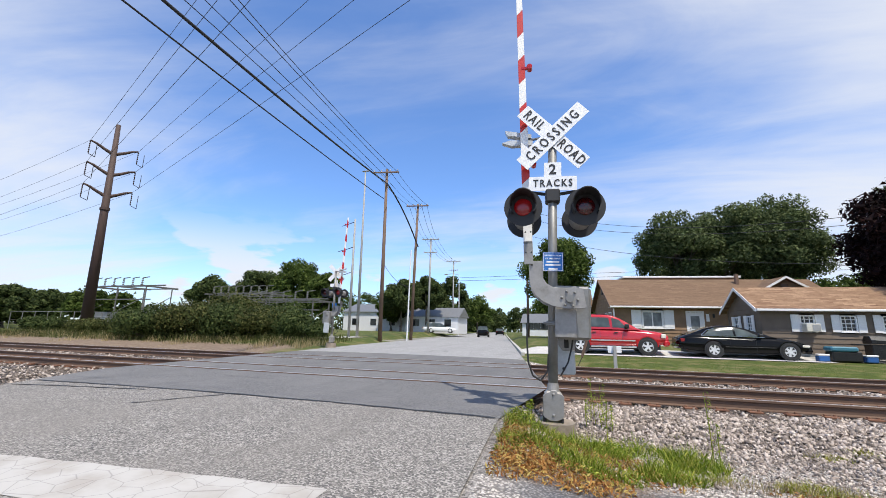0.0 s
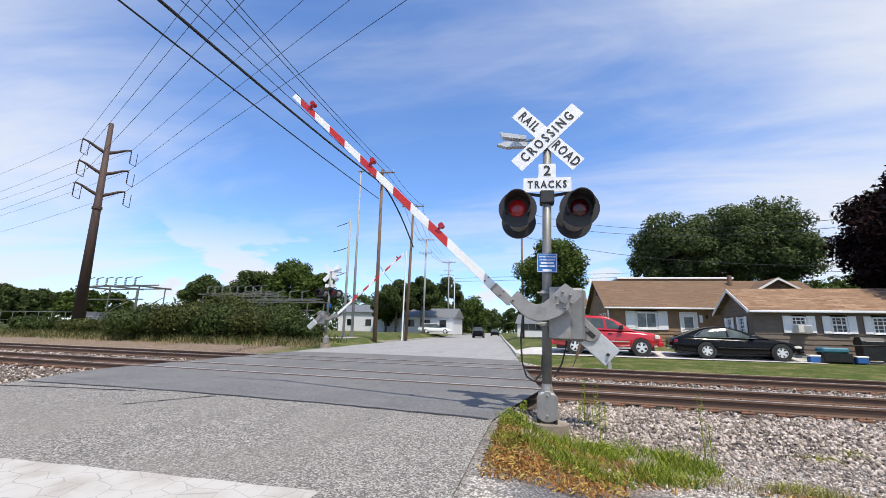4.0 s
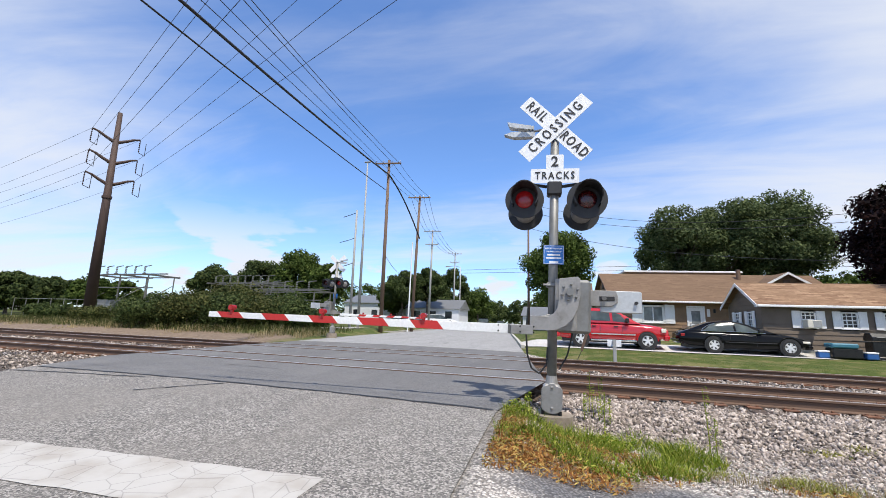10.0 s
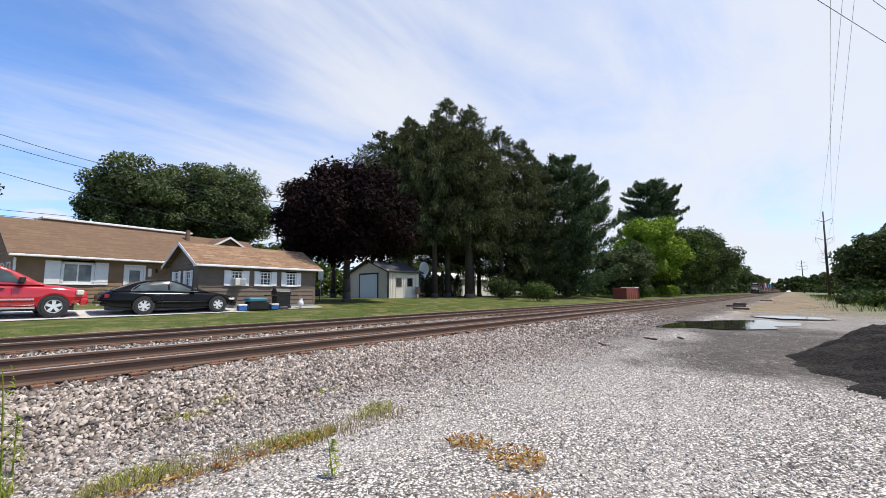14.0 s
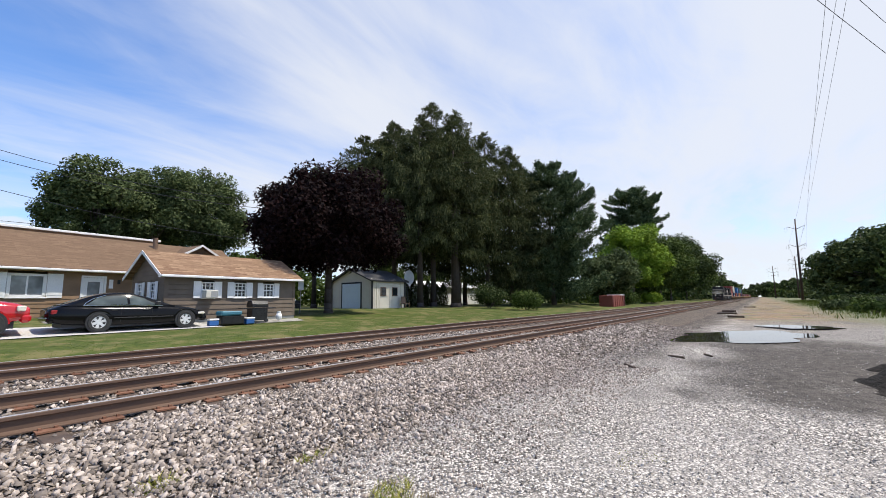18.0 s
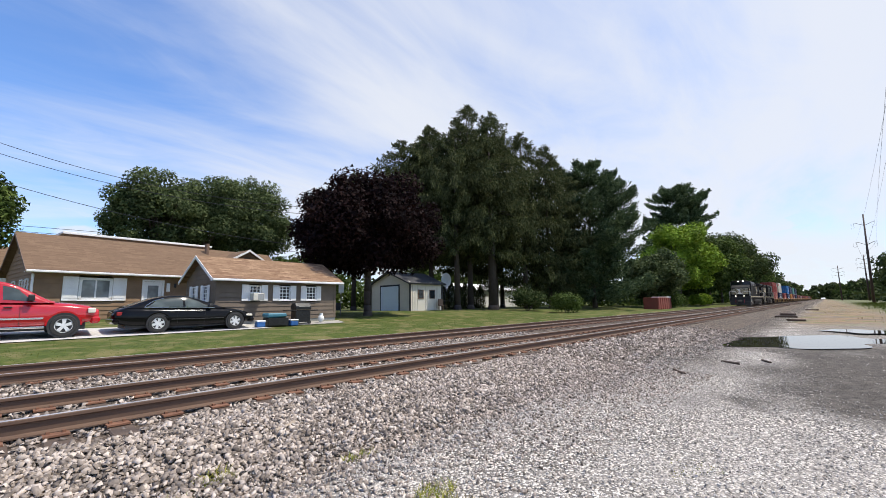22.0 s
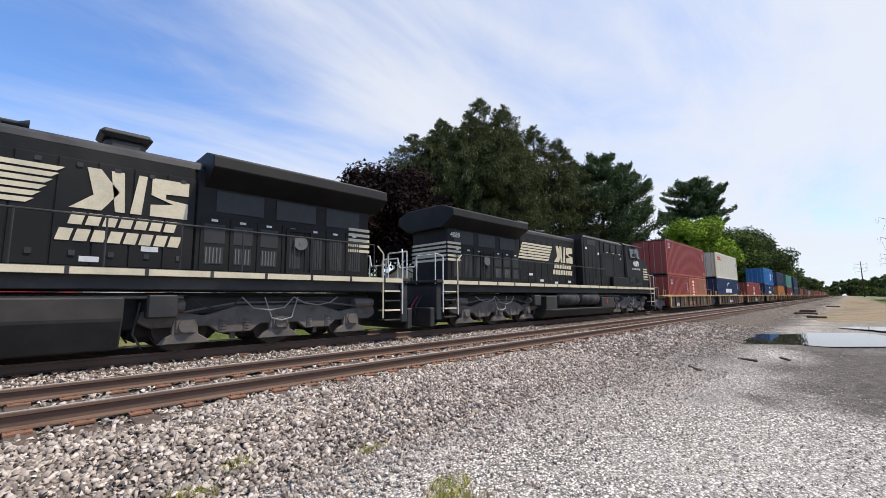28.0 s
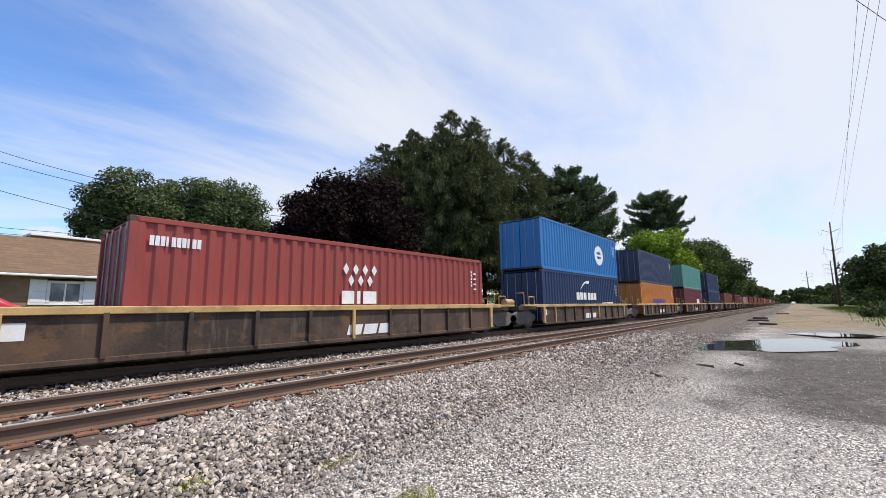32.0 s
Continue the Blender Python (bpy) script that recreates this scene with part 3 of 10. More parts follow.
def kerb(name, pts, w=0.16, h=0.13, m=M_KERB):
    bm = bmesh.new()
    for (x0, y0), (x1, y1) in zip(pts, pts[1:]):
        z0, z1 = float(road_z(y0)), float(road_z(y1))
        vs = [bm.verts.new(p) for p in ((x0, y0, z0 - 0.2), (x0 + w, y0, z0 - 0.2), (x0 + w, y0, z0 + h), (x0, y0, z0 + h), (x1, y1, z1 - 0.2), (x1 + w, y1, z1 - 0.2), (x1 + w, y1, z1 + h), (x1, y1, z1 + h))]
        for f in ((0, 1, 2, 3), (7, 6, 5, 4), (3, 2, 6, 7), (0, 3, 7, 4), (1, 5, 6, 2), (0, 4, 5, 1)):
            bm.faces.new([vs[i] for i in f])
    bmesh.ops.recalc_face_normals(bm, faces=bm.faces[:])
    return tagged(link(name, bm, m), "pale concrete kerb along the road", "kerb", kind="structure")


kerb("kerb", [(float(road_right(y)) + 0.02, y) for y in (11.2, 14, 18, 24, 32, 45, 70, 110)])
kerb("kerb", [(-17.6 + 0.9 * i ** 0.5, 19.5 + 0.55 * i) for i in range(7)] + [(float(road_left(y)) - 0.16, y) for y in (25, 32, 45, 70, 110)])

# driveway beside the house and walk at the far verge
M_DRIVE = asphalt("driveway_concrete", (0.45, 0.43, 0.4), (0.55, 0.53, 0.5), (0.62, 0.6, 0.57), 40, (0.45, 0.43, 0.4), 0.3)


def slab(name, quad, lift, m, label, n=14):
    (ax, ay), (bx_, by), (cx, cy), (dx, dy) = quad
    s, t = np.meshgrid(np.linspace(0, 1, n), np.linspace(0, 1, 8))
    x = (ax * (1 - s) + bx_ * s) * (1 - t) + (dx * (1 - s) + cx * s) * t
    y = (ay * (1 - s) + by * s) * (1 - t) + (dy * (1 - s) + cy * s) * t
    co = np.stack([x, y, height(x, y) + lift], -1).reshape(-1, 3)
    i = (np.arange(7)[:, None] * n + np.arange(n - 1)).ravel()
    return tagged(arrays(name, co, np.stack([i, i + 1, i + 1 + n, i + n], -1), m), label, "pavement", kind="structure")


slab("driveway", ((-2.3, 12.3), (10.6, 12.9), (10.3, 15.6), (-2.8, 16.4)), 0.03, M_DRIVE, "pale concrete driveway beside the house")
slab("pavement", ((10.6, 13.75), (15.3, 14.1), (15.5, 15.1), (10.3, 15.1)), 0.03, M_CONCRETE, "pale concrete patio under the annex windows")
slab("pavement", ((-18.9, 19.5), (-16.6, 19.5), (-16.2, 22.5), (-18.2, 24.5)), 0.05, M_KERB, "pale concrete walk on the verge")

# ---- ballast and tracks ----
PROFILE = ((-2.95, -0.40), (-2.4, -0.29), (-1.3, -0.225), (-0.6, -0.212), (0.2, -0.216), (1.9, -0.214), (2.86, -0.235), (3.8, -0.214), (6.3, -0.21), (6.9, -0.24), (7.8, -0.36))


def bed_z(x, y):
    ys, zs = zip(*PROFILE)
    return np.interp(y, ys, zs) + 0.012 * np.sin(x * 3.1 + y * 7) * np.sin(x * 1.7 - y * 4)


def bed_under(x, y):
    """Kept below the paving where the road crosses."""
    inside = smooth(x, road_left(y) - 0.25, road_left(y) - 0.02) * (1 - smooth(x, road_right(y) + 0.02, road_right(y) + 0.25))
    return bed_z(x, y) - 0.06 * inside


bed = sheet("ballast_bed", spread(-900, -16, 45, 900, 0.35, 1.3), np.array(sorted({p[0] for p in PROFILE} | set(np.arange(-2.9, 7.7, 0.3).round(2)))), bed_under, M_BALLAST_BED)
tagged(bed, "grey and brown crushed stone ballast bed", "ballast", kind="structure")


def rail_mesh(name, x0, x1):
    half = [(0.0, 0.0), (0.03, 0.0), (0.037, -0.008), (0.037, -0.036), (0.011, -0.05), (0.009, -0.14), (0.03, -0.152), (0.072, -0.16), (0.072, -0.172)]
    poly = half[1:] + [(-a, b) for a, b in reversed(half[1:])]
    me = bpy.data.meshes.new(name)
    n = len(poly)
    co = [(x0, a, b) for a, b in poly] + [(x1, a, b) for a, b in poly]
    fs = [(i, (i + 1) % n, n + (i + 1) % n, n + i) for i in range(n)] + [tuple(range(n))[::-1], tuple(range(n, 2 * n))]
    me.from_pydata(co, [], fs)
    me.materials.append(M_STEEL_RUST)
    me.materials.append(M_RAIL_TOP)
    me.polygons[n - 1].material_index = 1
    me.update()
    return me


RAIL_MESH = rail_mesh("rail", -500, 700)


def tie_mesh():
    bm = bx((-0.115, -1.3, -0.18), (0.115, 1.3, 0.0), 0.012)
    me = bpy.data.meshes.new("tie")
    bm.to_mesh(me)
    bm.free()
    me.materials.append(M_TIE)
    return me


def plate_mesh():
    bm = bx((-0.1, -0.2, 0), (0.1, 0.2, 0.018))
    for dx in (-0.06, 0.06):
        for dy in (-0.1, 0.1):
            bx((dx - 0.014, dy - 0.018, 0.01), (dx + 0.014, dy + 0.018, 0.04), 0, bm)
    me = bpy.data.meshes.new("tie_plate")
    bm.to_mesh(me)
    bm.free()
    me.materials.append(M_PLATE)
    return me


TIE, PLATE = tie_mesh(), plate_mesh()
TIE_XS = [x for x in np.arange(-24, 47, 0.5) if not (-11.9 < x < -0.35)]


def track(y, n):
    t = thing("railway_track", (0, y, 0), "rusty steel railway track on dark wooden ties", "railway track", "tracks", "structure")
    for k in (-0.7525, 0.7525):
        r = new("rail", RAIL_MESH)
        r.parent, r.location = t, (0, k, 0)
    rnd = random.Random(n)
    for x in TIE_XS:
        o = new("tie", TIE)
        o.parent = t
        sx, sy, rz = rnd.uniform(-0.035, 0.035), rnd.uniform(-0.06, 0.06), rnd.uniform(-1.5, 1.5)
        o.matrix_basis = pose(x + sx, sy, -0.19 + rnd.uniform(-0.01, 0.004), 0, 0, rz)
        for k in (-0.7525, 0.7525):
            if x < -2 and n == 2:
                continue
            p = new("tie_plate", PLATE)
            p.parent = t
            p.matrix_basis = pose(x + sx, k, -0.186, 0, 0, rz)
    far = bmesh.new()
    for x in np.arange(47, 170, 0.5):
        bx((x - 0.11, -1.3 + rnd.uniform(-0.05, 0.05), -0.3), (x + 0.11, 1.3, -0.19), 0, far)
    ob = link("far_ties", far, M_TIE, t)
    ob["kind"] = "stuff"
    return t


track(0.7525, 1)
track(4.9725, 2)


def scatter_stones(name, n, xr, yr, size, zf, material, label, dens=None, flat=0.95, chips=False):
    x, y = rng.uniform(*xr, n), rng.uniform(*yr, n)
    if dens is not None:
        keep = rng.uniform(0, 1, n) < dens(x, y)
        x, y = x[keep], y[keep]
        n = len(x)
    r = size[0] + (size[1] - size[0]) * rng.uniform(0, 1, n) ** 1.6
    if not chips:
        r = r * (1 - 0.42 * smooth(-y, 1.6, 3.8))
    # broken blocks: skewed cubes, each lying at its own tilt
    base = np.array([(a, b, c) for a in (-1, 1) for b in (-1, 1) for c in (-1, 1)], float) * 0.72
    fs = np.array([(0, 1, 3, 2), (4, 6, 7, 5), (0, 4, 5, 1), (2, 3, 7, 6), (1, 5, 7, 3)])
    if chips:
        base = np.array([(1, 0, -0.4), (-0.6, 0.85, -0.4), (-0.6, -0.85, -0.4), (0.0, 0.0, 0.85)])
        fs = np.array([(0, 1, 3), (1, 2, 3), (2, 0, 3), (0, 2, 1)])
    k = len(base)
    v = base[None] * rng.uniform((0.9, 0.45, 0.35), (1.6, 0.95, 0.8), (n, 1, 3)) + rng.uniform(-0.36, 0.36, (n, k, 3))
    a, tilt = rng.uniform(0, 6.28, n), rng.uniform(-1.05, 1.05, n)
    v[..., 2] *= flat
    st = rng.uniform(0.8, 1.35, n)[:, None]
    v[..., 0] *= st
    ct, s_t = np.cos(tilt)[:, None], np.sin(tilt)[:, None]
    v = np.stack([v[..., 0] * ct - v[..., 2] * s_t, v[..., 1], v[..., 0] * s_t + v[..., 2] * ct], -1)
    ca, sa = np.cos(a)[:, None], np.sin(a)[:, None]
    v = np.stack([v[..., 0] * ca - v[..., 1] * sa, v[..., 0] * sa + v[..., 1] * ca, v[..., 2]], -1) * r[:, None, None]
    v += np.stack([x, y, zf(x, y) + r * rng.uniform(0.0, 1.3, n)], -1)[:, None, :]
    f = (fs[None] + (np.arange(n) * k)[:, None, None]).reshape(-1, fs.shape[1])
    return tagged(arrays(name, v.reshape(-1, 3), f, material), label, "gravel", kind="stuff")


def on_land(x, y):
    return np.maximum(height(x, y), np.where((y > -2.95) & (y < 7.8), bed_z(x, y), -9))


def off_road(x, y):
    return (x > road_right(y) + 0.1) | (x < road_left(y) - 0.1)


def clear_of_ties(x, y, centre):
    """Leaves the wood bare for a hand's width on either side of each rail."""
    gap = np.abs((x + 0.25 + 0.03 * np.sin(y * 31)) % 0.5 - 0.25)
    reach = np.abs(np.abs(y - centre) - 0.7525)
    return (gap > 0.125) | (reach > 0.36 + 0.07 * np.sin(x * 37.0))


def shoulder(x, y):
    bare = clear_of_ties(x, y, 0.7525)
    y = y + 0.35 * np.sin(x * 0.8) + 0.2 * np.sin(x * 2.3 + 1)
    away = off_road(x, y) & ~((np.abs(y) < 0.1) | (np.abs(y - 1.505) < 0.1))
    return away * bare * (1.0 - 0.8 * smooth(-y, 2.2, 4.2)) * (1 - 0.6 * smooth(x, 10, 24)) * (1.0 - 0.55 * smooth(-(-y), -0.5, 0.5))


scatter_stones("ballast_stones", 9000, (11, 24), (-3.6, 0.0), (0.02, 0.042), on_land, M_STONE, "loose grey and brown crushed ballast stones", shoulder)
scatter_stones("ballast_stones", 58000, (-0.8, 11), (-4.2, 0.0), (0.0125, 0.03), on_land, M_STONE, "loose grey and brown crushed ballast stones", shoulder)
scatter_stones("ballast_stones", 16000, (-0.5, 17), (0.1, 4.1), (0.017, 0.034), on_land, M_STONE, "loose grey and brown crushed ballast stones", lambda x, y: off_road(x, y) * (np.abs(y - 1.505) > 0.1) * clear_of_ties(x, y, 0.7525) * clear_of_ties(x, y, 4.9725) * 0.85)
scatter_stones("ballast_stones", 5000, (-24, -10), (-3.2, 4.0), (0.022, 0.045), on_land, M_STONE, "loose grey and brown crushed ballast stones", lambda x, y: off_road(x, y) * 0.9)
def chip_density(x, y):
    wave = 0.6 * np.sin(x * 0.9 + y) + 0.4 * np.sin(y * 1.7 - x * 0.5)
    dark = smooth(x + wave, 7.8, 10.0) * smooth(-y + 0.5 * wave, 4.3, 5.8)
    tar = 1 - smooth(np.hypot((x - 1.1) * 0.55, (y + 4.85) * 1.25) + 0.2 * wave, 0.65, 1.0)
    dark = dark * (1 - 0.5 * smooth(x, 15.0, 17.0))
    return (0.3 + 0.7 * (1 - smooth(np.hypot(x - 2, y + 6), 4, 12))) * (1 - 0.93 * dark) * (1 - 0.93 * tar) * off_road(x, y) * (1 - (np.hypot((x - 19.2) / 3.4, (y + 5.25) / 2.4) < 1))


scatter_stones("gravel_chips", 100000, (0.0, 17), (-8.4, -2.2), (0.0065, 0.0165), on_land, M_CHIP, "pale crushed stone scattered over the lot", chip_density, 0.8, True)
# ---- crossing signals ----
def lamp_unit(parent, x, z, face, lit):
    """One flashing lamp: black round background, deep hood, red lens, grey housing; face -1 looks along -y."""
    y = 0.34 * face
    lamp = new("flasher")
    lamp.parent = parent
    lamp.location = (x, 0, z)
    lamp["label"] = "flashing red lamp in a black round shield"
    part("background", cyl((0, y, 0), (0, y + 0.02 * face, 0), 0.255, seg=36), M_BLACK, lamp)
    part("housing", cyl((0, y - 0.23 * face, 0), (0, y, 0), 0.1, 0.15, seg=20), M_ALU, lamp, "dull grey housing")
    part("neck", cyl((0, 0.015 * face, 0), (0, y - 0.2 * face, 0), 0.035, seg=10), M_BLACK, lamp)
    part("lens", ball((0, y + 0.03 * face, 0), 0.12, sub=3, scale=(1, 0.28, 1)), M_LENS_LIT if lit else M_LENS, lamp, "red glass lens", True)
    hood = bmesh.new()
    rows, seg = 3, 22
    rings = []
    for j in range(rows):
        for off in (0.0, 0.012):
            ring = []
            for i in range(seg + 1):
                a = radians(-35 + 250 * i / seg)
                reach = 0.02 + j / (rows - 1) * (0.3 * (0.55 + 0.45 * math.sin(max(0.0, min(math.pi, a)))))
                ring.append(hood.verts.new(((0.165 + off) * math.cos(a), y + face * reach, (0.165 + off) * math.sin(a))))
            rings.append(ring)
    for a, b in ((0, 2), (2, 4), (1, 3), (3, 5), (4, 5)):
        for i in range(seg):
            hood.faces.new((rings[a][i], rings[a][i + 1], rings[b][i + 1], rings[b][i]))
    bmesh.ops.recalc_face_normals(hood, faces=hood.faces[:])
    part("hood", hood, M_BLACK, lamp)
    return lamp


def gate_assembly(parent):
    """The swinging gate about its pivot: level along -x at rest angle 0."""
    g = new("gate")
    g.parent = parent
    g.location = (0.2, -0.2, 1.72)
    for y in (-0.06, 0.3):
        poly = [(-0.13, 0.17), (0.1, 0.2), (0.13, 0.17), (0.13, -0.04), (0.1, -0.2), (0.04, -0.33), (-0.05, -0.43), (-0.16, -0.485), (-0.27, -0.5), (-0.5, -0.5), (-0.5, -0.32), (-0.27, -0.32), (-0.2, -0.28), (-0.155, -0.21), (-0.14, -0.1), (-0.14, 0.1)]
        part("support_arm", prism(poly, "y", y, y + 0.02, bevel=0.004), M_ALU, g, "bent aluminium support arm")
    part("pivot_hub", cyl((0, -0.1, 0), (0, 0.62, 0), 0.05, seg=16), M_GALV, g)
    for i in range(6):
        a = radians(60 * i + 20)
        part("hub_bolt", ball((0.1 * math.cos(a), -0.07, 0.1 * math.sin(a)), 0.02, None, 1), M_GALV, g)
    part("strap", bx((-0.74, -0.082, -0.56), (-0.46, -0.062, -0.44), 0.004), M_ALU, g)
    part("adapter", bx((-0.78, -0.06, -0.56), (-0.62, 0.235, -0.44), 0.01), M_STEEL_DULL, g)
    # counterweights on the far side of the pivot
    part("weight_bracket", prism([(-0.08, -0.14), (0.6, -0.14), (0.68, -0.08), (0.68, 0.02), (0.66, 0.08), (-0.08, 0.08)], "y", 0.52, 0.55, bevel=0.006), M_ALU, g)
    part("bracket_slot", bx((0.44, 0.512, -0.06), (0.64, 0.522, 0.0), 0.004), M_BLACK, g)
    part("slot_bolt", cyl((0.5, 0.48, -0.03), (0.5, 0.52, -0.03), 0.032, seg=8), M_STEEL_DULL, g)
    part("counterweight", prism([(0.46, -0.22), (1.0, -0.22), (1.0, 0.06), (0.98, 0.08), (0.46, 0.08)], "y", 0.55, 0.61, bevel=0.008), M_ZINC, g, "pale galvanised counterweight plate")
    part("weight_bolt", cyl((0.92, 0.51, -0.08), (0.92, 0.55, -0.08), 0.022, seg=8), M_BLACK, g)
    # arm in slanted red and white pieces
    zc = -0.5
    marks = [-0.64, -1.75]
    step = (5.42 - 1.75) / 9
    marks += [-1.75 - step * i for i in range(1, 10)] + [-5.62]
    for i, (a, b) in enumerate(zip(marks, marks[1:])):
        h0, h1 = 0.066 - 0.004 * abs(a), 0.066 - 0.004 * abs(b)
        sl = 0.1
        sa, sb = (0 if i == 0 else sl), (0 if i == len(marks) - 2 else sl)
        poly = [(a + sa / 2, zc - h0), (b + sb / 2, zc - h1), (b - sb / 2, zc + h1), (a - sa / 2, zc + h0)]
        red = i % 2 == 1
        part("arm_piece", prism(poly, "y", 0.237, 0.267, bevel=0.003), M_GATE_RED if red else M_GATE_WHITE, g, "red reflective stripe" if red else "white arm section")
    for x, z in ((-2.0, 0.1), (-3.6, 0.1), (-5.2, 0.1)):
        lm = cyl((x, 0.2, zc + z + 0.02), (x, 0.3, zc + z + 0.02), 0.042, seg=16)
        bx((x - 0.02, 0.232, zc), (x + 0.02, 0.272, zc + z), 0, lm)
        part("gate_lamp", lm, M_ARM_LENS, g, "small red arm lamp")
    for x in (-0.45, -0.62, -0.9):
        for z in (-0.03, 0.04):
            part("bolt", ball((x, -0.082, -0.5 + z), 0.013, None, 1), M_BLACK, g)
    return g


def crossing_signal(name, m):
    s = thing(name, (0, 0, 0), "grey metal railway crossing signal with gate, crossbuck and lamps", "crossing signal", "crossing signals")
    part("mast", cyl((0, 0, 0.3), (0, 0, 4.16), 0.063, 0.06, seg=20), M_GALV, s, smooth=True)
    part("mast_cap", ball((0, 0, 4.16), 0.055, sub=2, scale=(1, 1, 0.5)), M_GALV, s)
    foot = cyl((0, 0, -0.12), (0, 0, 0.17), 0.29, 0.27, seg=28)
    part("foundation", foot, M_FOOTING, s, "round concrete foundation")
    cast = bx((-0.11, -0.11, 0.17), (0.11, 0.11, 0.54), 0.03)
    cyl((0, 0, 0.52), (0, 0, 0.64), 0.085, 0.065, 16, cast)
    part("base_casting", cast, M_ALU, s)
    cover = prism([(-0.13, 0.12), (-0.1, 0.09), (-0.04, 0.06), (0.04, 0.06), (0.1, 0.09), (0.13, 0.12), (0.13, 0.36), (0.1, 0.39), (0.05, 0.4), (0.03, 0.43), (-0.03, 0.43), (-0.05, 0.4), (-0.1, 0.39), (-0.13, 0.36)], "y", -0.145, -0.11, bevel=0.006)
    ball((0, -0.15, 0.38), 0.02, cover, 1)
    ball((0, -0.15, 0.13), 0.02, cover, 1)
    cover.transform(pose(0, 0, 0.13))
    part("base_cover", cover, M_ALU, s)
    for a in (45, 135, 225, 315):
        px_, py_ = 0.15 * math.cos(radians(a)), 0.15 * math.sin(radians(a))
        part("anchor_bolt", cyl((px_, py_, 0.15), (px_, py_, 0.22), 0.022, seg=8), M_BLACK, s)
    # crossbuck
    cz = 4.08
    for k, (text, ang, y, spots) in enumerate((("CROSSING", 45, -0.085, None), ("RAIL", -45, -0.07, -0.37), ("ROAD", -45, -0.07, 0.37))):
        mm = pose(0, y, cz) @ pose(0, 0, 0, 0, -ang, 0)
        if text != "ROAD":
            blade = bx((-0.61, 0, -0.114), (0.61, 0.008, 0.114), 0.0)
            blade.transform(mm)
            part("crossbuck_blade", blade, M_SIGN_WHITE, s, "white crossbuck blade with black letters")
        cx = 0 if spots is None else spots
        lettering("crossbuck_letters", text, 0.2, mm @ pose(cx, -0.004, 0), M_INK, s, 0.002, 0.0035, 0.74 if spots is None else 0.72, 1.5 if spots is None else 1.25)
    # plate of tracks
    plate = prism([(-0.33, 0.0), (-0.32, -0.01), (0.32, -0.01), (0.33, 0.0), (0.33, 0.19), (0.32, 0.2), (0.12, 0.2), (0.12, 0.4), (0.11, 0.41), (-0.11, 0.41), (-0.12, 0.4), (-0.12, 0.2), (-0.32, 0.2), (-0.33, 0.19)], "y", -0.075, -0.067)
    plate.transform(pose(0, 0, 3.26))
    part("track_sign", plate, M_SIGN_WHITE, s, "white number-of-tracks sign")
    lettering("track_letters", "TRACKS", 0.15, pose(0, -0.079, 3.355), M_INK, s, 0.002, 0.003, 0.8, 1.32)
    lettering("track_letters", "2", 0.21, pose(0, -0.079, 3.56), M_INK, s, 0.002, 0.004)
    # lamps on a cross pipe
    pipe = tube([(-0.4, 0, 3.2), (-0.36, 0, 3.26), (-0.1, 0, 3.22), (0.1, 0, 3.22), (0.36, 0, 3.26), (0.4, 0, 3.2)], 0.024, None, 8)
    for x in (-0.4, 0.4):
        cyl((x, 0, 2.9), (x, 0, 3.2), 0.022, seg=8, bm=pipe)
    part("lamp_arm", pipe, M_BLACK, s)
    part("arm_clamp", bx((-0.1, -0.09, 3.08), (0.1, 0.09, 3.28), 0.02), M_BLACK, s)
    for x in (-0.4, 0.4):
        lamp_unit(s, x, 2.92, -1, x < 0)
        lamp_unit(s, x, 2.92, 1, x < 0)
    # floodlight pair behind the crossbuck
    fl = prism([(-0.7, 4.3), (-0.3, 4.22), (-0.3, 4.16), (-0.66, 4.22)], "y", 0.12, 0.24)
    part("reflector_vane", fl, M_ZINC, s)
    fl = prism([(-0.74, 4.1), (-0.62, 4.14), (-0.28, 4.12), (-0.28, 4.05), (-0.6, 4.05)], "y", 0.12, 0.22)
    part("reflector_vane", fl, M_ZINC, s)
    part("vane_bracket", tube([(-0.5, 0.2, 4.14), (0, 0.05, 4.14)], 0.02), M_GALV, s)
    # blue notice
    part("notice_plate", bx((-0.135, -0.075, 2.1), (0.135, -0.068, 2.36), 0.0), M_BLUE_SIGN, s, "blue emergency notice plate")
    edge = bmesh.new()
    for a, b in (((-0.128, 2.107), (0.128, 2.112)), ((-0.128, 2.348), (0.128, 2.353)), ((-0.128, 2.107), (-0.123, 2.353)), ((0.123, 2.107), (0.128, 2.353))):
        bx((a[0], -0.079, a[1]), (b[0], -0.075, b[1]), 0, edge)
    for z, w in ((2.185, 0.2), (2.13, 0.12), (2.228, 0.17)):
        bx((-w / 2, -0.079, z - 0.011), (w / 2, -0.075, z + 0.011), 0, edge)
    part("notice_lines", edge, M_WHITE_INK, s)
    lettering("notice_words", "REPORT PROBLEM", 0.027, pose(0, -0.077, 2.315), M_WHITE_INK, s, 0.002, 0.001)
    lettering("notice_words", "OR EMERGENCY", 0.027, pose(0, -0.077, 2.272), M_WHITE_INK, s, 0.002, 0.001)
    # gate machine
    box = bx((0.06, -0.1, 1.2), (0.48, 0.3, 1.9), 0.035)
    part("gate_machine", box, M_GALV, s, "grey gate machine housing")
    part("machine_door", bx((0.02, -0.125, 1.22), (0.3, -0.1, 1.9), 0.012), M_ALU, s)
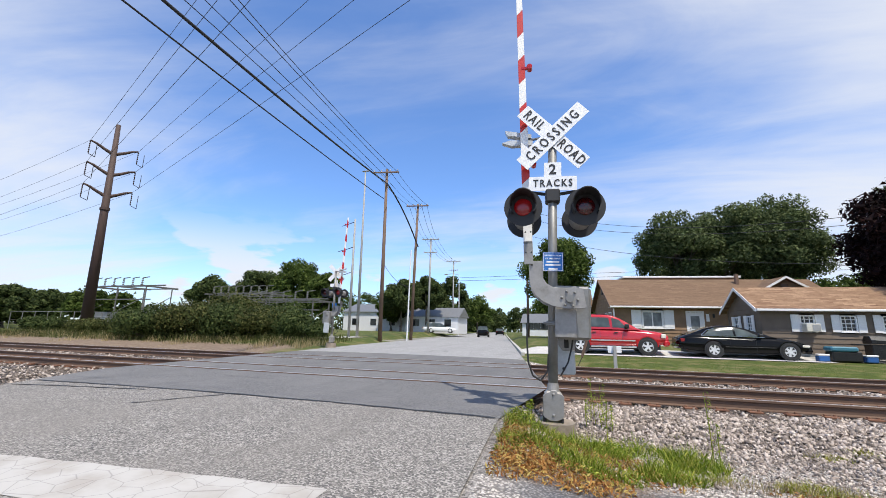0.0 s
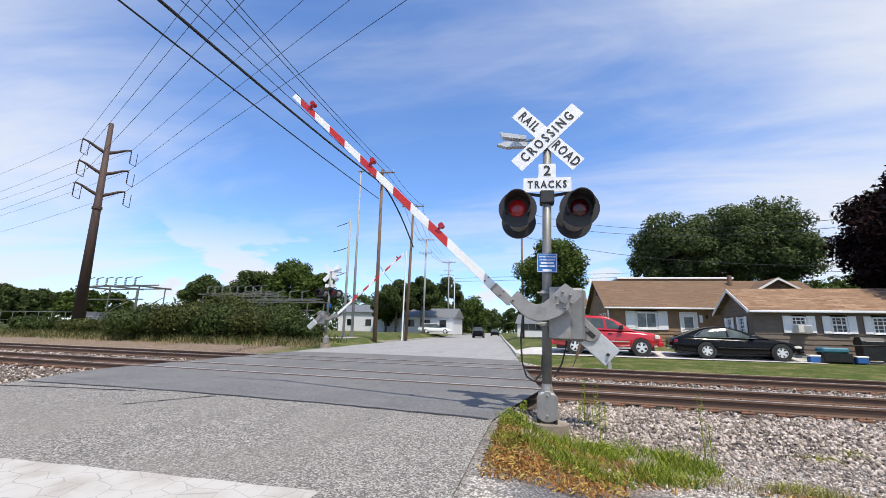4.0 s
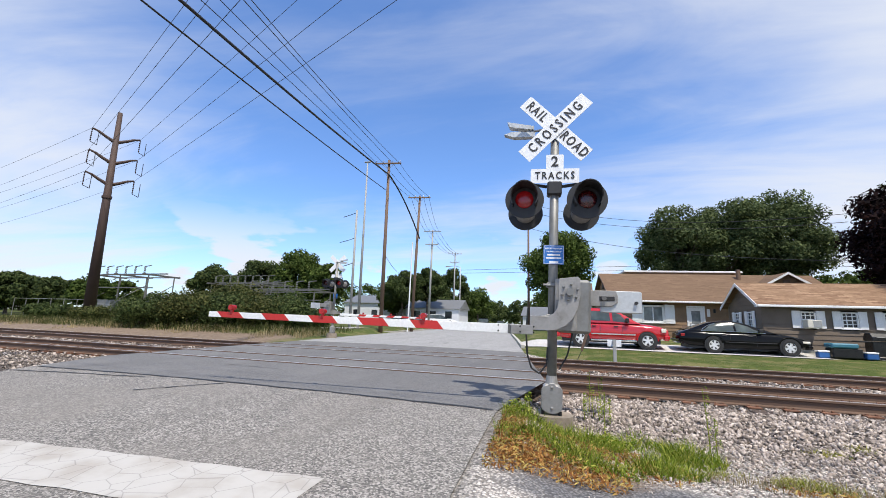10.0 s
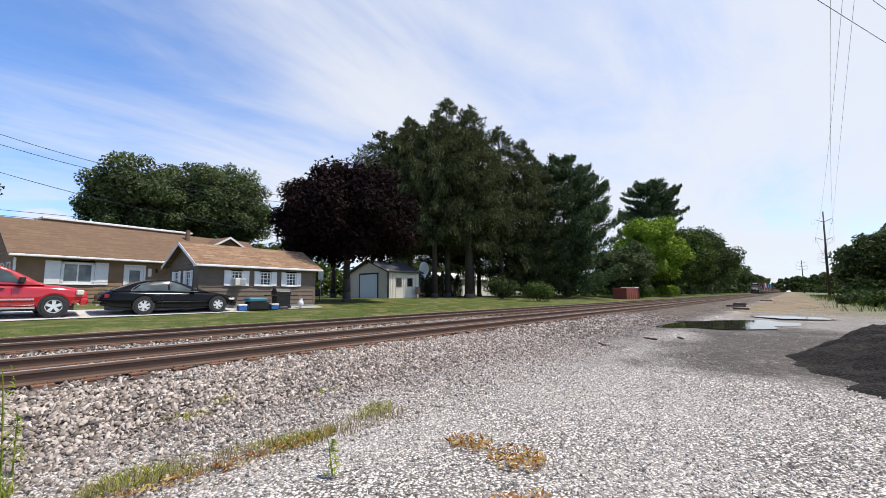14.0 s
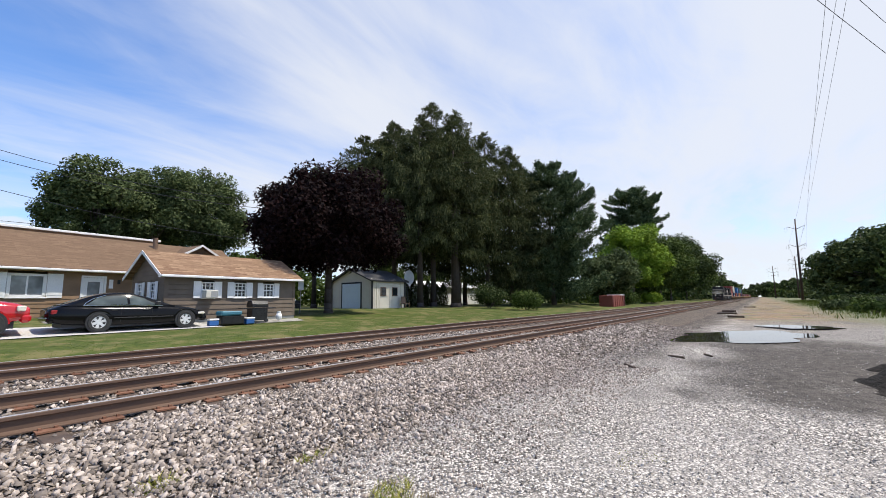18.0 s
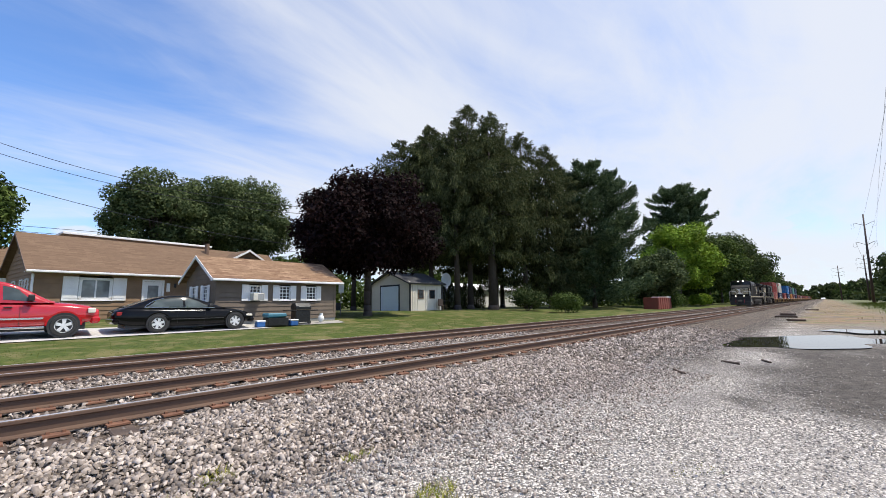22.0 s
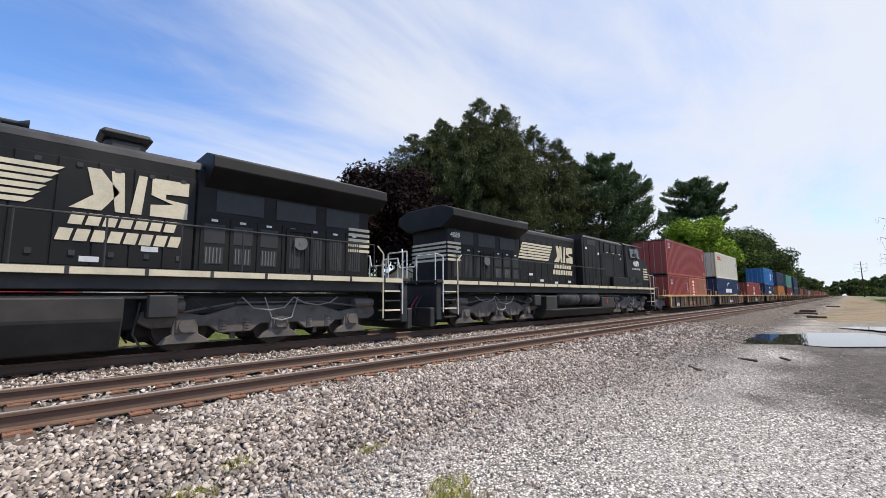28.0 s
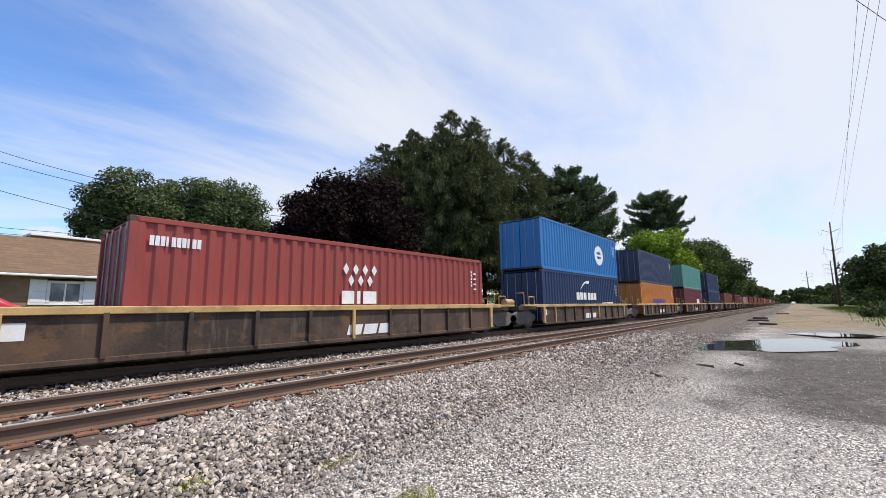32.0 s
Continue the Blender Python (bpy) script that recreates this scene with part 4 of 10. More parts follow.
    for z in (1.4, 1.82):
        cl = bmesh.new()
        bx((-0.09, -0.08, z - 0.03), (0.1, 0.08, z + 0.03), 0.012, cl)
        cyl((-0.13, -0.07, z), (0.08, -0.07, z), 0.014, seg=8, bm=cl)
        part("mast_clamp", cl, M_GALV, s)
    part("cable", tube([(-0.32, -0.1, 1.5), (-0.34, -0.1, 1.2), (-0.32, -0.1, 0.9), (-0.26, -0.08, 0.72), (-0.16, -0.06, 0.66), (-0.07, -0.05, 0.78), (-0.06, -0.06, 1.0)], 0.012), M_BLACK, s)
    part("cable", tube([(0.28, 0.1, 1.32), (0.25, 0.12, 1.1), (0.2, 0.1, 0.9), (0.1, 0.06, 0.72)], 0.012), M_BLACK, s)
    g = gate_assembly(s)
    s.matrix_basis = m
    return s, g


near_signal, near_gate = crossing_signal("crossing_signal", pose(-0.13, -2.66, -0.25, 0, 1.6, 5))
far_signal = copy_thing(near_signal, pose(-12.6, 11.9, 0.08, 0, 0, 186))
far_gate = next(o for o in far_signal.children if o.name.startswith("gate") and o.type == "EMPTY" and o.name.split(".")[0] == "gate")

# relay cabinets beside the signals
def cabinet(at, w, d, h, m, label):
    c = thing("signal_cabinet", at, label, "cabinet")
    part("body", bx((-w / 2, -d / 2, 0.0), (w / 2, d / 2, h), 0.015), m, c)
    part("door", bx((-w / 2 + 0.04, -d / 2 - 0.015, 0.08), (w / 2 - 0.04, -d / 2, h - 0.06), 0.006), m, c)
    part("door_handle", bx((w / 2 - 0.12, -d / 2 - 0.045, h * 0.5), (w / 2 - 0.08, -d / 2 - 0.015, h * 0.65), 0.005), M_BLACK, c)
    part("roof", bx((-w / 2 - 0.03, -d / 2 - 0.03, h), (w / 2 + 0.03, d / 2 + 0.03, h + 0.03), 0.008), m, c)
    return c


# small white marker by the tracks
mk = thing("marker_post", (1.57, 7.6, float(height(1.57, 7.6)) - 0.05), "low wooden post with a white marker plate", "marker post")
part("post", bx((-0.055, -0.05, 0), (0.055, 0.05, 0.95), 0.008), M_POLE_GREY, mk)
part("plate", bx((-0.23, 0.052, 0.7), (0.23, 0.062, 0.94), 0.004), M_SIGN_WHITE, mk, "white marker plate")
stake = thing("leaning_stake", (0.25, 7.75, float(height(0.25, 7.75)) - 0.03), "dark leaning flat stake beside the tracks", "stake")
part("rod", cyl((0, 0, 0), (0.23, 0, 0.5), 0.012, seg=6), M_BLACK, stake)
part("blade", prism([(0.17, 0.5), (0.24, 0.42), (0.46, 1.08), (0.42, 1.14), (0.36, 1.1)], "y", -0.02, 0.02, bevel=0.005), M_STEEL_RUST, stake)
# ---- poles and overhead lines ----
def strand(name, p, via, q, r, label="black overhead power line", n=26, m=None):
    """A cable hung through three points."""
    p, v, q = (np.array(k, float) for k in (p, via, q))
    d = [np.linalg.norm(v - p), np.linalg.norm(q - v)]
    s = d[0] / (d[0] + d[1])
    t = np.linspace(0, 1, n)[:, None]
    pts = p * (t - s) * (t - 1) / s + v * t * (t - 1) / (s * (s - 1)) + q * t * (t - s) / (1 - s)
    return strand_mesh(name, pts, r, label, m)


def strand_mesh(name, pts, r, label, m=None, parent=None):
    pts = np.asarray(pts, float)
    d = np.gradient(pts, axis=0)
    d /= np.linalg.norm(d, axis=1)[:, None]
    side = np.cross(d, (0.0, 0.0, 1.0) if abs(d[0][2]) < 0.9 else (1.0, 0, 0))
    side /= np.linalg.norm(side, axis=1)[:, None]
    up = np.cross(side, d)
    k = 5
    a = np.arange(k) * 2 * np.pi / k
    ring = pts[:, None] + r * (np.cos(a)[None, :, None] * side[:, None] + np.sin(a)[None, :, None] * up[:, None])
    n = len(pts)
    i = np.arange(n - 1)[:, None] * k + np.arange(k)
    j = np.arange(n - 1)[:, None] * k + (np.arange(k) + 1) % k
    f = np.stack([i, j, j + k, i + k], -1).reshape(-1, 4)
    ob = arrays(name, ring.reshape(-1, 3), f, m or M_WIRE, parent, True)
    return tagged(ob, label, "power line", "overhead lines") if parent is None else ob


def spun(p, profile, seg=8):
    """One turned piece below p: (height, radius) pairs joined round an upright axis."""
    bm = bmesh.new()
    rows = [[bm.verts.new((p[0] + r * math.cos(6.28319 * i / seg), p[1] + r * math.sin(6.28319 * i / seg), p[2] + z)) for i in range(seg)] for z, r in profile]
    for a, b in zip(rows, rows[1:]):
        for i in range(seg):
            bm.faces.new((a[i], a[(i + 1) % seg], b[(i + 1) % seg], b[i]))
    bm.faces.new(rows[0])
    bm.faces.new(rows[-1][::-1])
    bmesh.ops.recalc_face_normals(bm, faces=bm.faces[:])
    return bm


def insulator(p, parent, h=0.22, r=0.05):
    bm = bmesh.new()
    for i in range(3):
        cyl((p[0], p[1], p[2] + h * i / 3), (p[0], p[1], p[2] + h * (i + 0.7) / 3), r, r * 0.6, 8, bm)
    return part("insulator", bm, M_PORCELAIN, parent)


def utility_pole(base, top, r, arms, mat_, label, yaw=0.0):
    """A wooden pole, leaning from base to top, with crossarms at heights below the top."""
    b, t = Vector(base), Vector(top)
    p = thing("utility_pole", base, label, "utility pole", "utility poles")
    d = t - b
    part("pole", cyl((0, 0, -0.3), d, r, r * 0.65, 14), mat_, p, smooth=True)
    c, s = math.cos(radians(yaw)), math.sin(radians(yaw))
    for drop, half in arms:
        o = d * (1 - drop / d.length)
        arm = bx((-half, -0.06, -0.055), (half, 0.06, 0.055), 0.01)
        arm.transform(Matrix.Translation(o + Vector((-s * 0.12, c * 0.12, 0)) * 0 + Vector((0, -r, 0))) @ pose(0, 0, 0, 0, 0, yaw))
        part("crossarm", arm, mat_, p)
        for k in (-0.9, -0.35, 0.35, 0.9):
            insulator((o.x + c * half * k, o.y - r + s * half * k, o.z + 0.05), p)
        part("brace", tube([(o.x + c * half * 0.5, o.y - r + s * half * 0.5, o.z - 0.05), (o.x, o.y - r, o.z - 0.55), (o.x - c * half * 0.5, o.y - r - s * half * 0.5, o.z - 0.05)], 0.02), M_POLE_GREY, p)
    return p


P1, P1T = (-14.62, 22.2, 0.1), (-14.71, 22.16, 14.75)
utility_pole(P1, P1T, 0.17, ((0.35, 1.15),), M_POLE_WOOD, "tall brown wooden utility pole with a crossarm", 10)
P2, P2T = (-15.3, 30.63, 0.2), (-15.03, 30.74, 14.25)
utility_pole(P2, P2T, 0.17, ((0.25, 1.2),), M_POLE_WOOD, "brown wooden utility pole carrying a cable", 10)
P3, P3T = (-19.65, 48.21, 0.3), (-19.54, 48.25, 14.65)
utility_pole(P3, P3T, 0.17, ((0.2, 1.3), (2.2, 1.0)), M_POLE_GREY, "grey wooden utility pole with two crossarms", 10)
P4, P4T = (-23.09, 73.34, 0.5), (-23.08, 73.34, 15.55)
utility_pole(P4, P4T, 0.17, ((0.2, 1.5), (2.0, 1.0)), M_POLE_GREY, "distant grey utility pole with crossarms", 10)
tall = thing("steel_mast", (-17.19, 23.12, 0.2), "tall slender grey steel mast", "mast")
part("pole", cyl((0, 0, -0.3), (-0.1, -0.06, 15.0), 0.13, 0.06, 12), M_POLE_GREY, tall, smooth=True)
part("head", bx((-0.4, -0.15, 14.95), (0.2, 0.05, 15.02), 0.01), M_POLE_GREY, tall)
thin = thing("line_pole", (-17.8, 22.78, 0.2), "thin grey pole with slack wires", "utility pole", "utility poles")
part("pole", cyl((0, 0, -0.3), (-0.05, -0.03, 10.4), 0.12, 0.08, 10), M_POLE_GREY, thin, smooth=True)
for z, w in ((10.2, 1.3), (7.9, 1.5), (5.7, 1.4)):
    part("bracket", tube([(0, 0, z), (-w * 0.5, -0.1, z - 0.25), (-w, -0.1, z - 0.4)], 0.03), M_BLACK, thin)
white = thing("marker_pole", (-14.9, 28.63, 0.2), "slim white pole beside the road", "pole")
part("pole", cyl((0, 0, -0.3), (0.1, 0.05, 8.6), 0.07, 0.06, 10), M_SIGN_WHITE, white)
lamp = thing("street_lamp", (-20.6, 69.0, 0.5), "grey street lamp with twin arms", "street lamp")
part("pole", cyl((0, 0, -0.3), (-0.1, 0, 11.5), 0.1, 0.07, 10), M_SIGN_WHITE, lamp)
part("arm", tube([(-0.1, 0, 11.4), (-1.2, 0, 11.7), (-2.6, 0, 11.6)], 0.05), M_POLE_GREY, lamp)
part("lamp_head", bx((-3.1, -0.2, 11.5), (-2.5, 0.2, 11.65), 0.03), M_POLE_GREY, lamp)

# the row of lines along the road, over the tracks to a pole behind the camera
utility_pole((-8.9, -24.0, -0.35), (-9.0, -24.0, 14.2), 0.17, ((0.3, 1.2),), M_POLE_WOOD, "tall brown wooden utility pole with a crossarm", 10)
for dx, za, xm, zm, ze, r in ((-0.2, 12.1, -11.8, 10.1, 9.2, 0.032), (0.1, 13.4, -11.8, 11.1, 10.0, 0.06), (-1.0, 14.4, -11.9, 11.8, 10.2, 0.017), (-0.4, 14.4, -11.7, 12.3, 11.2, 0.017), (0.4, 14.4, -11.5, 13.1, 12.7, 0.019), (1.0, 14.4, -11.7, 13.75, 14.0, 0.019)):
    strand("power_line", (P1T[0] + dx, P1T[1], za), (xm, -0.4, zm), (-9 + dx, -24, ze), r)
for dx in (-1.0, -0.4, 0.4, 1.0):
    strand("power_line", (P1T[0] + dx, P1T[1], 14.4), ((P1T[0] + P2T[0]) / 2 + dx, 26.3, 14.0), (P2T[0] + dx, P2T[1], 14.1), 0.016)
    strand("power_line", (P2T[0] + dx, P2T[1], 14.1), ((P3T[0] + P2T[0]) / 2 + dx, 39.5, 13.7), (P3T[0] + dx, P3T[1], 14.5), 0.018)
    strand("power_line", (P3T[0] + dx, P3T[1], 14.5), ((P3T[0] + P4T[0]) / 2 + dx, 61, 14.1), (P4T[0] + dx, P4T[1], 15.4), 0.02)
strand("power_line", (P1T[0] + 0.1, P1T[1], 13.4), (-14.9, 26.2, 12.4), (P2T[0] + 0.15, P2T[1], 9.6), 0.07, "thick black cable drooping between poles")
strand("power_line", (P1T[0], P1T[1], 6.6), (-14.9, 27, 5.2), (P2T[0], P2T[1], 5.6), 0.02)
strand("power_line", (-20.68, 69.0, 11.35), (-4, 65.8, 11.17), (36, 58, 10.6), 0.03)
strand("power_line", (-20.68, 69.0, 10.75), (-4, 65.8, 10.5), (36, 58, 10.0), 0.03)
# service lines over the house roof
for z0, z1, z2 in ((17.3, 12.1, 9.6), (16.2, 11.4, 9.0), (14.0, 9.2, 6.2)):
    strand("power_line", (-5, 43.9, z0 - 0.6), (6.0, 36.5, z1), (19, 27, z2), 0.022)
utility_pole((-5.0, 44.0, 0.2), (-5.0, 44.0, 17.0), 0.16, ((0.3, 1.1),), M_POLE_WOOD, "brown wooden utility pole behind the trees", 60)


def steel_pylon(name, base, top, r, label, levels, half, yaw, slim=1.0):
    b, t = Vector(base), Vector(top)
    p = thing(name, base, label, "pylon", "transmission pylons")
    d = t - b
    part("shaft", cyl((0, 0, -0.4), d, r, r * 0.42, 20), M_POLE_DARK, p, smooth=True)
    o = d * 0.56
    part("collar", cyl(o - d * 0.006, o + d * 0.006, r * 0.85, seg=20), M_POLE_DARK, p)
    c, s = math.cos(radians(yaw)), math.sin(radians(yaw))
    tips = []
    for f in levels:
        o = d * f
        for k in (-1, 1):
            pts = [(o.x + k * c * half * q, o.y + k * s * half * q, o.z + z) for q, z in ((0.08, -0.1), (0.4, 0.18), (0.75, 0.55), (1.0, 0.7))]
            bm = bmesh.new()
            for u, v, w in zip(pts, pts[1:], (0.17 * slim, 0.14 * slim, 0.1 * slim)):
                cyl(u, v, w, w * 0.8, 8, bm)
            part("arm", bm, M_POLE_DARK, p)
            tip = pts[-1]
            part("insulator_string", spun(tip, [(0.0, 0.02 * slim)] + [(-0.1 - 0.2 * i - dz, w * slim) for i in range(6) for dz, w in ((0.0, 0.02), (0.02, 0.07), (0.12, 0.04))] + [(-1.3, 0.02 * slim)], 8), M_POLE_DARK, p)
            part("jumper", tube([(tip[0], tip[1], tip[2] - 1.3), (tip[0] + c * 0.5, tip[1] + s * 0.5, tip[2] - 1.5), (tip[0] + c * 0.5, tip[1] + s * 0.5, tip[2] - 0.2)], 0.03 * slim), M_BLACK, p)
            tips.append((b.x + tip[0], b.y + tip[1], b.z + tip[2]))
    return tips


PY_B, PY_T = (-40.5, 17.1, 0.8), (-40.68, 16.81, 19.75)
tips = steel_pylon("transmission_pylon", PY_B, PY_T, 0.46, "brown weathering-steel transmission pylon with six arms", (0.63, 0.74, 0.85), 1.8, 60)
far_tips = steel_pylon("transmission_pylon", (152, -14.6, -0.35), (152, -15.0, 22.5), 0.34, "brown transmission pylon far along the tracks", (0.66, 0.88), 1.9, 90, 0.4)
steel_pylon("transmission_pylon", (300, -22, -0.35), (300, -22, 23.0), 0.45, "dark transmission pylon in the distance", (0.7, 0.8, 0.9), 2.7, 90, 0.5)
steel_pylon("transmission_pylon", (350, -13, -0.35), (350, -13, 21.0), 0.4, "dark transmission pylon in the distance", (0.7, 0.8, 0.9), 2.7, 90, 0.5)
vias = {1: (-5.18, 3.73, 13.14), 3: (-8.49, 5.14, 15.22), 5: (-11.98, 6.5, 17.31), 0: (-11.01, 2.07, 13.14), 2: (-14.35, 3.47, 15.22), 4: (-17.52, 4.92, 17.31)}
for k, v in vias.items():
    f = 150 / (v[0] - tips[k][0])
    e = (tips[k][0] + 150, tips[k][1] + (v[1] - tips[k][1]) * f, v[2] + 2.5)
    strand("transmission_line", tips[k], v, e, 0.013, "thin black transmission line over the tracks", 60)
    w = (tips[k][0] - 90, tips[k][1] + 10, tips[k][2] - 3)
    strand("transmission_line", tips[k], tuple((a + b) / 2 - (2 if i == 2 else 0) for i, (a, b) in enumerate(zip(tips[k], w))), w, 0.012, "thin black transmission line", 20)
for k, (y, z) in enumerate(((-9.6, 15.0), (-10.1, 15.6), (-10.7, 16.4))):
    t = far_tips[min(2, 2 * (k // 2)) + k % 2]
    strand("transmission_line", t, (30 + 0.5 * k, y, z), (-92, -4.5 - 0.6 * k, z + 2.5), 0.009, "thin black line along the tracks", 60)
    strand("transmission_line", t, (225, -17 - k, t[2] - 1.2), (300, -22, 17 + 2 * k), 0.02, "thin black line along the tracks", 20)


# ---- substation behind the hedge ----
def substation(at, w, h, posts, label):
    s = thing("substation_frame", at, label, "substation", "substation frames")
    for i in range(posts):
        x = w * (i / (posts - 1) - 0.5)
        for y in (-1.5, 1.5):
            part("post", tube([(x, y, -0.4), (x, y, h)], 0.08, None, 4), M_STEEL_DULL, s)
        part("crossbar", bx((x - 0.05, -2.2, h - 0.07), (x + 0.08, 2.2, h + 0.1)), M_STEEL_DULL, s)
        part("brace", tube([(x, -1.5, h * 0.4), (x, 1.5, h * 0.8)], 0.045, None, 4), M_STEEL_DULL, s)
    for y, z in ((-1.5, h), (1.5, h), (0, h + 0.25), (-1.5, h * 0.7)):
        part("beam", bx((-w / 2 - 0.8, y - 0.05, z - 0.06), (w / 2 + 0.8, y + 0.05, z + 0.06)), M_STEEL_DULL, s)
    for i in range(posts * 2):
        x = w * ((i + 0.5) / (posts * 2) - 0.5)
        bm = bmesh.new()
        for k in range(4):
            cyl((x, -1.5, h + 0.15 + 0.2 * k), (x, -1.5, h + 0.3 + 0.2 * k), 0.12, 0.07, 8, bm)
        cyl((x, -1.5, h + 0.9), (x + 0.9, -1.5, h + 1.0), 0.05, seg=6, bm=bm)
        part("switch", bm, M_STEEL_DULL, s)
    return s


def zg(x, y, lift=0.0):
    return (x, y, float(height(x, y)) + lift)


substation(zg(-47.5, 25.5), 8.5, 4.7, 3, "grey steel substation frame with switches")
substation(zg(-38, 33), 9, 4.3, 4, "grey steel substation frame behind shrubs")
substation(zg(-30, 30), 9, 3.4, 3, "pale steel bus frame behind shrubs")
tf = thing("transformer", zg(-44.0, 26.5), "pale grey substation transformer", "transformer")
part("tank", bx((-1.3, -1.0, 0), (1.3, 1.0, 2.1), 0.06), M_GALV, tf)
for i in range(6):
    part("fin", bx((-1.1 + 0.4 * i, -1.25, 0.4), (-1.0 + 0.4 * i, -1.0, 1.8)), M_GALV, tf)
for x in (-0.8, 0, 0.8):
    part("bushing", cyl((x, 0, 2.1), (x, 0, 2.9), 0.14, 0.07, 10), M_PORCELAIN, tf)
gb = thing("equipment_cabinet", zg(-45.6, 22.0), "grey louvred equipment cabinet", "cabinet")
part("body", bx((-0.9, -0.5, 0), (0.9, 0.5, 1.9), 0.03), M_GALV, gb)
for i in range(5):
    part("louvre", bx((-0.8, -0.53, 0.4 + 0.25 * i), (0.8, -0.5, 0.5 + 0.25 * i)), M_POLE_GREY, gb)
fen = thing("chain_fence", zg(-48, 20.6), "grey chain-link fence before the substation", "fence")
for i in range(12):
    part("post", cyl((-10 + 2.0 * i, 0, -0.3), (-10 + 2.0 * i, 0, 1.9), 0.035, seg=6), M_GALV, fen)
part("rail", tube([(-10, 0, 1.85), (12, 0, 1.85)], 0.025), M_GALV, fen)
part("rail", tube([(-10, 0, 1.0), (12, 0, 1.0)], 0.015), M_GALV, fen)
# ---- houses ----
def siding_mat(name, col, line):
    k = Mat(name, 0.75, 0, 0.35)
    n = k.noise(2.0, 5)
    grain = k.noise(30, 3, 0.5, k.scaled((0.15, 0.15, 4)))
    c = k.mix(k.mask(n, 0.35, 0.7), col, tuple(v * 0.82 for v in col))
    k.color(k.mix(k.calc("MULTIPLY", grain, 0.35), c, tuple(v * 0.6 for v in col)))
    k.bump(grain, 0.2, 0.003)
    return k.m


def shingle_mat(name, lo, mid, hi):
    k = Mat(name, 0.92, 0, 0.2)
    br = k.nt.nodes.new("ShaderNodeTexBrick")
    br.inputs["Scale"].default_value = 1.0
    br.inputs["Brick Width"].default_value, br.inputs["Row Height"].default_value = 0.62, 0.15
    br.inputs["Mortar Size"].default_value = 0.01
    br.inputs["Color1"].default_value, br.inputs["Color2"].default_value = (0, 0, 0, 1), (1, 1, 1, 1)
    br.inputs["Mortar"].default_value = (0.0, 0, 0, 1)
    k.nt.links.new(k.scaled((1, 1.1, 1)), br.inputs["Vector"])
    sp = k.nt.nodes.new("ShaderNodeSeparateColor")
    k.nt.links.new(br.outputs["Color"], sp.inputs[0])
    c = k.ramp(sp.outputs[0], (0.0, lo), (0.5, mid), (1.0, hi))
    c = k.mix(k.mask(k.noise(0.6, 5), 0.4, 0.7), c, tuple(v * 0.85 for v in mid))
    c = k.mix(0.4, c, k.ramp(k.noise(9, 4, 0.6, k.scaled((0.35, 2.2, 1))), (0.35, lo), (0.65, hi)))
    k.color(c)
    k.bump(sp.outputs[0], 0.5, 0.01)
    return k.m


M_SIDING = siding_mat("brown_lap_siding", (0.27, 0.172, 0.1), 0)
M_SIDING_GREY = siding_mat("taupe_lap_siding", (0.175, 0.135, 0.1), 0)
M_SHINGLE = shingle_mat("brown_shingles", (0.125, 0.079, 0.05), (0.17, 0.11, 0.07), (0.215, 0.141, 0.09))
M_SHINGLE2 = shingle_mat("mottled_tan_shingles", (0.12, 0.06, 0.036), (0.24, 0.148, 0.088), (0.4, 0.27, 0.17))
M_TRIM = worn("white_trim", (0.78, 0.77, 0.75), 0.5, 0, (0.5, 0.48, 0.44), 0.25, 2, 30, 0)
M_VINYL = worn("white_vinyl_siding", (0.7, 0.71, 0.72), 0.6, 0, (0.5, 0.5, 0.48), 0.3, 1, 20, 0)
M_CREAM = worn("cream_metal_siding", (0.62, 0.58, 0.49), 0.55, 0, (0.42, 0.38, 0.3), 0.35, 1, 20, 0)
M_DARK_ROOF = worn("dark_roof", (0.045, 0.045, 0.048), 0.85, 0, (0.1, 0.09, 0.08), 0.4, 1, 20, 0.3)
M_GREY_WALL = worn("grey_rendered_wall", (0.42, 0.43, 0.44), 0.85, 0, (0.3, 0.3, 0.3), 0.4, 0.8, 20, 0.3)
M_FOUND = worn("foundation_block", (0.3, 0.29, 0.27), 0.9, 0, (0.2, 0.19, 0.17), 0.4, 2, 30, 0.3)
M_RUSTBOX = worn("rust_red_box", (0.22, 0.05, 0.035), 0.7, 0, (0.12, 0.05, 0.03), 0.5, 2, 30, 0.2)
M_BLUEDOOR = worn("pale_blue_door", (0.6, 0.7, 0.76), 0.5, 0, (0.5, 0.55, 0.55), 0.3, 2, 20, 0)


def glass_mat(name, col=(0.012, 0.014, 0.016)):
    k = Mat(name, 0.05, 0, 0.5)
    k.color(k.mix(k.mask(k.noise(1.5, 2), 0.4, 0.7), col, tuple(v * 1.8 for v in col)))
    return k.m


M_GLASS = glass_mat("dark_window_glass")
M_GLASS_GREY = glass_mat("curtained_window_glass", (0.16, 0.17, 0.17))


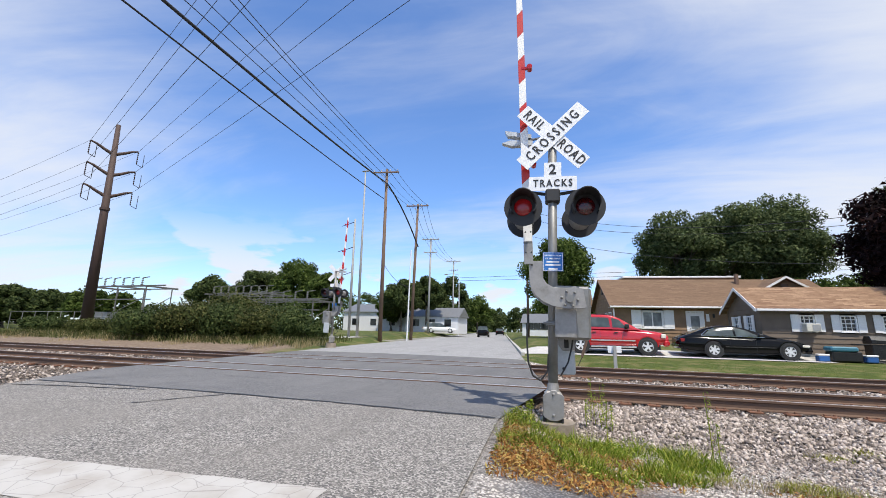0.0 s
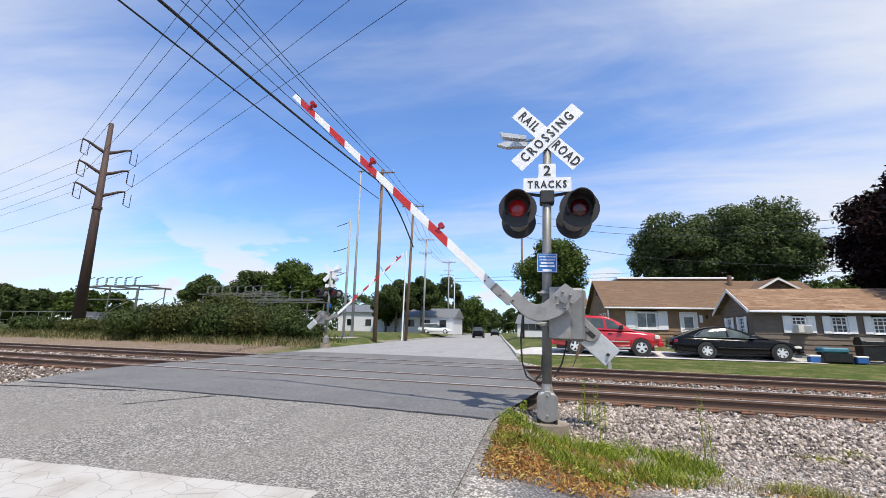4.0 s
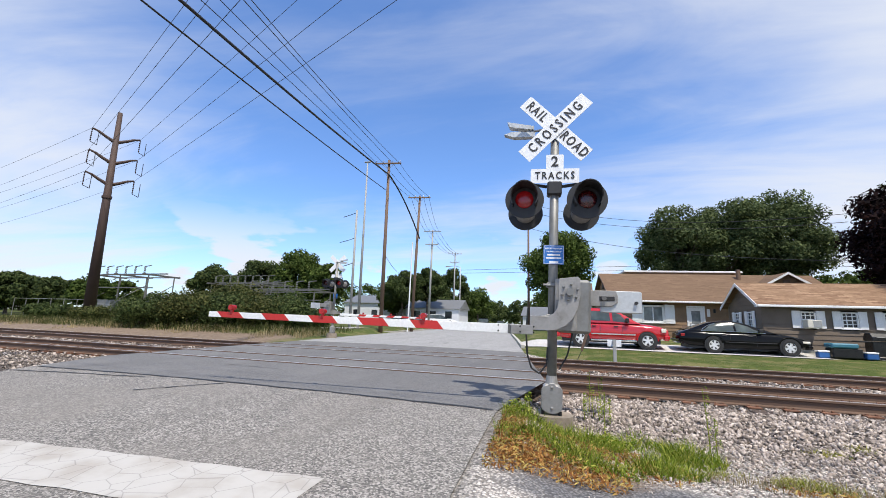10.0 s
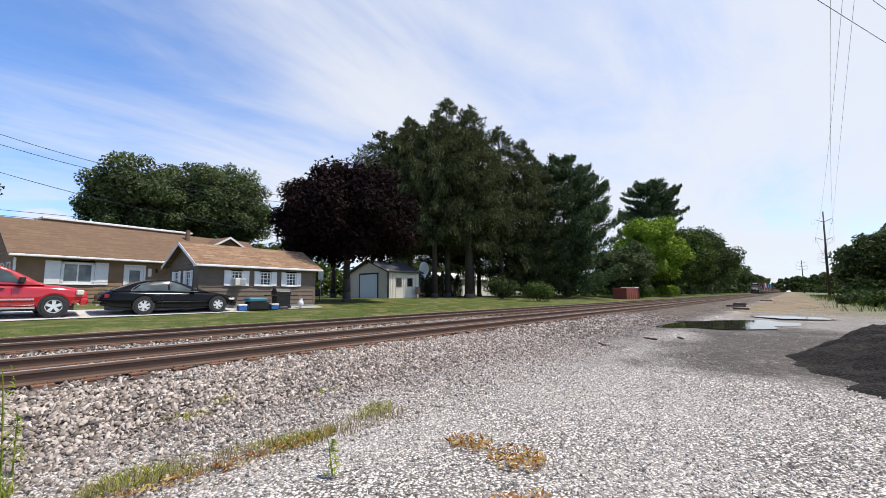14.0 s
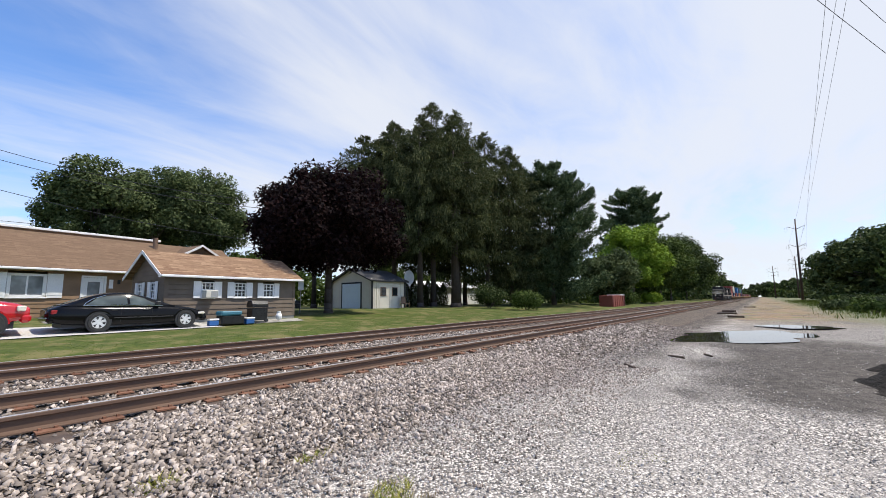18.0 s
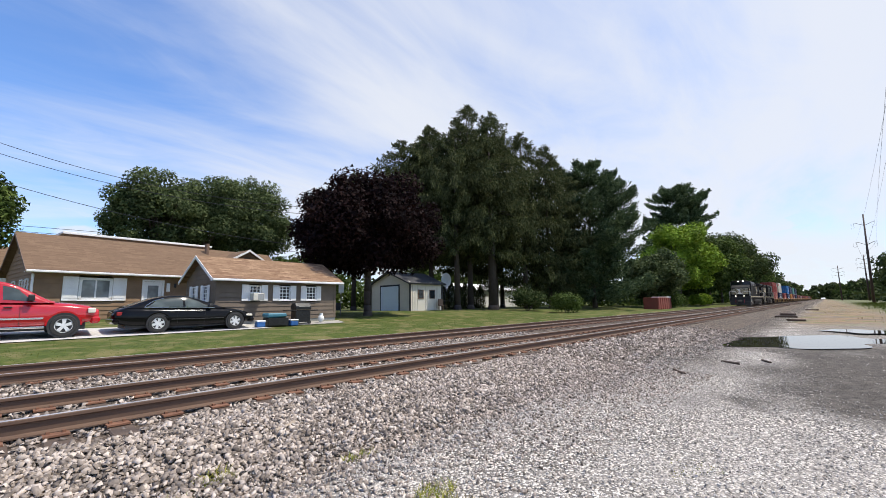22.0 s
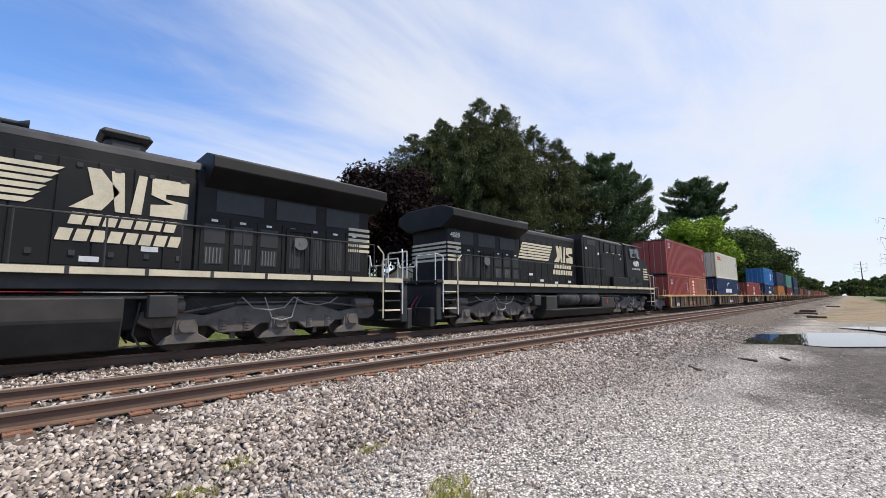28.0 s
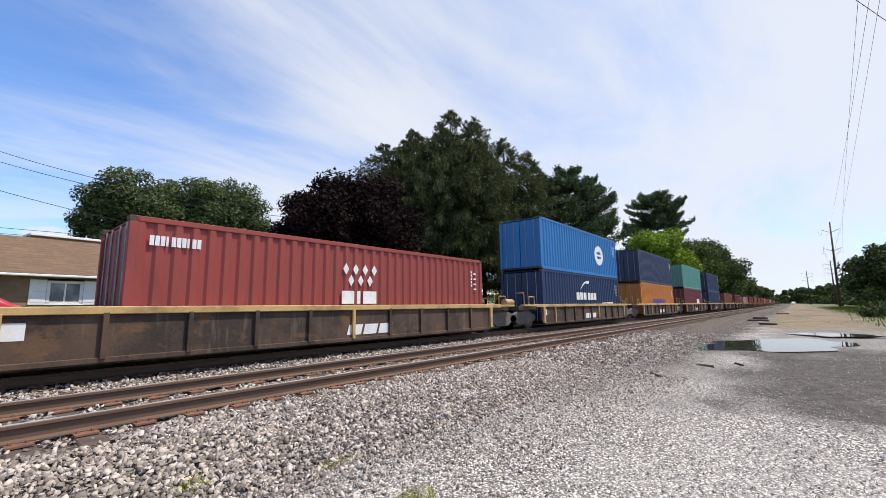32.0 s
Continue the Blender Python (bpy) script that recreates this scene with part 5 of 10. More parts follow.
def lap_wall(name, p, q, z0, z1, inward, material, parent, course=0.19, holes=(), top=None):
    """A boarded wall from p to q with lapped courses, holes (s0, s1, z0, z1) along its length cut through it.
    top(s) gives the height of the upper edge where it is a gable."""
    p, q = Vector((*p, 0)), Vector((*q, 0))
    length = (q - p).length
    d, n = (q - p).normalized(), Vector((*inward, 0)).normalized()
    core = bmesh.new()
    if top:
        outline = [(0, z0), (length, z0), (length, top(length)), (length / 2, top(length / 2)), (0, top(0))]
        rings = [[core.verts.new(p + d * s + n * off + Vector((0, 0, z))) for s, z in outline] for off in (0.045, 0.16)]
        core.faces.new(rings[0])
        core.faces.new(rings[1][::-1])
        for i in range(5):
            core.faces.new((rings[0][i], rings[0][(i + 1) % 5], rings[1][(i + 1) % 5], rings[1][i]))
        bmesh.ops.recalc_face_normals(core, faces=core.faces[:])
    wall = part(name, core, material, parent)

    def band(a, b, lo, hi):
        if b - a < 0.01 or hi - lo < 0.005:
            return
        o0, o1 = 0.014 * ((lo - z0) % course) / course * 0 + 0.0, 0.03
        bm = bmesh.new()
        pts = []
        deep = 0.044 if top else 0.16
        for s, z, off in ((a, lo, o0), (b, lo, o0), (b, hi, o1), (a, hi, o1)):
            pts.append(bm.verts.new(p + d * s + n * off + Vector((0, 0, z))))
        bm.faces.new(pts)
        back = [bm.verts.new(p + d * s + n * deep + Vector((0, 0, z))) for s, z in ((a, lo), (b, lo), (b, hi), (a, hi))]
        bm.faces.new(back[::-1])
        for i in range(4):
            bm.faces.new((pts[i], back[i], back[(i + 1) % 4], pts[(i + 1) % 4]))
        bmesh.ops.recalc_face_normals(bm, faces=bm.faces[:])
        part("board", bm, material, wall)

    z = z0
    while z < (z1 if not top else max(top(length * i / 20) for i in range(21))) - 0.005:
        hi = z + course
        if not top:
            hi = min(hi, z1)
        a, b = 0.0, length
        if top:
            ok = [length * i / 200 for i in range(201) if top(length * i / 200) >= z + course * 0.5]
            if not ok:
                break
            a, b = ok[0], ok[-1]
        cuts = sorted((max(a, h[0]), min(b, h[1])) for h in holes if h[2] < (z + hi) / 2 < h[3])
        s = a
        for u, v in cuts:
            band(s, u, z, hi)
            s = v
        band(s, b, z, hi)
        z = hi
    return wall


def window(parent, cx, y, z0, z1, w, grid=(2, 2), shutters=0.0, glass=None, axis="y", sash=False, label=""):
    """A framed window, facing -y (or -x), with sill, bars, pane and shutters."""
    win = new("window")
    win.parent = parent
    if axis == "y":
        win.matrix_basis = pose(cx, y, 0)
    else:
        win.matrix_basis = pose(y, cx, 0, 0, 0, -90)
    h = w / 2
    fr = bmesh.new()
    fw = 0.13 if w > 1.2 else 0.06
    for a, b in (((-h, z0), (-h + fw, z1)), ((h - fw, z0), (h, z1)), ((-h, z0), (h, z0 + fw)), ((-h, z1 - fw), (h, z1))):
        bx((a[0], -0.035, a[1]), (b[0], 0.06, b[1]), 0.005, fr)
    part("frame", fr, M_TRIM, win, "white window frame")
    part("pane", bx((-h + 0.03, 0.025, z0 + 0.03), (h - 0.03, 0.035, z1 - 0.03)), glass or M_GLASS, win, "dark glass pane")
    nx, nz = grid
    for i in range(1, nx):
        x = -h + w * i / nx
        part("glazing_bar", bx((x - fw * 0.25, 0.0, z0 + 0.05), (x + fw * 0.25, 0.03, z1 - 0.05)), M_TRIM, win)
    for i in range(1, nz):
        z = z0 + (z1 - z0) * i / nz
        t = 0.025 if i * 2 == nz else 0.012
        part("glazing_bar", bx((-h + 0.05, 0.002, z - t), (h - 0.05, 0.028, z + t)), M_TRIM, win)
    part("sill", bx((-h - 0.04, -0.07, z0 - 0.05), (h + 0.04, 0.04, z0), 0.006), M_TRIM, win)
    if shutters:
        for k in (-1, 1):
            a = k * (h + 0.015)
            b = k * (h + 0.015 + shutters)
            sh = bx((min(a, b), -0.045, z0 - 0.03), (max(a, b), -0.01, z1 + 0.03), 0.005)
            for zz in (z0 + 0.1, (z0 + z1) / 2 + 0.03):
                bx((min(a, b) + 0.05, -0.055, zz), (max(a, b) - 0.05, -0.045, zz + (z1 - z0) * 0.36), 0.004, sh)
            part("shutter", sh, M_TRIM, win, "white panelled shutter")
    return win


def roof_slope(name, corners, thick, material, parent):
    """A roof plane with thickness; corners run eave, eave, ridge, ridge. The mesh's own axes follow the slope."""
    a, b, c, d = (Vector(v) for v in corners)
    ex = (b - a).normalized()
    n = ex.cross(d - a).normalized()
    if n.z < 0:
        n = -n
    ey = n.cross(ex)
    m = Matrix((ex, ey, n)).transposed().to_4x4()
    m.translation = a
    inv = m.inverted()
    bm = bmesh.new()
    low = [bm.verts.new(inv @ (v - n * thick)) for v in (a, b, c, d)]
    up = [bm.verts.new(inv @ v) for v in (a, b, c, d)]
    bm.faces.new(up)
    bm.faces.new(low[::-1])
    for i in range(4):
        bm.faces.new((low[i], low[(i + 1) % 4], up[(i + 1) % 4], up[i]))
    bmesh.ops.recalc_face_normals(bm, faces=bm.faces[:])
    ob = part(name, bm, material, parent)
    ob.matrix_basis = m
    return ob


def gabled(h, x0, x1, y0, y1, z0, eave, ridge, wall, roof, over=0.35, front=(), end=(), course=0.23, board=None):
    """A house body with its ridge along x: boarded walls, two roof planes, white eaves and barge boards."""
    ym = (y0 + y1) / 2
    lap_wall("wall", (x0, y0), (x1, y0), z0, eave, (0, 1), wall, h, course, front)
    lap_wall("wall", (x1, y1), (x0, y1), z0, eave, (0, -1), wall, h, course)

    def top(s):
        w = y1 - y0
        return eave + (ridge - eave) * (1 - abs(2 * s / w - 1)) - 0.02

    lap_wall("wall", (x0, y1), (x0, y0), z0, eave, (1, 0), wall, h, course, end, top)
    lap_wall("wall", (x1, y0), (x1, y1), z0, eave, (-1, 0), wall, h, course, (), top)
    sl = (ridge - eave) / (ym - y0)
    ze = eave - sl * over + 0.1
    ro = 0.28
    roof_slope("roof", ((x0 - ro, y0 - over, ze), (x1 + ro, y0 - over, ze), (x1 + ro, ym, ridge + 0.1), (x0 - ro, ym, ridge + 0.1)), 0.08, roof, h)
    roof_slope("roof", ((x1 + ro, y1 + over, ze), (x0 - ro, y1 + over, ze), (x0 - ro, ym, ridge + 0.1), (x1 + ro, ym, ridge + 0.1)), 0.08, roof, h)
    part("gutter", bx((x0 - ro, y0 - over - 0.1, ze - 0.13), (x1 + ro, y0 - over, ze - 0.02), 0.02), M_TRIM, h, "white gutter")
    part("soffit", bx((x0 - ro, y0 - over, ze - 0.12), (x1 + ro, y0, ze - 0.09)), M_TRIM, h)
    for k in (0, 1):
        ya = (y0 - over, y1 + over)[k]
        bm = prism([(ya, ze - 0.16), (ym, ridge - 0.07), (ym, ridge + 0.09), (ya, ze - 0.0)], "x", x0 - ro - 0.03, x0 - ro + 0.0)
        part("barge_board", bm, board or M_TRIM, h, "painted barge board")
    part("foundation", bx((x0 + 0.03, y0 + 0.03, z0 - 0.7), (x1 - 0.03, y1 - 0.03, z0 + 0.0)), M_FOUND, h)


house = thing("house", (0, 0, 0), "single-storey brown-sided house with a brown shingle roof", "house")
gabled(house, 2.95, 16.5, 22.6, 29.4, 0.5, 3.15, 5.15, M_SIDING, M_SHINGLE, 0.45,
       front=((1.74, 3.13, 1.5, 2.69), (4.5, 5.5, 0.5, 2.62)), board=M_POLE_WOOD)
rear = bx((4.7, 26.4, 4.4), (12.5, 29.0, 5.42), 0.01)
part("rear_dormer", rear, M_SIDING, house)
part("dormer_fascia", bx((4.55, 26.25, 5.42), (12.65, 29.2, 5.56), 0.02), M_TRIM, house, "white fascia above the ridge")
part("downspout", bx((2.93, 22.5, 0.5), (3.01, 22.58, 2.8), 0.01), M_TRIM, house, "white downspout")
window(house, 5.385, 22.6, 1.5, 2.69, 1.39, (2, 1), 0.6, M_GLASS_GREY)
dr = new("door")
dr.parent = house
dr["label"] = "white front door with a glass light"
part("frame", prism([(7.42, 0.5), (7.42, 2.68), (8.5, 2.68), (8.5, 0.5), (8.4, 0.5), (8.4, 2.58), (7.52, 2.58), (7.52, 0.5)], "y", 22.56, 22.68), M_TRIM, dr)
part("leaf", bx((7.53, 22.6, 0.52), (8.39, 22.64, 2.57), 0.005), M_TRIM, dr)
part("pane", bx((7.7, 22.588, 1.5), (8.22, 22.6, 2.35)), M_GLASS_GREY, dr)
part("door_handle", ball((7.62, 22.56, 1.5), 0.035), M_BLACK, dr)
part("wall_lamp", bx((9.0, 22.5, 2.25), (9.12, 22.6, 2.5), 0.02), M_BLACK, house)
part("shutter", bx((8.62, 22.555, 2.0), (8.8, 22.59, 2.5), 0.005), M_TRIM, house)
part("porch_post", bx((9.75, 21.4, 0.3), (9.87, 21.52, 2.75), 0.01), M_TRIM, house)
part("downpipe", cyl((2.98, 22.5, 0.4), (2.98, 22.5, 2.75), 0.045, seg=8), M_TRIM, house)
part("step", bx((7.3, 21.6, 0.2), (8.7, 22.58, 0.5), 0.02), M_CONCRETE, house)
for yy, w in ((23.6, 0.75), (24.9, 0.7), (27.0, 0.9)):
    window(house, yy, 2.95, 1.5, 2.6, w, (1, 2), 0.0, None, "x")
part("gable_vent", bx((2.9, 25.8, 4.05), (2.95, 26.2, 4.6), 0.004), M_BLACK, house)
part("vent_pipe", cyl((11.9, 25.3, 4.6), (11.9, 25.3, 5.55), 0.14, seg=10), M_POLE_WOOD, house)
# cross gable on the same house
cg = new("cross_gable")
cg.parent = house
lap_wall("wall", (12.0, 23.4), (15.6, 23.4), 3.2, 3.4, (0, 1), M_SIDING, cg, 0.19, (), lambda s: 3.95 + 1.0 * (1 - abs(2 * s / 3.6 - 1)))
roof_slope("roof", ((11.6, 23.1, 3.75), (11.6, 27.0, 3.75), (13.8, 27.0, 5.12), (13.8, 23.1, 5.12)), 0.08, M_SHINGLE, cg)
roof_slope("roof", ((16.0, 27.0, 3.75), (16.0, 23.1, 3.75), (13.8, 23.1, 5.12), (13.8, 27.0, 5.12)), 0.08, M_SHINGLE, cg)
for k in (-1, 1):
    part("barge_board", prism([(13.8 + k * 2.25, 3.6), (13.8, 4.98), (13.8, 5.13), (13.8 + k * 2.25, 3.77)], "y", 23.06, 23.1), M_TRIM, cg)
part("vent", bx((13.6, 23.34, 4.25), (14.0, 23.4, 4.6), 0.004), M_POLE_WOOD, cg)

# the house stands square to the road, so at a slight angle to the tracks
house.matrix_basis = pose(2.95, 22.6, 0, 0, 0, 7) @ Matrix.Diagonal((1.035, 1, 1, 1)) @ pose(-2.95, -22.6, 0)

annex = thing("annex", (0, 0, 0), "low taupe-sided annex with a mottled tan shingle roof", "house")
gabled(annex, 8.85, 15.55, 15.15, 19.0, 0.35, 2.46, 3.52, M_SIDING_GREY, M_SHINGLE2, 0.3,
       front=((1.56, 2.16, 1.35, 2.1), (3.13, 3.77, 1.35, 2.1), (4.7, 5.34, 1.35, 2.1)), end=((2.35, 2.95, 1.3, 2.1), (0.85, 1.45, 1.3, 2.1)))
window(annex, 10.71, 15.15, 1.36, 2.1, 0.6, (3, 4), 0.34)
window(annex, 12.3, 15.15, 1.36, 2.1, 0.64, (3, 4), 0.32)
window(annex, 13.87, 15.15, 1.36, 2.1, 0.64, (3, 4), 0.3)
window(annex, 16.35, 8.85, 1.32, 2.08, 0.58, (2, 4), 0.26, None, "x")
window(annex, 17.85, 8.85, 1.32, 2.08, 0.58, (2, 4), 0.26, None, "x")
ac = thing("air_conditioner", (10.72, 15.02, 1.34), "cream window air conditioner under the sash", "air conditioner")
part("case", bx((-0.27, -0.28, 0), (0.27, 0.16, 0.36), 0.015), M_CREAM, ac)
part("grille", bx((-0.05, -0.29, 0.04), (0.25, -0.28, 0.32), 0.004), M_POLE_GREY, ac)

annex.matrix_basis = pose(8.85, 15.15, 0, 0, 0, 2.5) @ pose(-8.85, -15.15, 0)

# tan house and white neighbours further back
far = thing("house", (0, 0, 0), "white-sided house behind the driveway", "house", "back houses")
gabled(far, -2.2, 2.4, 44, 52, 0.4, 4.4, 6.6, M_VINYL, M_SHINGLE, 0.4)
for x in (-0.9, 1.2):
    window(far, x, 44, 1.6, 2.9, 1.0, (1, 2))
back = thing("long_building", (0, 0, 0), "long low building with a white metal roof behind the house", "building")
part("wall", bx((7, 46, 0.3), (26, 58, 4.6)), M_GREY_WALL, back)
part("roof", prism([(45.6, 4.6), (52, 6.8), (58.4, 4.6)], "x", 6.6, 26.4), M_TRIM, back)
# storehouses and sheds beyond the lawn
shed = thing("garden_shed", (0, 0, 0), "cream metal shed with a dark roof and pale blue door", "shed")
part("wall", prism([(27.35, 0.2), (31.65, 0.2), (31.65, 3.1), (27.35, 3.1)], "y", 21.9, 22.0), M_CREAM, shed)
part("wall", prism([(21.9, 0.2), (27.6, 0.2), (27.6, 3.1), (24.75, 4.15), (21.9, 3.1)], "x", 27.35, 27.45), M_CREAM, shed)
part("wall", bx((27.35, 27.5, 0.2), (31.65, 27.6, 3.1)), M_CREAM, shed)
part("wall", prism([(21.9, 0.2), (27.6, 0.2), (27.6, 3.1), (24.75, 4.15), (21.9, 3.1)], "x", 31.55, 31.65), M_CREAM, shed)
for i in range(20):
    x = 27.5 + 0.21 * i
    if not (28.35 < x < 29.2 or 29.8 < x < 30.7):
        part("rib", bx((x - 0.02, 21.875, 0.25), (x + 0.02, 21.9, 3.05)), M_CREAM, shed)
roof_slope("roof", ((27.0, 21.6, 2.98), (32.0, 21.6, 2.98), (32.0, 24.75, 4.2), (27.0, 24.75, 4.2)), 0.12, M_DARK_ROOF, shed)
roof_slope("roof", ((32.0, 27.9, 2.98), (27.0, 27.9, 2.98), (27.0, 24.75, 4.2), (32.0, 24.75, 4.2)), 0.12, M_DARK_ROOF, shed)
part("overhead_door", bx((27.29, 23.4, 0.22), (27.35, 26.0, 2.75), 0.01), M_BLUEDOOR, shed, "pale blue overhead door")
part("door_frame", prism([(23.25, 0.2), (23.25, 2.9), (26.15, 2.9), (26.15, 0.2), (26.0, 0.2), (26.0, 2.75), (23.4, 2.75), (23.4, 0.2)], "x", 27.3, 27.34), M_BLACK, shed)
part("corner_trim", bx((27.28, 21.83, 0.2), (27.45, 21.9, 3.0)), M_BLACK, shed)
part("corner_trim", bx((31.55, 21.83, 0.2), (31.72, 21.9, 3.0)), M_BLACK, shed)
for x in (28.75, 30.25):
    wn = new("window")
    wn.parent = shed
    part("frame", bx((x - 0.36, 21.85, 1.55), (x + 0.36, 21.9, 2.4), 0.01), M_POLE_WOOD, wn)
    part("pane", bx((x - 0.29, 21.84, 1.62), (x + 0.29, 21.85, 2.33)), M_GLASS, wn)
store = thing("long_shed", (0, 0, 0), "long pale storage building behind the conifers", "building")
part("wall", bx((33, 31, 0.2), (70, 36, 3.0)), M_VINYL, store)
part("roof", prism([(30.6, 3.0), (33.5, 4.0), (36.4, 3.0)], "x", 32.6, 70.4), M_TRIM, store)
pav = thing("shelter", (20.5, 31.0, 0.5), "open shelter with a pale front behind the maple", "shelter")
part("wall", bx((-3, 0, 0), (4, 3, 2.3)), M_VINYL, pav)
part("roof", bx((-3.4, -0.4, 2.3), (4.4, 3.4, 2.5)), M_DARK_ROOF, pav)
for i in range(4):
    part("window", bx((-2.5 + 1.6 * i, -0.04, 0.8), (-1.5 + 1.6 * i, 0, 1.8)), M_GLASS, pav)
# buildings beyond the road on the left and far ahead
for k, (x, y, w, d, h, lab) in enumerate(((-33, 62, 12, 9, 3.4, "white warehouse behind the trees"), (-21.5, 58, 9, 6, 2.6, "white low building beside the road"), (-5.4, 62, 3.8, 8, 2.1, "white building with a porch by the road"))):
    b = thing("warehouse", zg(x, y, -0.1), lab, "building", "roadside buildings")
    part("wall", bx((-w / 2, -d / 2, 0), (w / 2, d / 2, h)), M_VINYL, b)
    part("roof", prism([(-d / 2 - 0.3, h), (0, h + 1.6), (d / 2 + 0.3, h)], "x", -w / 2 - 0.3, w / 2 + 0.3), M_GALV, b)
    for i in range(3):
        part("window", bx((-w * 0.35 + i * w * 0.3, -d / 2 - 0.05, 1.1), (-w * 0.35 + i * w * 0.3 + 1.1, -d / 2, 2.2)), M_GLASS, b)

# ---- yard things ----
M_GRILL = worn("black_enamel", (0.012, 0.012, 0.013), 0.3, 0.2, (0.05, 0.05, 0.05), 0.3, 4, 30, 0)
M_BLUE_PLASTIC = worn("blue_plastic", (0.02, 0.1, 0.3), 0.45, 0, (0.05, 0.1, 0.2), 0.3, 5, 30, 0)
M_TEAL_PLASTIC = worn("teal_plastic", (0.04, 0.16, 0.22), 0.5, 0, (0.05, 0.1, 0.12), 0.3, 5, 30, 0)


def yard(name, x, y, lab, cat, rz=0):
    return thing(name, (x, y, float(height(x, y)) + 0.035), lab, cat, rz=rz)


g = yard("gas_grill", 12.7, 14.25, "black covered gas grill on the patio", "grill")
part("cart", bx((-0.4, -0.28, 0.1), (0.4, 0.28, 0.72), 0.02), M_GRILL, g)
part("lid", prism([(-0.3, 0.74), (0.3, 0.74), (0.3, 0.9), (0.16, 1.08), (-0.16, 1.08), (-0.3, 0.9)], "x", -0.42, 0.42, bevel=0.02), M_GRILL, g)
part("side_shelf", bx((-0.85, -0.25, 0.68), (-0.42, 0.25, 0.73), 0.01), M_GRILL, g)
part("side_shelf", bx((0.42, -0.25, 0.68), (0.85, 0.25, 0.73), 0.01), M_GRILL, g)
part("handle", cyl((-0.3, -0.36, 0.9), (0.3, -0.36, 0.9), 0.02, seg=8), M_GALV, g)
for x in (-0.34, 0.34):
    part("wheel", cyl((x, -0.3, 0.09), (x, -0.24, 0.09), 0.09, seg=14), M_BLACK, g)
tank = yard("gas_bottle", 13.9, 14.3, "white gas bottle beside the grill", "gas bottle")
part("bottle", ball((0, 0, 0.24), 0.17, sub=2, scale=(1, 1, 1.25)), M_TRIM, tank, "", True)
part("collar", cyl((0, 0, 0.42), (0, 0, 0.52), 0.1, seg=12), M_TRIM, tank)
tote = yard("storage_box", 11.25, 13.95, "black plastic storage box with a teal lid", "box")
part("body", bx((-0.52, -0.3, 0), (0.52, 0.3, 0.42), 0.04), M_GRILL, tote)
part("lid", bx((-0.55, -0.33, 0.42), (0.4, 0.33, 0.62), 0.05), M_TEAL_PLASTIC, tote, "teal lid")
for x, m in ((10.4, M_BLUE_PLASTIC), (12.05, M_BLUE_PLASTIC)):
    b = yard("cooler", x, 13.75, "small blue plastic cooler with a white lid", "cooler")
    part("body", bx((-0.2, -0.15, 0), (0.2, 0.15, 0.24), 0.03), m, b)
    part("lid", bx((-0.21, -0.16, 0.24), (0.21, 0.16, 0.31), 0.02), M_TRIM, b)
for k, (x, y, rz) in enumerate(((17.0, 18.6, 20), (17.9, 19.0, -35))):
    c = thing("garden_chair", zg(x, y), "dark metal garden chair on the lawn", "chair", "garden chairs", rz=rz)
    part("seat", bx((-0.25, -0.25, 0.4), (0.25, 0.25, 0.44), 0.01), M_BLACK, c)
    part("backrest", bx((-0.25, 0.22, 0.44), (0.25, 0.26, 0.9), 0.01), M_BLACK, c)
    for sx in (-0.22, 0.22):
        for sy in (-0.22, 0.22):
            part("leg", cyl((sx, sy, 0), (sx, sy, 0.42), 0.018, seg=6), M_BLACK, c)
c = thing("garden_chair", zg(31.0, 21.2), "tan garden chair beside the shed", "chair", "garden chairs")
part("seat", bx((-0.3, -0.3, 0.4), (0.3, 0.3, 0.46), 0.01), M_POLE_WOOD, c)
part("backrest", bx((-0.3, 0.27, 0.46), (0.3, 0.33, 1.1), 0.01), M_POLE_WOOD, c)
for sx in (-0.27, 0.27):
    for sy in (-0.27, 0.27):
        part("leg", cyl((sx, sy, 0), (sx, sy, 0.42), 0.025, seg=6), M_POLE_WOOD, c)
tb = thing("garden_table", zg(17.5, 18.9), "round dark garden table on the lawn", "table")
part("tabletop", cyl((0, 0, 0.68), (0, 0, 0.72), 0.5, seg=20), M_BLACK, tb)
part("leg", cyl((0, 0, 0), (0, 0, 0.7), 0.04, seg=8), M_BLACK, tb)
sg = thing("yard_sign", zg(18.6, 19.6), "small white square sign on a thin post", "sign")
part("post", cyl((0, 0, 0), (0, 0, 2.2), 0.025, seg=6), M_GALV, sg)
part("plate", bx((-0.22, -0.03, 1.6), (0.22, -0.015, 2.2)), M_SIGN_WHITE, sg)
hoop = thing("basketball_hoop", zg(34.2, 23.6), "white basketball backboard on a pole", "basketball hoop")
part("pole", cyl((0, 0.3, 0), (0, 0.3, 3.2), 0.05, seg=8), M_BLACK, hoop)
part("backboard", cyl((0, 0, 3.1), (0, 0.05, 3.1), 0.75, seg=20), M_SIGN_WHITE, hoop)
bd = thing("wood_board", (6.95, 22.35, 0.45), "brown wooden board leaning on the house wall", "board")
bmd = bx((-0.02, -0.06, 0), (0.42, 0.0, 0.95), 0.01)
bmd.transform(pose(0, 0, 0, -10, 8, 0))
part("board", bmd, M_POLE_WOOD, bd)
dump = thing("red_container_bin", zg(62.5, 10.9, -0.05), "rust-red steel bin beside the tracks", "bin")
part("body", bx((-3.0, -0.9, 0), (3.0, 0.9, 1.55), 0.03), M_RUSTBOX, dump)
part("lid", bx((0.8, -0.95, 1.55), (3.0, 0.95, 1.68), 0.02), M_TRIM, dump)
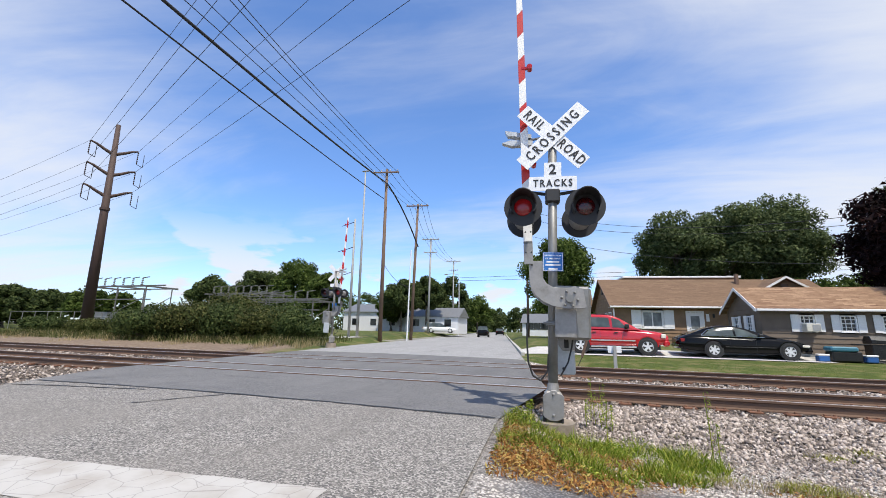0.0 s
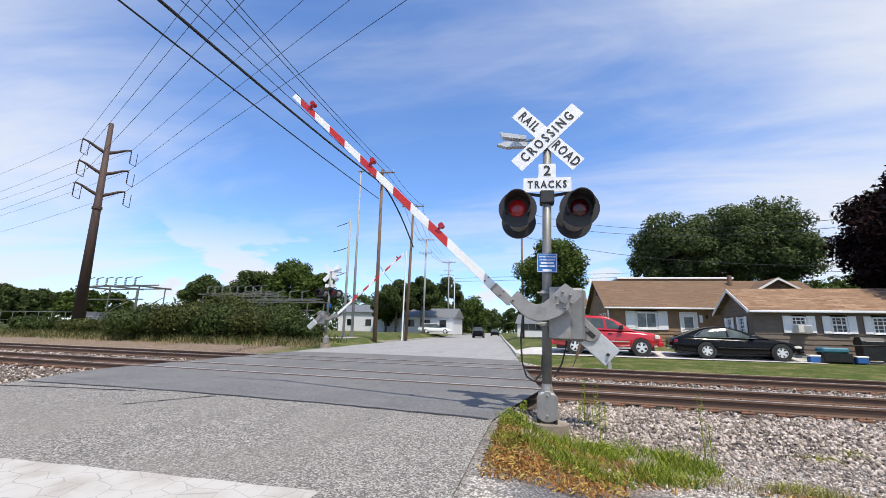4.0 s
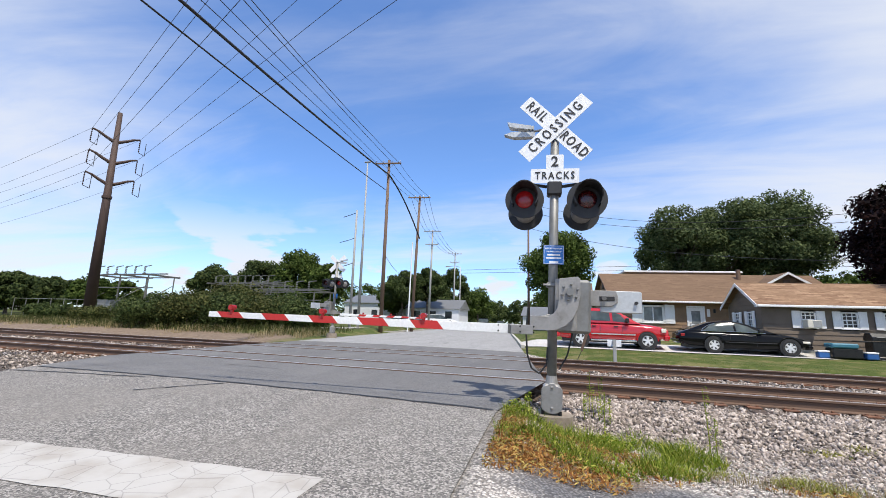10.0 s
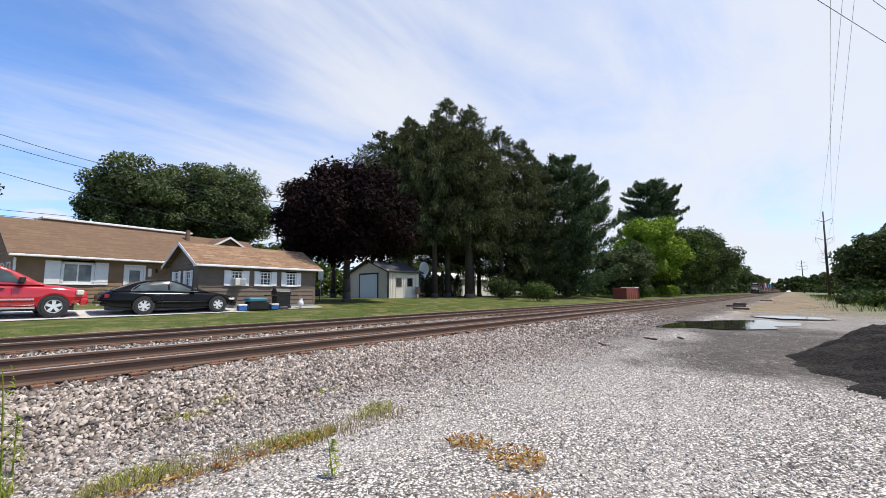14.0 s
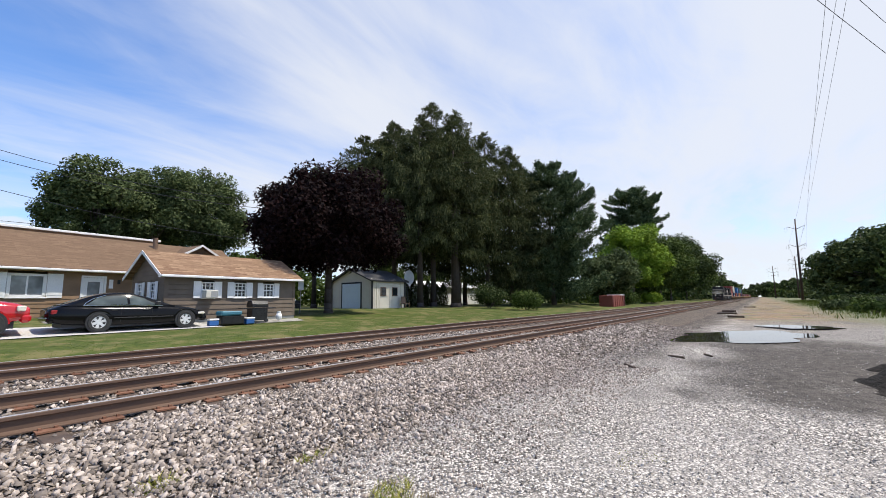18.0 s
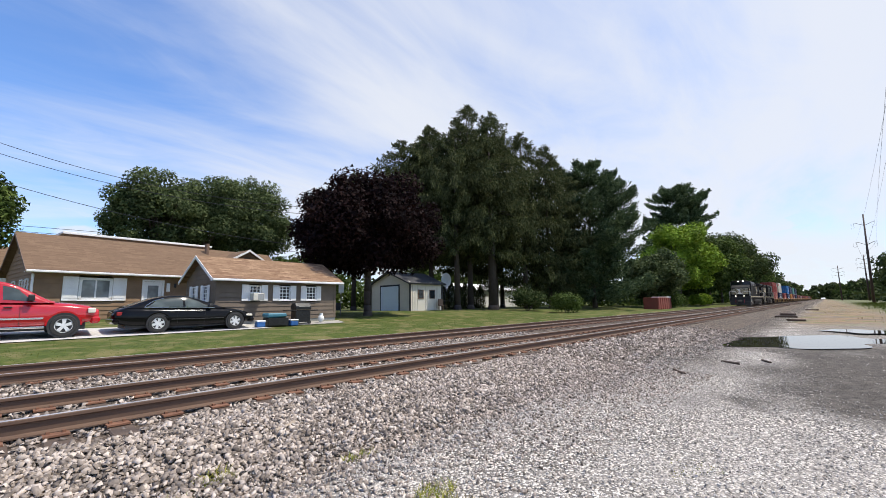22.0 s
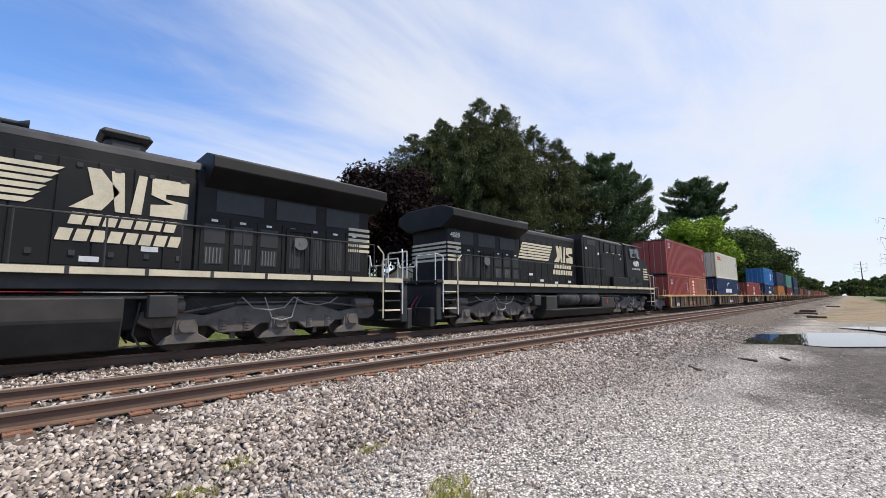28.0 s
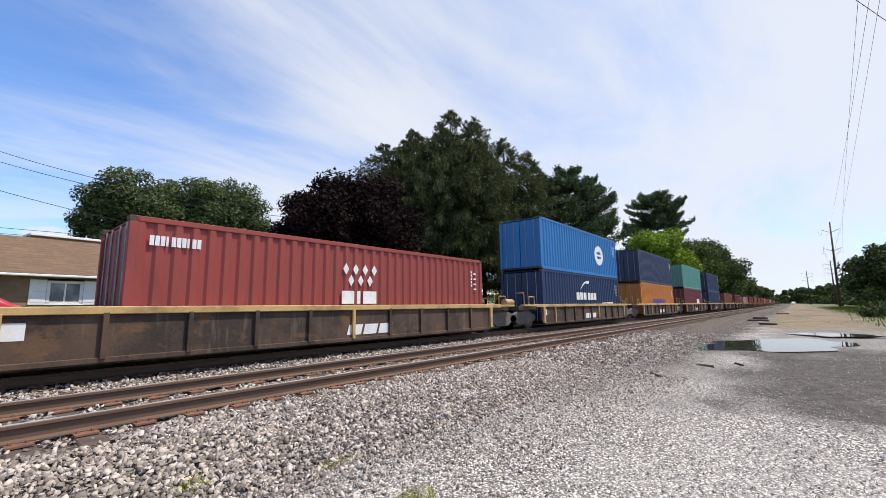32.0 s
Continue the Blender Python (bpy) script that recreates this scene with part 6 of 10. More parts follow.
for i in range(7):
    part("rib", bx((-2.9 + 0.95 * i, -0.96, 0.05), (-2.78 + 0.95 * i, -0.9, 1.5)), M_RUSTBOX, dump)
# ---- vehicles ----
def car_paint(name, col, coat=0.6):
    k = Mat(name, 0.28, 0.0, 0.5)
    fl = k.noise(220, 2)
    k.color(k.mix(k.calc("MULTIPLY", fl, 0.15), col, tuple(min(1, v * 1.5 + 0.01) for v in col)))
    k.rough(k.calc("ADD", 0.1, k.calc("MULTIPLY", k.mask(k.noise(3, 5), 0.4, 0.7), 0.1)))
    k.b.inputs["Coat Weight"].default_value = coat
    k.b.inputs["Specular IOR Level"].default_value = 0.5 * min(1.0, coat + 0.4)
    k.b.inputs["Coat Roughness"].default_value = 0.06
    return k.m


M_RED_PAINT = car_paint("red_car_paint", (0.42, 0.012, 0.018))
M_BLACK_PAINT = car_paint("black_car_paint", (0.004, 0.004, 0.0045), 0.0)
M_TYRE = worn("tyre_rubber", (0.02, 0.02, 0.02), 0.85, 0, (0.06, 0.055, 0.05), 0.4, 8, 60, 0.2)
M_RIM = worn("alloy_rim", (0.78, 0.78, 0.77), 0.35, 0.35, (0.3, 0.29, 0.28), 0.3, 12, 60, 0)
M_HEADLAMP = worn("headlamp_plastic", (0.75, 0.7, 0.6), 0.15, 0.1, (0.5, 0.45, 0.35), 0.3, 10, 30, 0)
M_TAIL = worn("tail_lamp_plastic", (0.25, 0.01, 0.01), 0.2, 0, (0.1, 0.01, 0.01), 0.3, 10, 30, 0)
M_CHROME = worn("chrome_trim", (0.7, 0.7, 0.7), 0.15, 1.0, (0.4, 0.4, 0.4), 0.2, 10, 30, 0)
M_CAR_GLASS = glass_mat("car_window_glass", (0.05, 0.062, 0.06))


def wheel(parent, x, y, r, side, spokes):
    w = new("wheel")
    w.parent = parent
    w.location = (x, y, r)
    t = bmesh.new()
    rings = []
    for yy, rr in ((-0.11, r * 0.66), (-0.11, r * 0.93), (-0.07, r), (0.07, r), (0.11, r * 0.93), (0.11, r * 0.66)):
        rings.append([t.verts.new((rr * math.cos(2 * math.pi * i / 24), yy, rr * math.sin(2 * math.pi * i / 24))) for i in range(24)])
    for a, b in zip(rings, rings[1:] + rings[:1]):
        for i in range(24):
            t.faces.new((a[i], a[(i + 1) % 24], b[(i + 1) % 24], b[i]))
    bmesh.ops.recalc_face_normals(t, faces=t.faces[:])
    part("tyre", t, M_TYRE, w)
    part("wheel_well", cyl((0, side * 0.03, 0), (0, -side * 0.09, 0), r * 0.68, seg=20), M_RIM if spokes == 6 else M_STEEL_DULL, w)
    rim = bmesh.new()
    o = side * 0.095
    for i in range(spokes):
        a = 2 * math.pi * i / spokes + 0.3
        c, s = math.cos(a), math.sin(a)
        px, pz = -s * r * 0.12, c * r * 0.12
        vs = []
        for yy in (o, o - side * 0.05):
            for q, wd in ((0.1, 0.9), (0.64, 1.35)):
                for k in (-1, 1):
                    vs.append(rim.verts.new((c * r * q + k * px * wd, yy, s * r * q + k * pz * wd)))
        for f in ((0, 1, 3, 2), (4, 6, 7, 5), (0, 2, 6, 4), (1, 5, 7, 3), (2, 3, 7, 6), (0, 4, 5, 1)):
            rim.faces.new([vs[j] for j in f])
    cyl((0, o + side * 0.005, 0), (0, o - side * 0.05, 0), r * 0.2, seg=14, bm=rim)
    ro, ri = r * 0.68, r * 0.6
    ring = [[rim.verts.new((q * math.cos(2 * math.pi * i / 24), o, q * math.sin(2 * math.pi * i / 24))) for i in range(24)] for q in (ri, ro)]
    for i in range(24):
        rim.faces.new((ring[0][i], ring[0][(i + 1) % 24], ring[1][(i + 1) % 24], ring[1][i]))
    bmesh.ops.recalc_face_normals(rim, faces=rim.faces[:])
    part("rim", rim, M_RIM, w, "silver alloy rim")
    return w


def eased(points, x):
    """Values between (x, value) stations with the corners rounded off."""
    xs, vs = zip(*points)
    w = (xs[-1] - xs[0]) * 0.02
    return sum(np.interp(x + k * w, xs, vs) for k in (-2, -1, 0, 1, 2)) / 5


SECTION = ((-0.84, 0.0), (-0.95, 0.08), (-0.99, 0.24), (-1.0, 0.45), (-0.985, 0.66), (-0.955, 0.8), (-0.9, 0.9), (-0.8, 0.965), (-0.55, 0.99), (-0.25, 1.0))
SECTION += tuple((-a, b) for a, b in reversed(SECTION))


def loft_body(profile, half, crown):
    """A car body from (x, z low, z high, half width) stations, rounded in section and along its length."""
    xs = [p[0] for p in profile]
    st = np.concatenate([np.linspace(xs[0], xs[0] + 0.25, 6)[:-1], np.linspace(xs[0] + 0.25, xs[-1] - 0.3, 34), np.linspace(xs[-1] - 0.3, xs[-1], 7)[1:]])
    lo, hi, wd = (eased([(p[0], p[i]) for p in profile], st) for i in (1, 2, 3))
    bm = bmesh.new()
    rings = []
    for x, a, b, w in zip(st, lo, hi, wd):
        rings.append([bm.verts.new((x, y * w, a + (b - a) * z + crown * max(0.0, 1 - (y / 0.9) ** 2) * (z > 0.9))) for y, z in SECTION])
    n = len(SECTION)
    for a, b in zip(rings, rings[1:]):
        for i in range(n):
            bm.faces.new((a[i], a[(i + 1) % n], b[(i + 1) % n], b[i]))
    bm.faces.new(rings[0])
    bm.faces.new(rings[-1][::-1])
    bmesh.ops.recalc_face_normals(bm, faces=bm.faces[:])
    return bm


class Greenhouse:
    """The upper cabin of a car as curved side and roof surfaces, from which body shell and panes are cut."""

    def __init__(self, car, top, belt, wide, narrow, paint):
        self.car, self.top, self.belt, self.wide, self.narrow = car, top, belt, wide, narrow
        xs = np.linspace(top[0][0], top[-1][0], 44)
        bm = bmesh.new()
        rows = []
        for x in xs:
            ring = [self.side(x, v, -1, 0.0) for v in (0.0, 0.3, 0.6, 0.85, 0.95)]
            ring += [self.roof(x, u, 0.0) for u in (-0.97, -0.8, -0.4, 0.0, 0.4, 0.8, 0.97)]
            ring += [self.side(x, v, 1, 0.0) for v in (0.95, 0.85, 0.6, 0.3, 0.0)]
            rows.append([bm.verts.new(p) for p in ring])
        for a, b in zip(rows, rows[1:]):
            for i in range(len(a) - 1):
                bm.faces.new((a[i], b[i], b[i + 1], a[i + 1]))
        bmesh.ops.recalc_face_normals(bm, faces=bm.faces[:])
        part("cabin", bm, paint, car, "", True)

    def ends(self, x):
        return float(eased(self.belt, x)), float(eased(self.top, x)), float(eased(self.wide, x)), float(eased(self.narrow, x))

    def side(self, x, v, k, lift):
        zb, zt, wb, wt = self.ends(x)
        bow = 0.03 * math.sin(math.pi * min(1.0, v))
        return (x, k * (wb + (wt - wb) * v + bow + lift), zb + (zt - 0.02 - zb) * v)

    def roof(self, x, u, lift):
        zb, zt, wb, wt = self.ends(x)
        return (x, u * wt, zt + 0.035 * (1 - u * u) + lift)

    def pane(self, name, at, nu, nv, label=""):
        bm = bmesh.new()
        g = [[bm.verts.new(at(i / nu, j / nv)) for i in range(nu + 1)] for j in range(nv + 1)]
        for j in range(nv):
            for i in range(nu):
                bm.faces.new((g[j][i], g[j][i + 1], g[j + 1][i + 1], g[j + 1][i]))
        bmesh.ops.recalc_face_normals(bm, faces=bm.faces[:])
        return part(name, bm, M_CAR_GLASS, self.car, label, True)

    def glaze(self, cuts, windscreen, rear):
        """Side panes (back and front at the belt, back and front above, v range), then the two screens."""
        for k in (-1, 1):
            for a, b, c, d, v0, v1 in cuts:
                def at(s, t):
                    lo, hi = a + (c - a) * t, b + (d - b) * t
                    return self.side(lo + (hi - lo) * s, v0 + (v1 - v0) * t, k, 0.008)

                self.pane("side_window", at, 10, 5, "dark side window")
        for name, (x0, x1) in (("windscreen", windscreen), ("rear_window", rear)):
            self.pane(name, lambda s, t: self.roof(x0 + (x1 - x0) * t, (2 * s - 1) * 0.9, 0.01), 8, 8)


def cabin(bottom, top, zb, zt, wb, wt):
    """The upper cabin: x stations at the belt and at the roof (rear to front), tapering in."""
    bm = bmesh.new()
    x0, x3 = bottom
    x1, x2 = top
    v = {}
    for k in (-1, 1):
        v[k] = [bm.verts.new((x0, k * wb, zb)), bm.verts.new((x3, k * wb, zb)), bm.verts.new((x2, k * wt, zt)), bm.verts.new((x1, k * wt, zt))]
    bm.faces.new(v[-1])
    bm.faces.new(v[1][::-1])
    for i in range(4):
        bm.faces.new((v[-1][i], v[1][i], v[1][(i + 1) % 4], v[-1][(i + 1) % 4]))
    bmesh.ops.recalc_face_normals(bm, faces=bm.faces[:])
    bmesh.ops.bevel(bm, geom=bm.edges[:], offset=0.05, segments=2, affect="EDGES")
    return bm


def panel(quad, n, t):
    """A thin pane on four points, pushed out along n."""
    bm = bmesh.new()
    n = Vector(n).normalized()
    a = [bm.verts.new(Vector(p) - n * 0.02) for p in quad]
    b = [bm.verts.new(Vector(p) + n * t) for p in quad]
    bm.faces.new(b)
    bm.faces.new(a[::-1])
    for i in range(4):
        bm.faces.new((a[i], a[(i + 1) % 4], b[(i + 1) % 4], b[i]))
    bmesh.ops.recalc_face_normals(bm, faces=bm.faces[:])
    return bm


def arches(car, xs, r, half, m):
    for x in xs:
        for k in (-1, 1):
            # black disc on the uncut body stands for the shaded wheel opening
            part("wheel_arch", cyl((x, k * (half - 0.12), r * 1.02), (x, k * (half + 0.004), r * 1.02), r * 1.17, seg=24), M_BLACK, car)
            lip = bmesh.new()
            ring = []
            for q, yy in ((1.17, half + 0.006), (1.3, half + 0.012), (1.3, half - 0.1)):
                ring.append([lip.verts.new((x + r * q * math.cos(math.pi * i / 16), k * yy, r * 1.02 + r * q * math.sin(math.pi * i / 16))) for i in range(17)])
            for a, b in zip(ring, ring[1:]):
                for i in range(16):
                    lip.faces.new((a[i], a[i + 1], b[i + 1], b[i]))
            bmesh.ops.recalc_face_normals(lip, faces=lip.faces[:])
            part("arch_flare", lip, m, car)


suv = thing("suv", (0.54, 14.4, float(height(2, 14.4)) + 0.03), "bright red four-door SUV parked on the driveway", "car")
SUV_BODY = ((-1.14, 0.5, 0.98, 0.8), (-1.08, 0.42, 1.16, 0.9), (-0.7, 0.36, 1.22, 0.94), (0.6, 0.34, 1.21, 0.95), (2.2, 0.34, 1.19, 0.95), (2.6, 0.36, 1.17, 0.94), (3.1, 0.4, 1.13, 0.93), (3.6, 0.44, 1.06, 0.89), (3.88, 0.5, 0.98, 0.82), (3.95, 0.54, 0.84, 0.76))
part("body", loft_body(SUV_BODY, 0.95, 0.02), M_RED_PAINT, suv, "", True)
gh = Greenhouse(suv, ((-1.1, 1.22), (-1.0, 1.5), (-0.86, 1.74), (-0.5, 1.84), (0.6, 1.87), (1.4, 1.85), (1.75, 1.74), (2.2, 1.48), (2.62, 1.2), (2.75, 1.17)), ((-1.1, 1.18), (2.75, 1.14)), ((-1.1, 0.86), (-0.8, 0.9), (2.2, 0.9), (2.75, 0.86)), ((-1.1, 0.78), (-0.6, 0.72), (1.4, 0.72), (2.75, 0.82)), M_RED_PAINT)
gh.glaze(((-0.8, 0.34, -0.68, 0.34, 0.16, 0.82), (0.5, 1.4, 0.5, 1.36, 0.16, 0.84), (1.52, 2.3, 1.48, 1.85, 0.16, 0.86)), (1.78, 2.58), (-1.06, -0.92))
for k in (-1, 1):
    part("window_pillar", tube([gh.side(0.42, 0.1, k, 0.006), gh.side(0.42, 0.86, k, 0.006)], 0.012, None, 4), M_RED_PAINT, suv)
arches(suv, (0.0, 3.02), 0.37, 0.95, M_RED_PAINT)
for x in (0.0, 3.02):
    for k in (-1, 1):
        wheel(suv, x, k * 0.875, 0.37, k, 5)
for k in (-1, 1):
    part("headlight", bx((3.62, k * 0.86 - 0.09, 0.78), (3.84, k * 0.86 + 0.05, 0.96), 0.03), M_HEADLAMP, suv)
    part("tail_light", bx((-1.13, k * 0.8 - 0.07, 0.95), (-0.95, k * 0.8 + 0.09, 1.2), 0.02), M_TAIL, suv)
    part("mirror", bx((2.08, k * 0.9, 1.22), (2.24, k * 1.12, 1.42), 0.03), M_BLACK, suv)
    part("side_strip", bx((0.5, k * 0.945, 0.6), (2.5, k * 0.965, 0.66), 0.005), M_CHROME, suv)
    part("sill_step", bx((0.45, k * 0.84, 0.3), (2.55, k * 0.97, 0.37), 0.02), M_CHROME, suv)
    part("roof_rail", cyl((-0.6, k * 0.62, 1.89), (1.3, k * 0.62, 1.89), 0.018, seg=6), M_BLACK, suv)
    for x in (0.55, 1.55):
        part("door_handle", bx((x, k * 0.94, 0.98), (x + 0.2, k * 0.975, 1.03), 0.01), M_BLACK, suv)
        part("door_seam", bx((x + 0.38, k * 0.93, 0.42), (x + 0.388, k * 0.955, 1.1)), M_BLACK, suv)
part("bumper", bx((3.7, -0.86, 0.4), (4.0, 0.86, 0.68), 0.08), M_RED_PAINT, suv)
part("bumper", bx((-1.22, -0.88, 0.42), (-0.95, 0.88, 0.68), 0.06), M_RED_PAINT, suv)
part("grille", bx((3.88, -0.5, 0.68), (3.96, 0.5, 0.86), 0.02), M_CHROME, suv)
part("underbody", bx((-0.9, -0.75, 0.22), (3.6, 0.75, 0.45)), M_BLACK, suv)

sedan = thing("sedan", (6.3, 14.4, float(height(7.5, 14.4)) + 0.02), "black four-door sedan parked beside the annex", "car")
SEDAN_BODY = ((-1.36, 0.48, 0.74, 0.66), (-1.3, 0.36, 0.9, 0.82), (-1.05, 0.3, 0.97, 0.89), (-0.5, 0.25, 0.975, 0.92), (0.0, 0.22, 0.96, 0.935), (1.4, 0.2, 0.935, 0.94), (2.3, 0.22, 0.92, 0.93), (2.9, 0.24, 0.86, 0.915), (3.4, 0.28, 0.75, 0.86), (3.66, 0.33, 0.65, 0.74), (3.76, 0.4, 0.55, 0.6))
part("body", loft_body(SEDAN_BODY, 0.93, 0.02), M_BLACK_PAINT, sedan, "", True)
gh = Greenhouse(sedan, ((-1.05, 0.94), (-0.75, 1.05), (-0.3, 1.24), (0.1, 1.36), (0.55, 1.41), (1.0, 1.4), (1.3, 1.32), (1.8, 1.14), (2.35, 0.94), (2.5, 0.9)), ((-1.05, 0.93), (2.5, 0.89)), ((-1.05, 0.76), (-0.4, 0.83), (1.6, 0.83), (2.5, 0.78)), ((-1.05, 0.72), (-0.3, 0.62), (0.5, 0.57), (1.2, 0.6), (2.5, 0.76)), M_BLACK_PAINT)
gh.glaze(((-0.42, 0.86, -0.05, 0.84, 0.12, 0.84), (0.94, 2.02, 0.92, 1.42, 0.12, 0.86)), (1.36, 2.3), (-0.9, -0.05))
for k in (-1, 1):
    part("chrome_trim", tube([gh.side(2.05, 0.07, k, 0.012), gh.side(0.9, 0.07, k, 0.012), gh.side(-0.45, 0.07, k, 0.012), gh.side(-0.4, 0.4, k, 0.014), gh.side(-0.18, 0.8, k, 0.014), gh.side(0.2, 0.92, k, 0.012)], 0.013, None, 5), M_CHROME, sedan)
arches(sedan, (0.0, 2.87), 0.33, 0.925, M_BLACK_PAINT)
for x in (0.0, 2.87):
    for k in (-1, 1):
        wheel(sedan, x, k * 0.85, 0.33, k, 6)
for k in (-1, 1):
    part("headlight", bx((3.36, k * 0.66 - 0.18, 0.52), (3.66, k * 0.66 + 0.12, 0.62), 0.03), M_HEADLAMP, sedan)
    part("tail_light", bx((-1.3, k * 0.62 - 0.2, 0.66), (-1.12, k * 0.62 + 0.22, 0.8), 0.02), M_TAIL, sedan)
    part("mirror", bx((1.75, k * 0.84, 0.95), (1.92, k * 1.04, 1.08), 0.03), M_BLACK, sedan)
    part("side_strip", bx((0.45, k * 0.925, 0.46), (2.4, k * 0.94, 0.49), 0.004), M_BLACK, sedan)
    for x in (0.35, 1.35):
        part("door_handle", bx((x, k * 0.92, 0.74), (x + 0.18, k * 0.945, 0.78), 0.01), M_BLACK, sedan)
        part("door_seam", bx((x + 0.3, k * 0.9, 0.32), (x + 0.306, k * 0.934, 0.84)), M_BLACK, sedan)
part("bumper", bx((3.5, -0.78, 0.26), (3.78, 0.78, 0.48), 0.08), M_BLACK_PAINT, sedan)
part("bumper", bx((-1.4, -0.8, 0.34), (-1.15, 0.8, 0.58), 0.08), M_BLACK_PAINT, sedan)
part("underbody", bx((-1.0, -0.7, 0.16), (3.3, 0.7, 0.35)), M_BLACK, sedan)


def far_car(at, m, label, rz, h=1.5):
    """A vehicle seen small and far along the road."""
    c = thing("car", at, label, "car", "far cars", rz=rz)
    s = h / 1.5
    part("body", loft_body([(x, lo, hi * s, w) for x, lo, hi, w in SEDAN_BODY], 0.93, 0.02), m, c, "", True)
    part("cabin", cabin((-1.1, 2.4), (-0.7, 1.4), 0.84 * s, h, 0.86, 0.68), M_CAR_GLASS, c)
    part("roof", bx((-0.75, -0.66, h - 0.04), (1.4, 0.66, h + 0.03), 0.03), m, c)
    for x in (0.0, 2.87):
        for k in (-1, 1):
            wheel(c, x, k * 0.82, 0.35, k, 5)
    for k in (-1, 1):
        part("tail_light", bx((-1.34, k * 0.6 - 0.15, 0.7), (-1.15, k * 0.6 + 0.15, 0.85)), M_TAIL, c)
    return c


M_WHITE_PAINT = car_paint("white_car_paint", (0.7, 0.7, 0.7))
def on_road(x, y):
    return (x, y, top_road(x, y))


far_car(on_road(-13.6, 58.0), M_BLACK_PAINT, "dark SUV driving away down the road", 99, 1.75)
far_car(on_road(-17.6, 78.0), M_BLACK_PAINT, "dark pickup far down the road", 99, 1.75)
far_car(on_road(-15.2, 84.0), M_BLACK_PAINT, "dark car far down the road", 99, 1.5)
far_car(zg(-24.5, 57.0), M_WHITE_PAINT, "white car parked beside the far building", 12)
far_car(zg(-20.5, 52.5), M_WHITE_PAINT, "white car parked on the verge beyond the poles", 12)
# ---- trees and growth ----
M_BARK = worn("grey_bark", (0.13, 0.11, 0.09), 0.95, 0, (0.06, 0.05, 0.045), 0.6, 2.5, 25, 0.9)
M_BARK_DARK = worn("dark_bark", (0.07, 0.055, 0.045), 0.95, 0, (0.03, 0.025, 0.02), 0.6, 2.5, 25, 0.9)
M_LEAF_GREEN = leafy("green_leaves", (0.03, 0.052, 0.012), (0.065, 0.1, 0.023), (0.125, 0.165, 0.045))
M_LEAF_DULL = leafy("dull_green_leaves", (0.026, 0.042, 0.015), (0.054, 0.078, 0.027), (0.11, 0.135, 0.05))
M_LEAF_GREY = leafy("grey_green_leaves", (0.036, 0.055, 0.021), (0.076, 0.104, 0.042), (0.16, 0.19, 0.085))
M_LEAF_BANK = leafy("bank_leaves", (0.03, 0.042, 0.013), (0.066, 0.078, 0.026), (0.14, 0.14, 0.055))
M_LEAF_BRIGHT = leafy("yellow_green_leaves", (0.09, 0.15, 0.015), (0.19, 0.3, 0.03), (0.33, 0.43, 0.06))
M_LEAF_MAROON = leafy("maroon_leaves", (0.006, 0.0035, 0.004), (0.012, 0.006, 0.0064), (0.028, 0.0125, 0.0115))
M_NEEDLE = leafy("spruce_needles", (0.026, 0.036, 0.014), (0.066, 0.08, 0.034), (0.145, 0.155, 0.07))
M_NEEDLE_BLUE = leafy("pine_needles", (0.028, 0.05, 0.024), (0.065, 0.1, 0.05), (0.145, 0.19, 0.1))
M_DRY = leafy("dry_grass", (0.2, 0.15, 0.075), (0.34, 0.27, 0.15), (0.48, 0.4, 0.25))
M_WEED = leafy("weed_green", (0.07, 0.13, 0.012), (0.2, 0.28, 0.03), (0.44, 0.42, 0.09))
M_SCORCH = leafy("scorched_leaves", (0.2, 0.075, 0.025), (0.4, 0.19, 0.06), (0.52, 0.42, 0.14))
M_YELLOW_GRASS = leafy("yellow_grass", (0.14, 0.19, 0.022), (0.3, 0.32, 0.05), (0.5, 0.43, 0.13))
M_LAWN_BLADE = leafy("lawn_blades", (0.062, 0.095, 0.014), (0.1, 0.137, 0.024), (0.17, 0.178, 0.05))


def leaf_quads(c, n_dir, size, aspect):
    """Leaves as four-cornered blades at centres c, lying across directions n_dir."""
    n = len(c)
    r = rng.normal(size=(n, 3))
    u = np.cross(n_dir, r)
    u /= np.linalg.norm(u, axis=1)[:, None] + 1e-9
    v = np.cross(n_dir, u)
    v /= np.linalg.norm(v, axis=1)[:, None] + 1e-9
    s = size[:, None]
    u, v = u * s * aspect, v * s
    bend = n_dir / (np.linalg.norm(n_dir, axis=1)[:, None] + 1e-9) * s * 0.25
    co = np.stack([c - v, c + u * 0.55 + bend, c + v, c - u * 0.55 + bend], 1)
    return co.reshape(-1, 3), np.arange(4 * n).reshape(n, 4)


def leaf_tris(c, n_dir, size, aspect):
    """Leaves as three-cornered blades, for crowns of many leaves."""
    u = np.cross(n_dir, rng.normal(size=(len(c), 3)))
    u /= np.linalg.norm(u, axis=1)[:, None] + 1e-9
    v = np.cross(n_dir, u)
    v /= np.linalg.norm(v, axis=1)[:, None] + 1e-9
    u, v = u * size[:, None] * aspect, v * size[:, None]
    return np.stack([c - v, c + v * 0.7 + u * 0.8, c + v * 0.7 - u * 0.8], 1).reshape(-1, 3), np.arange(3 * len(c)).reshape(-1, 3)


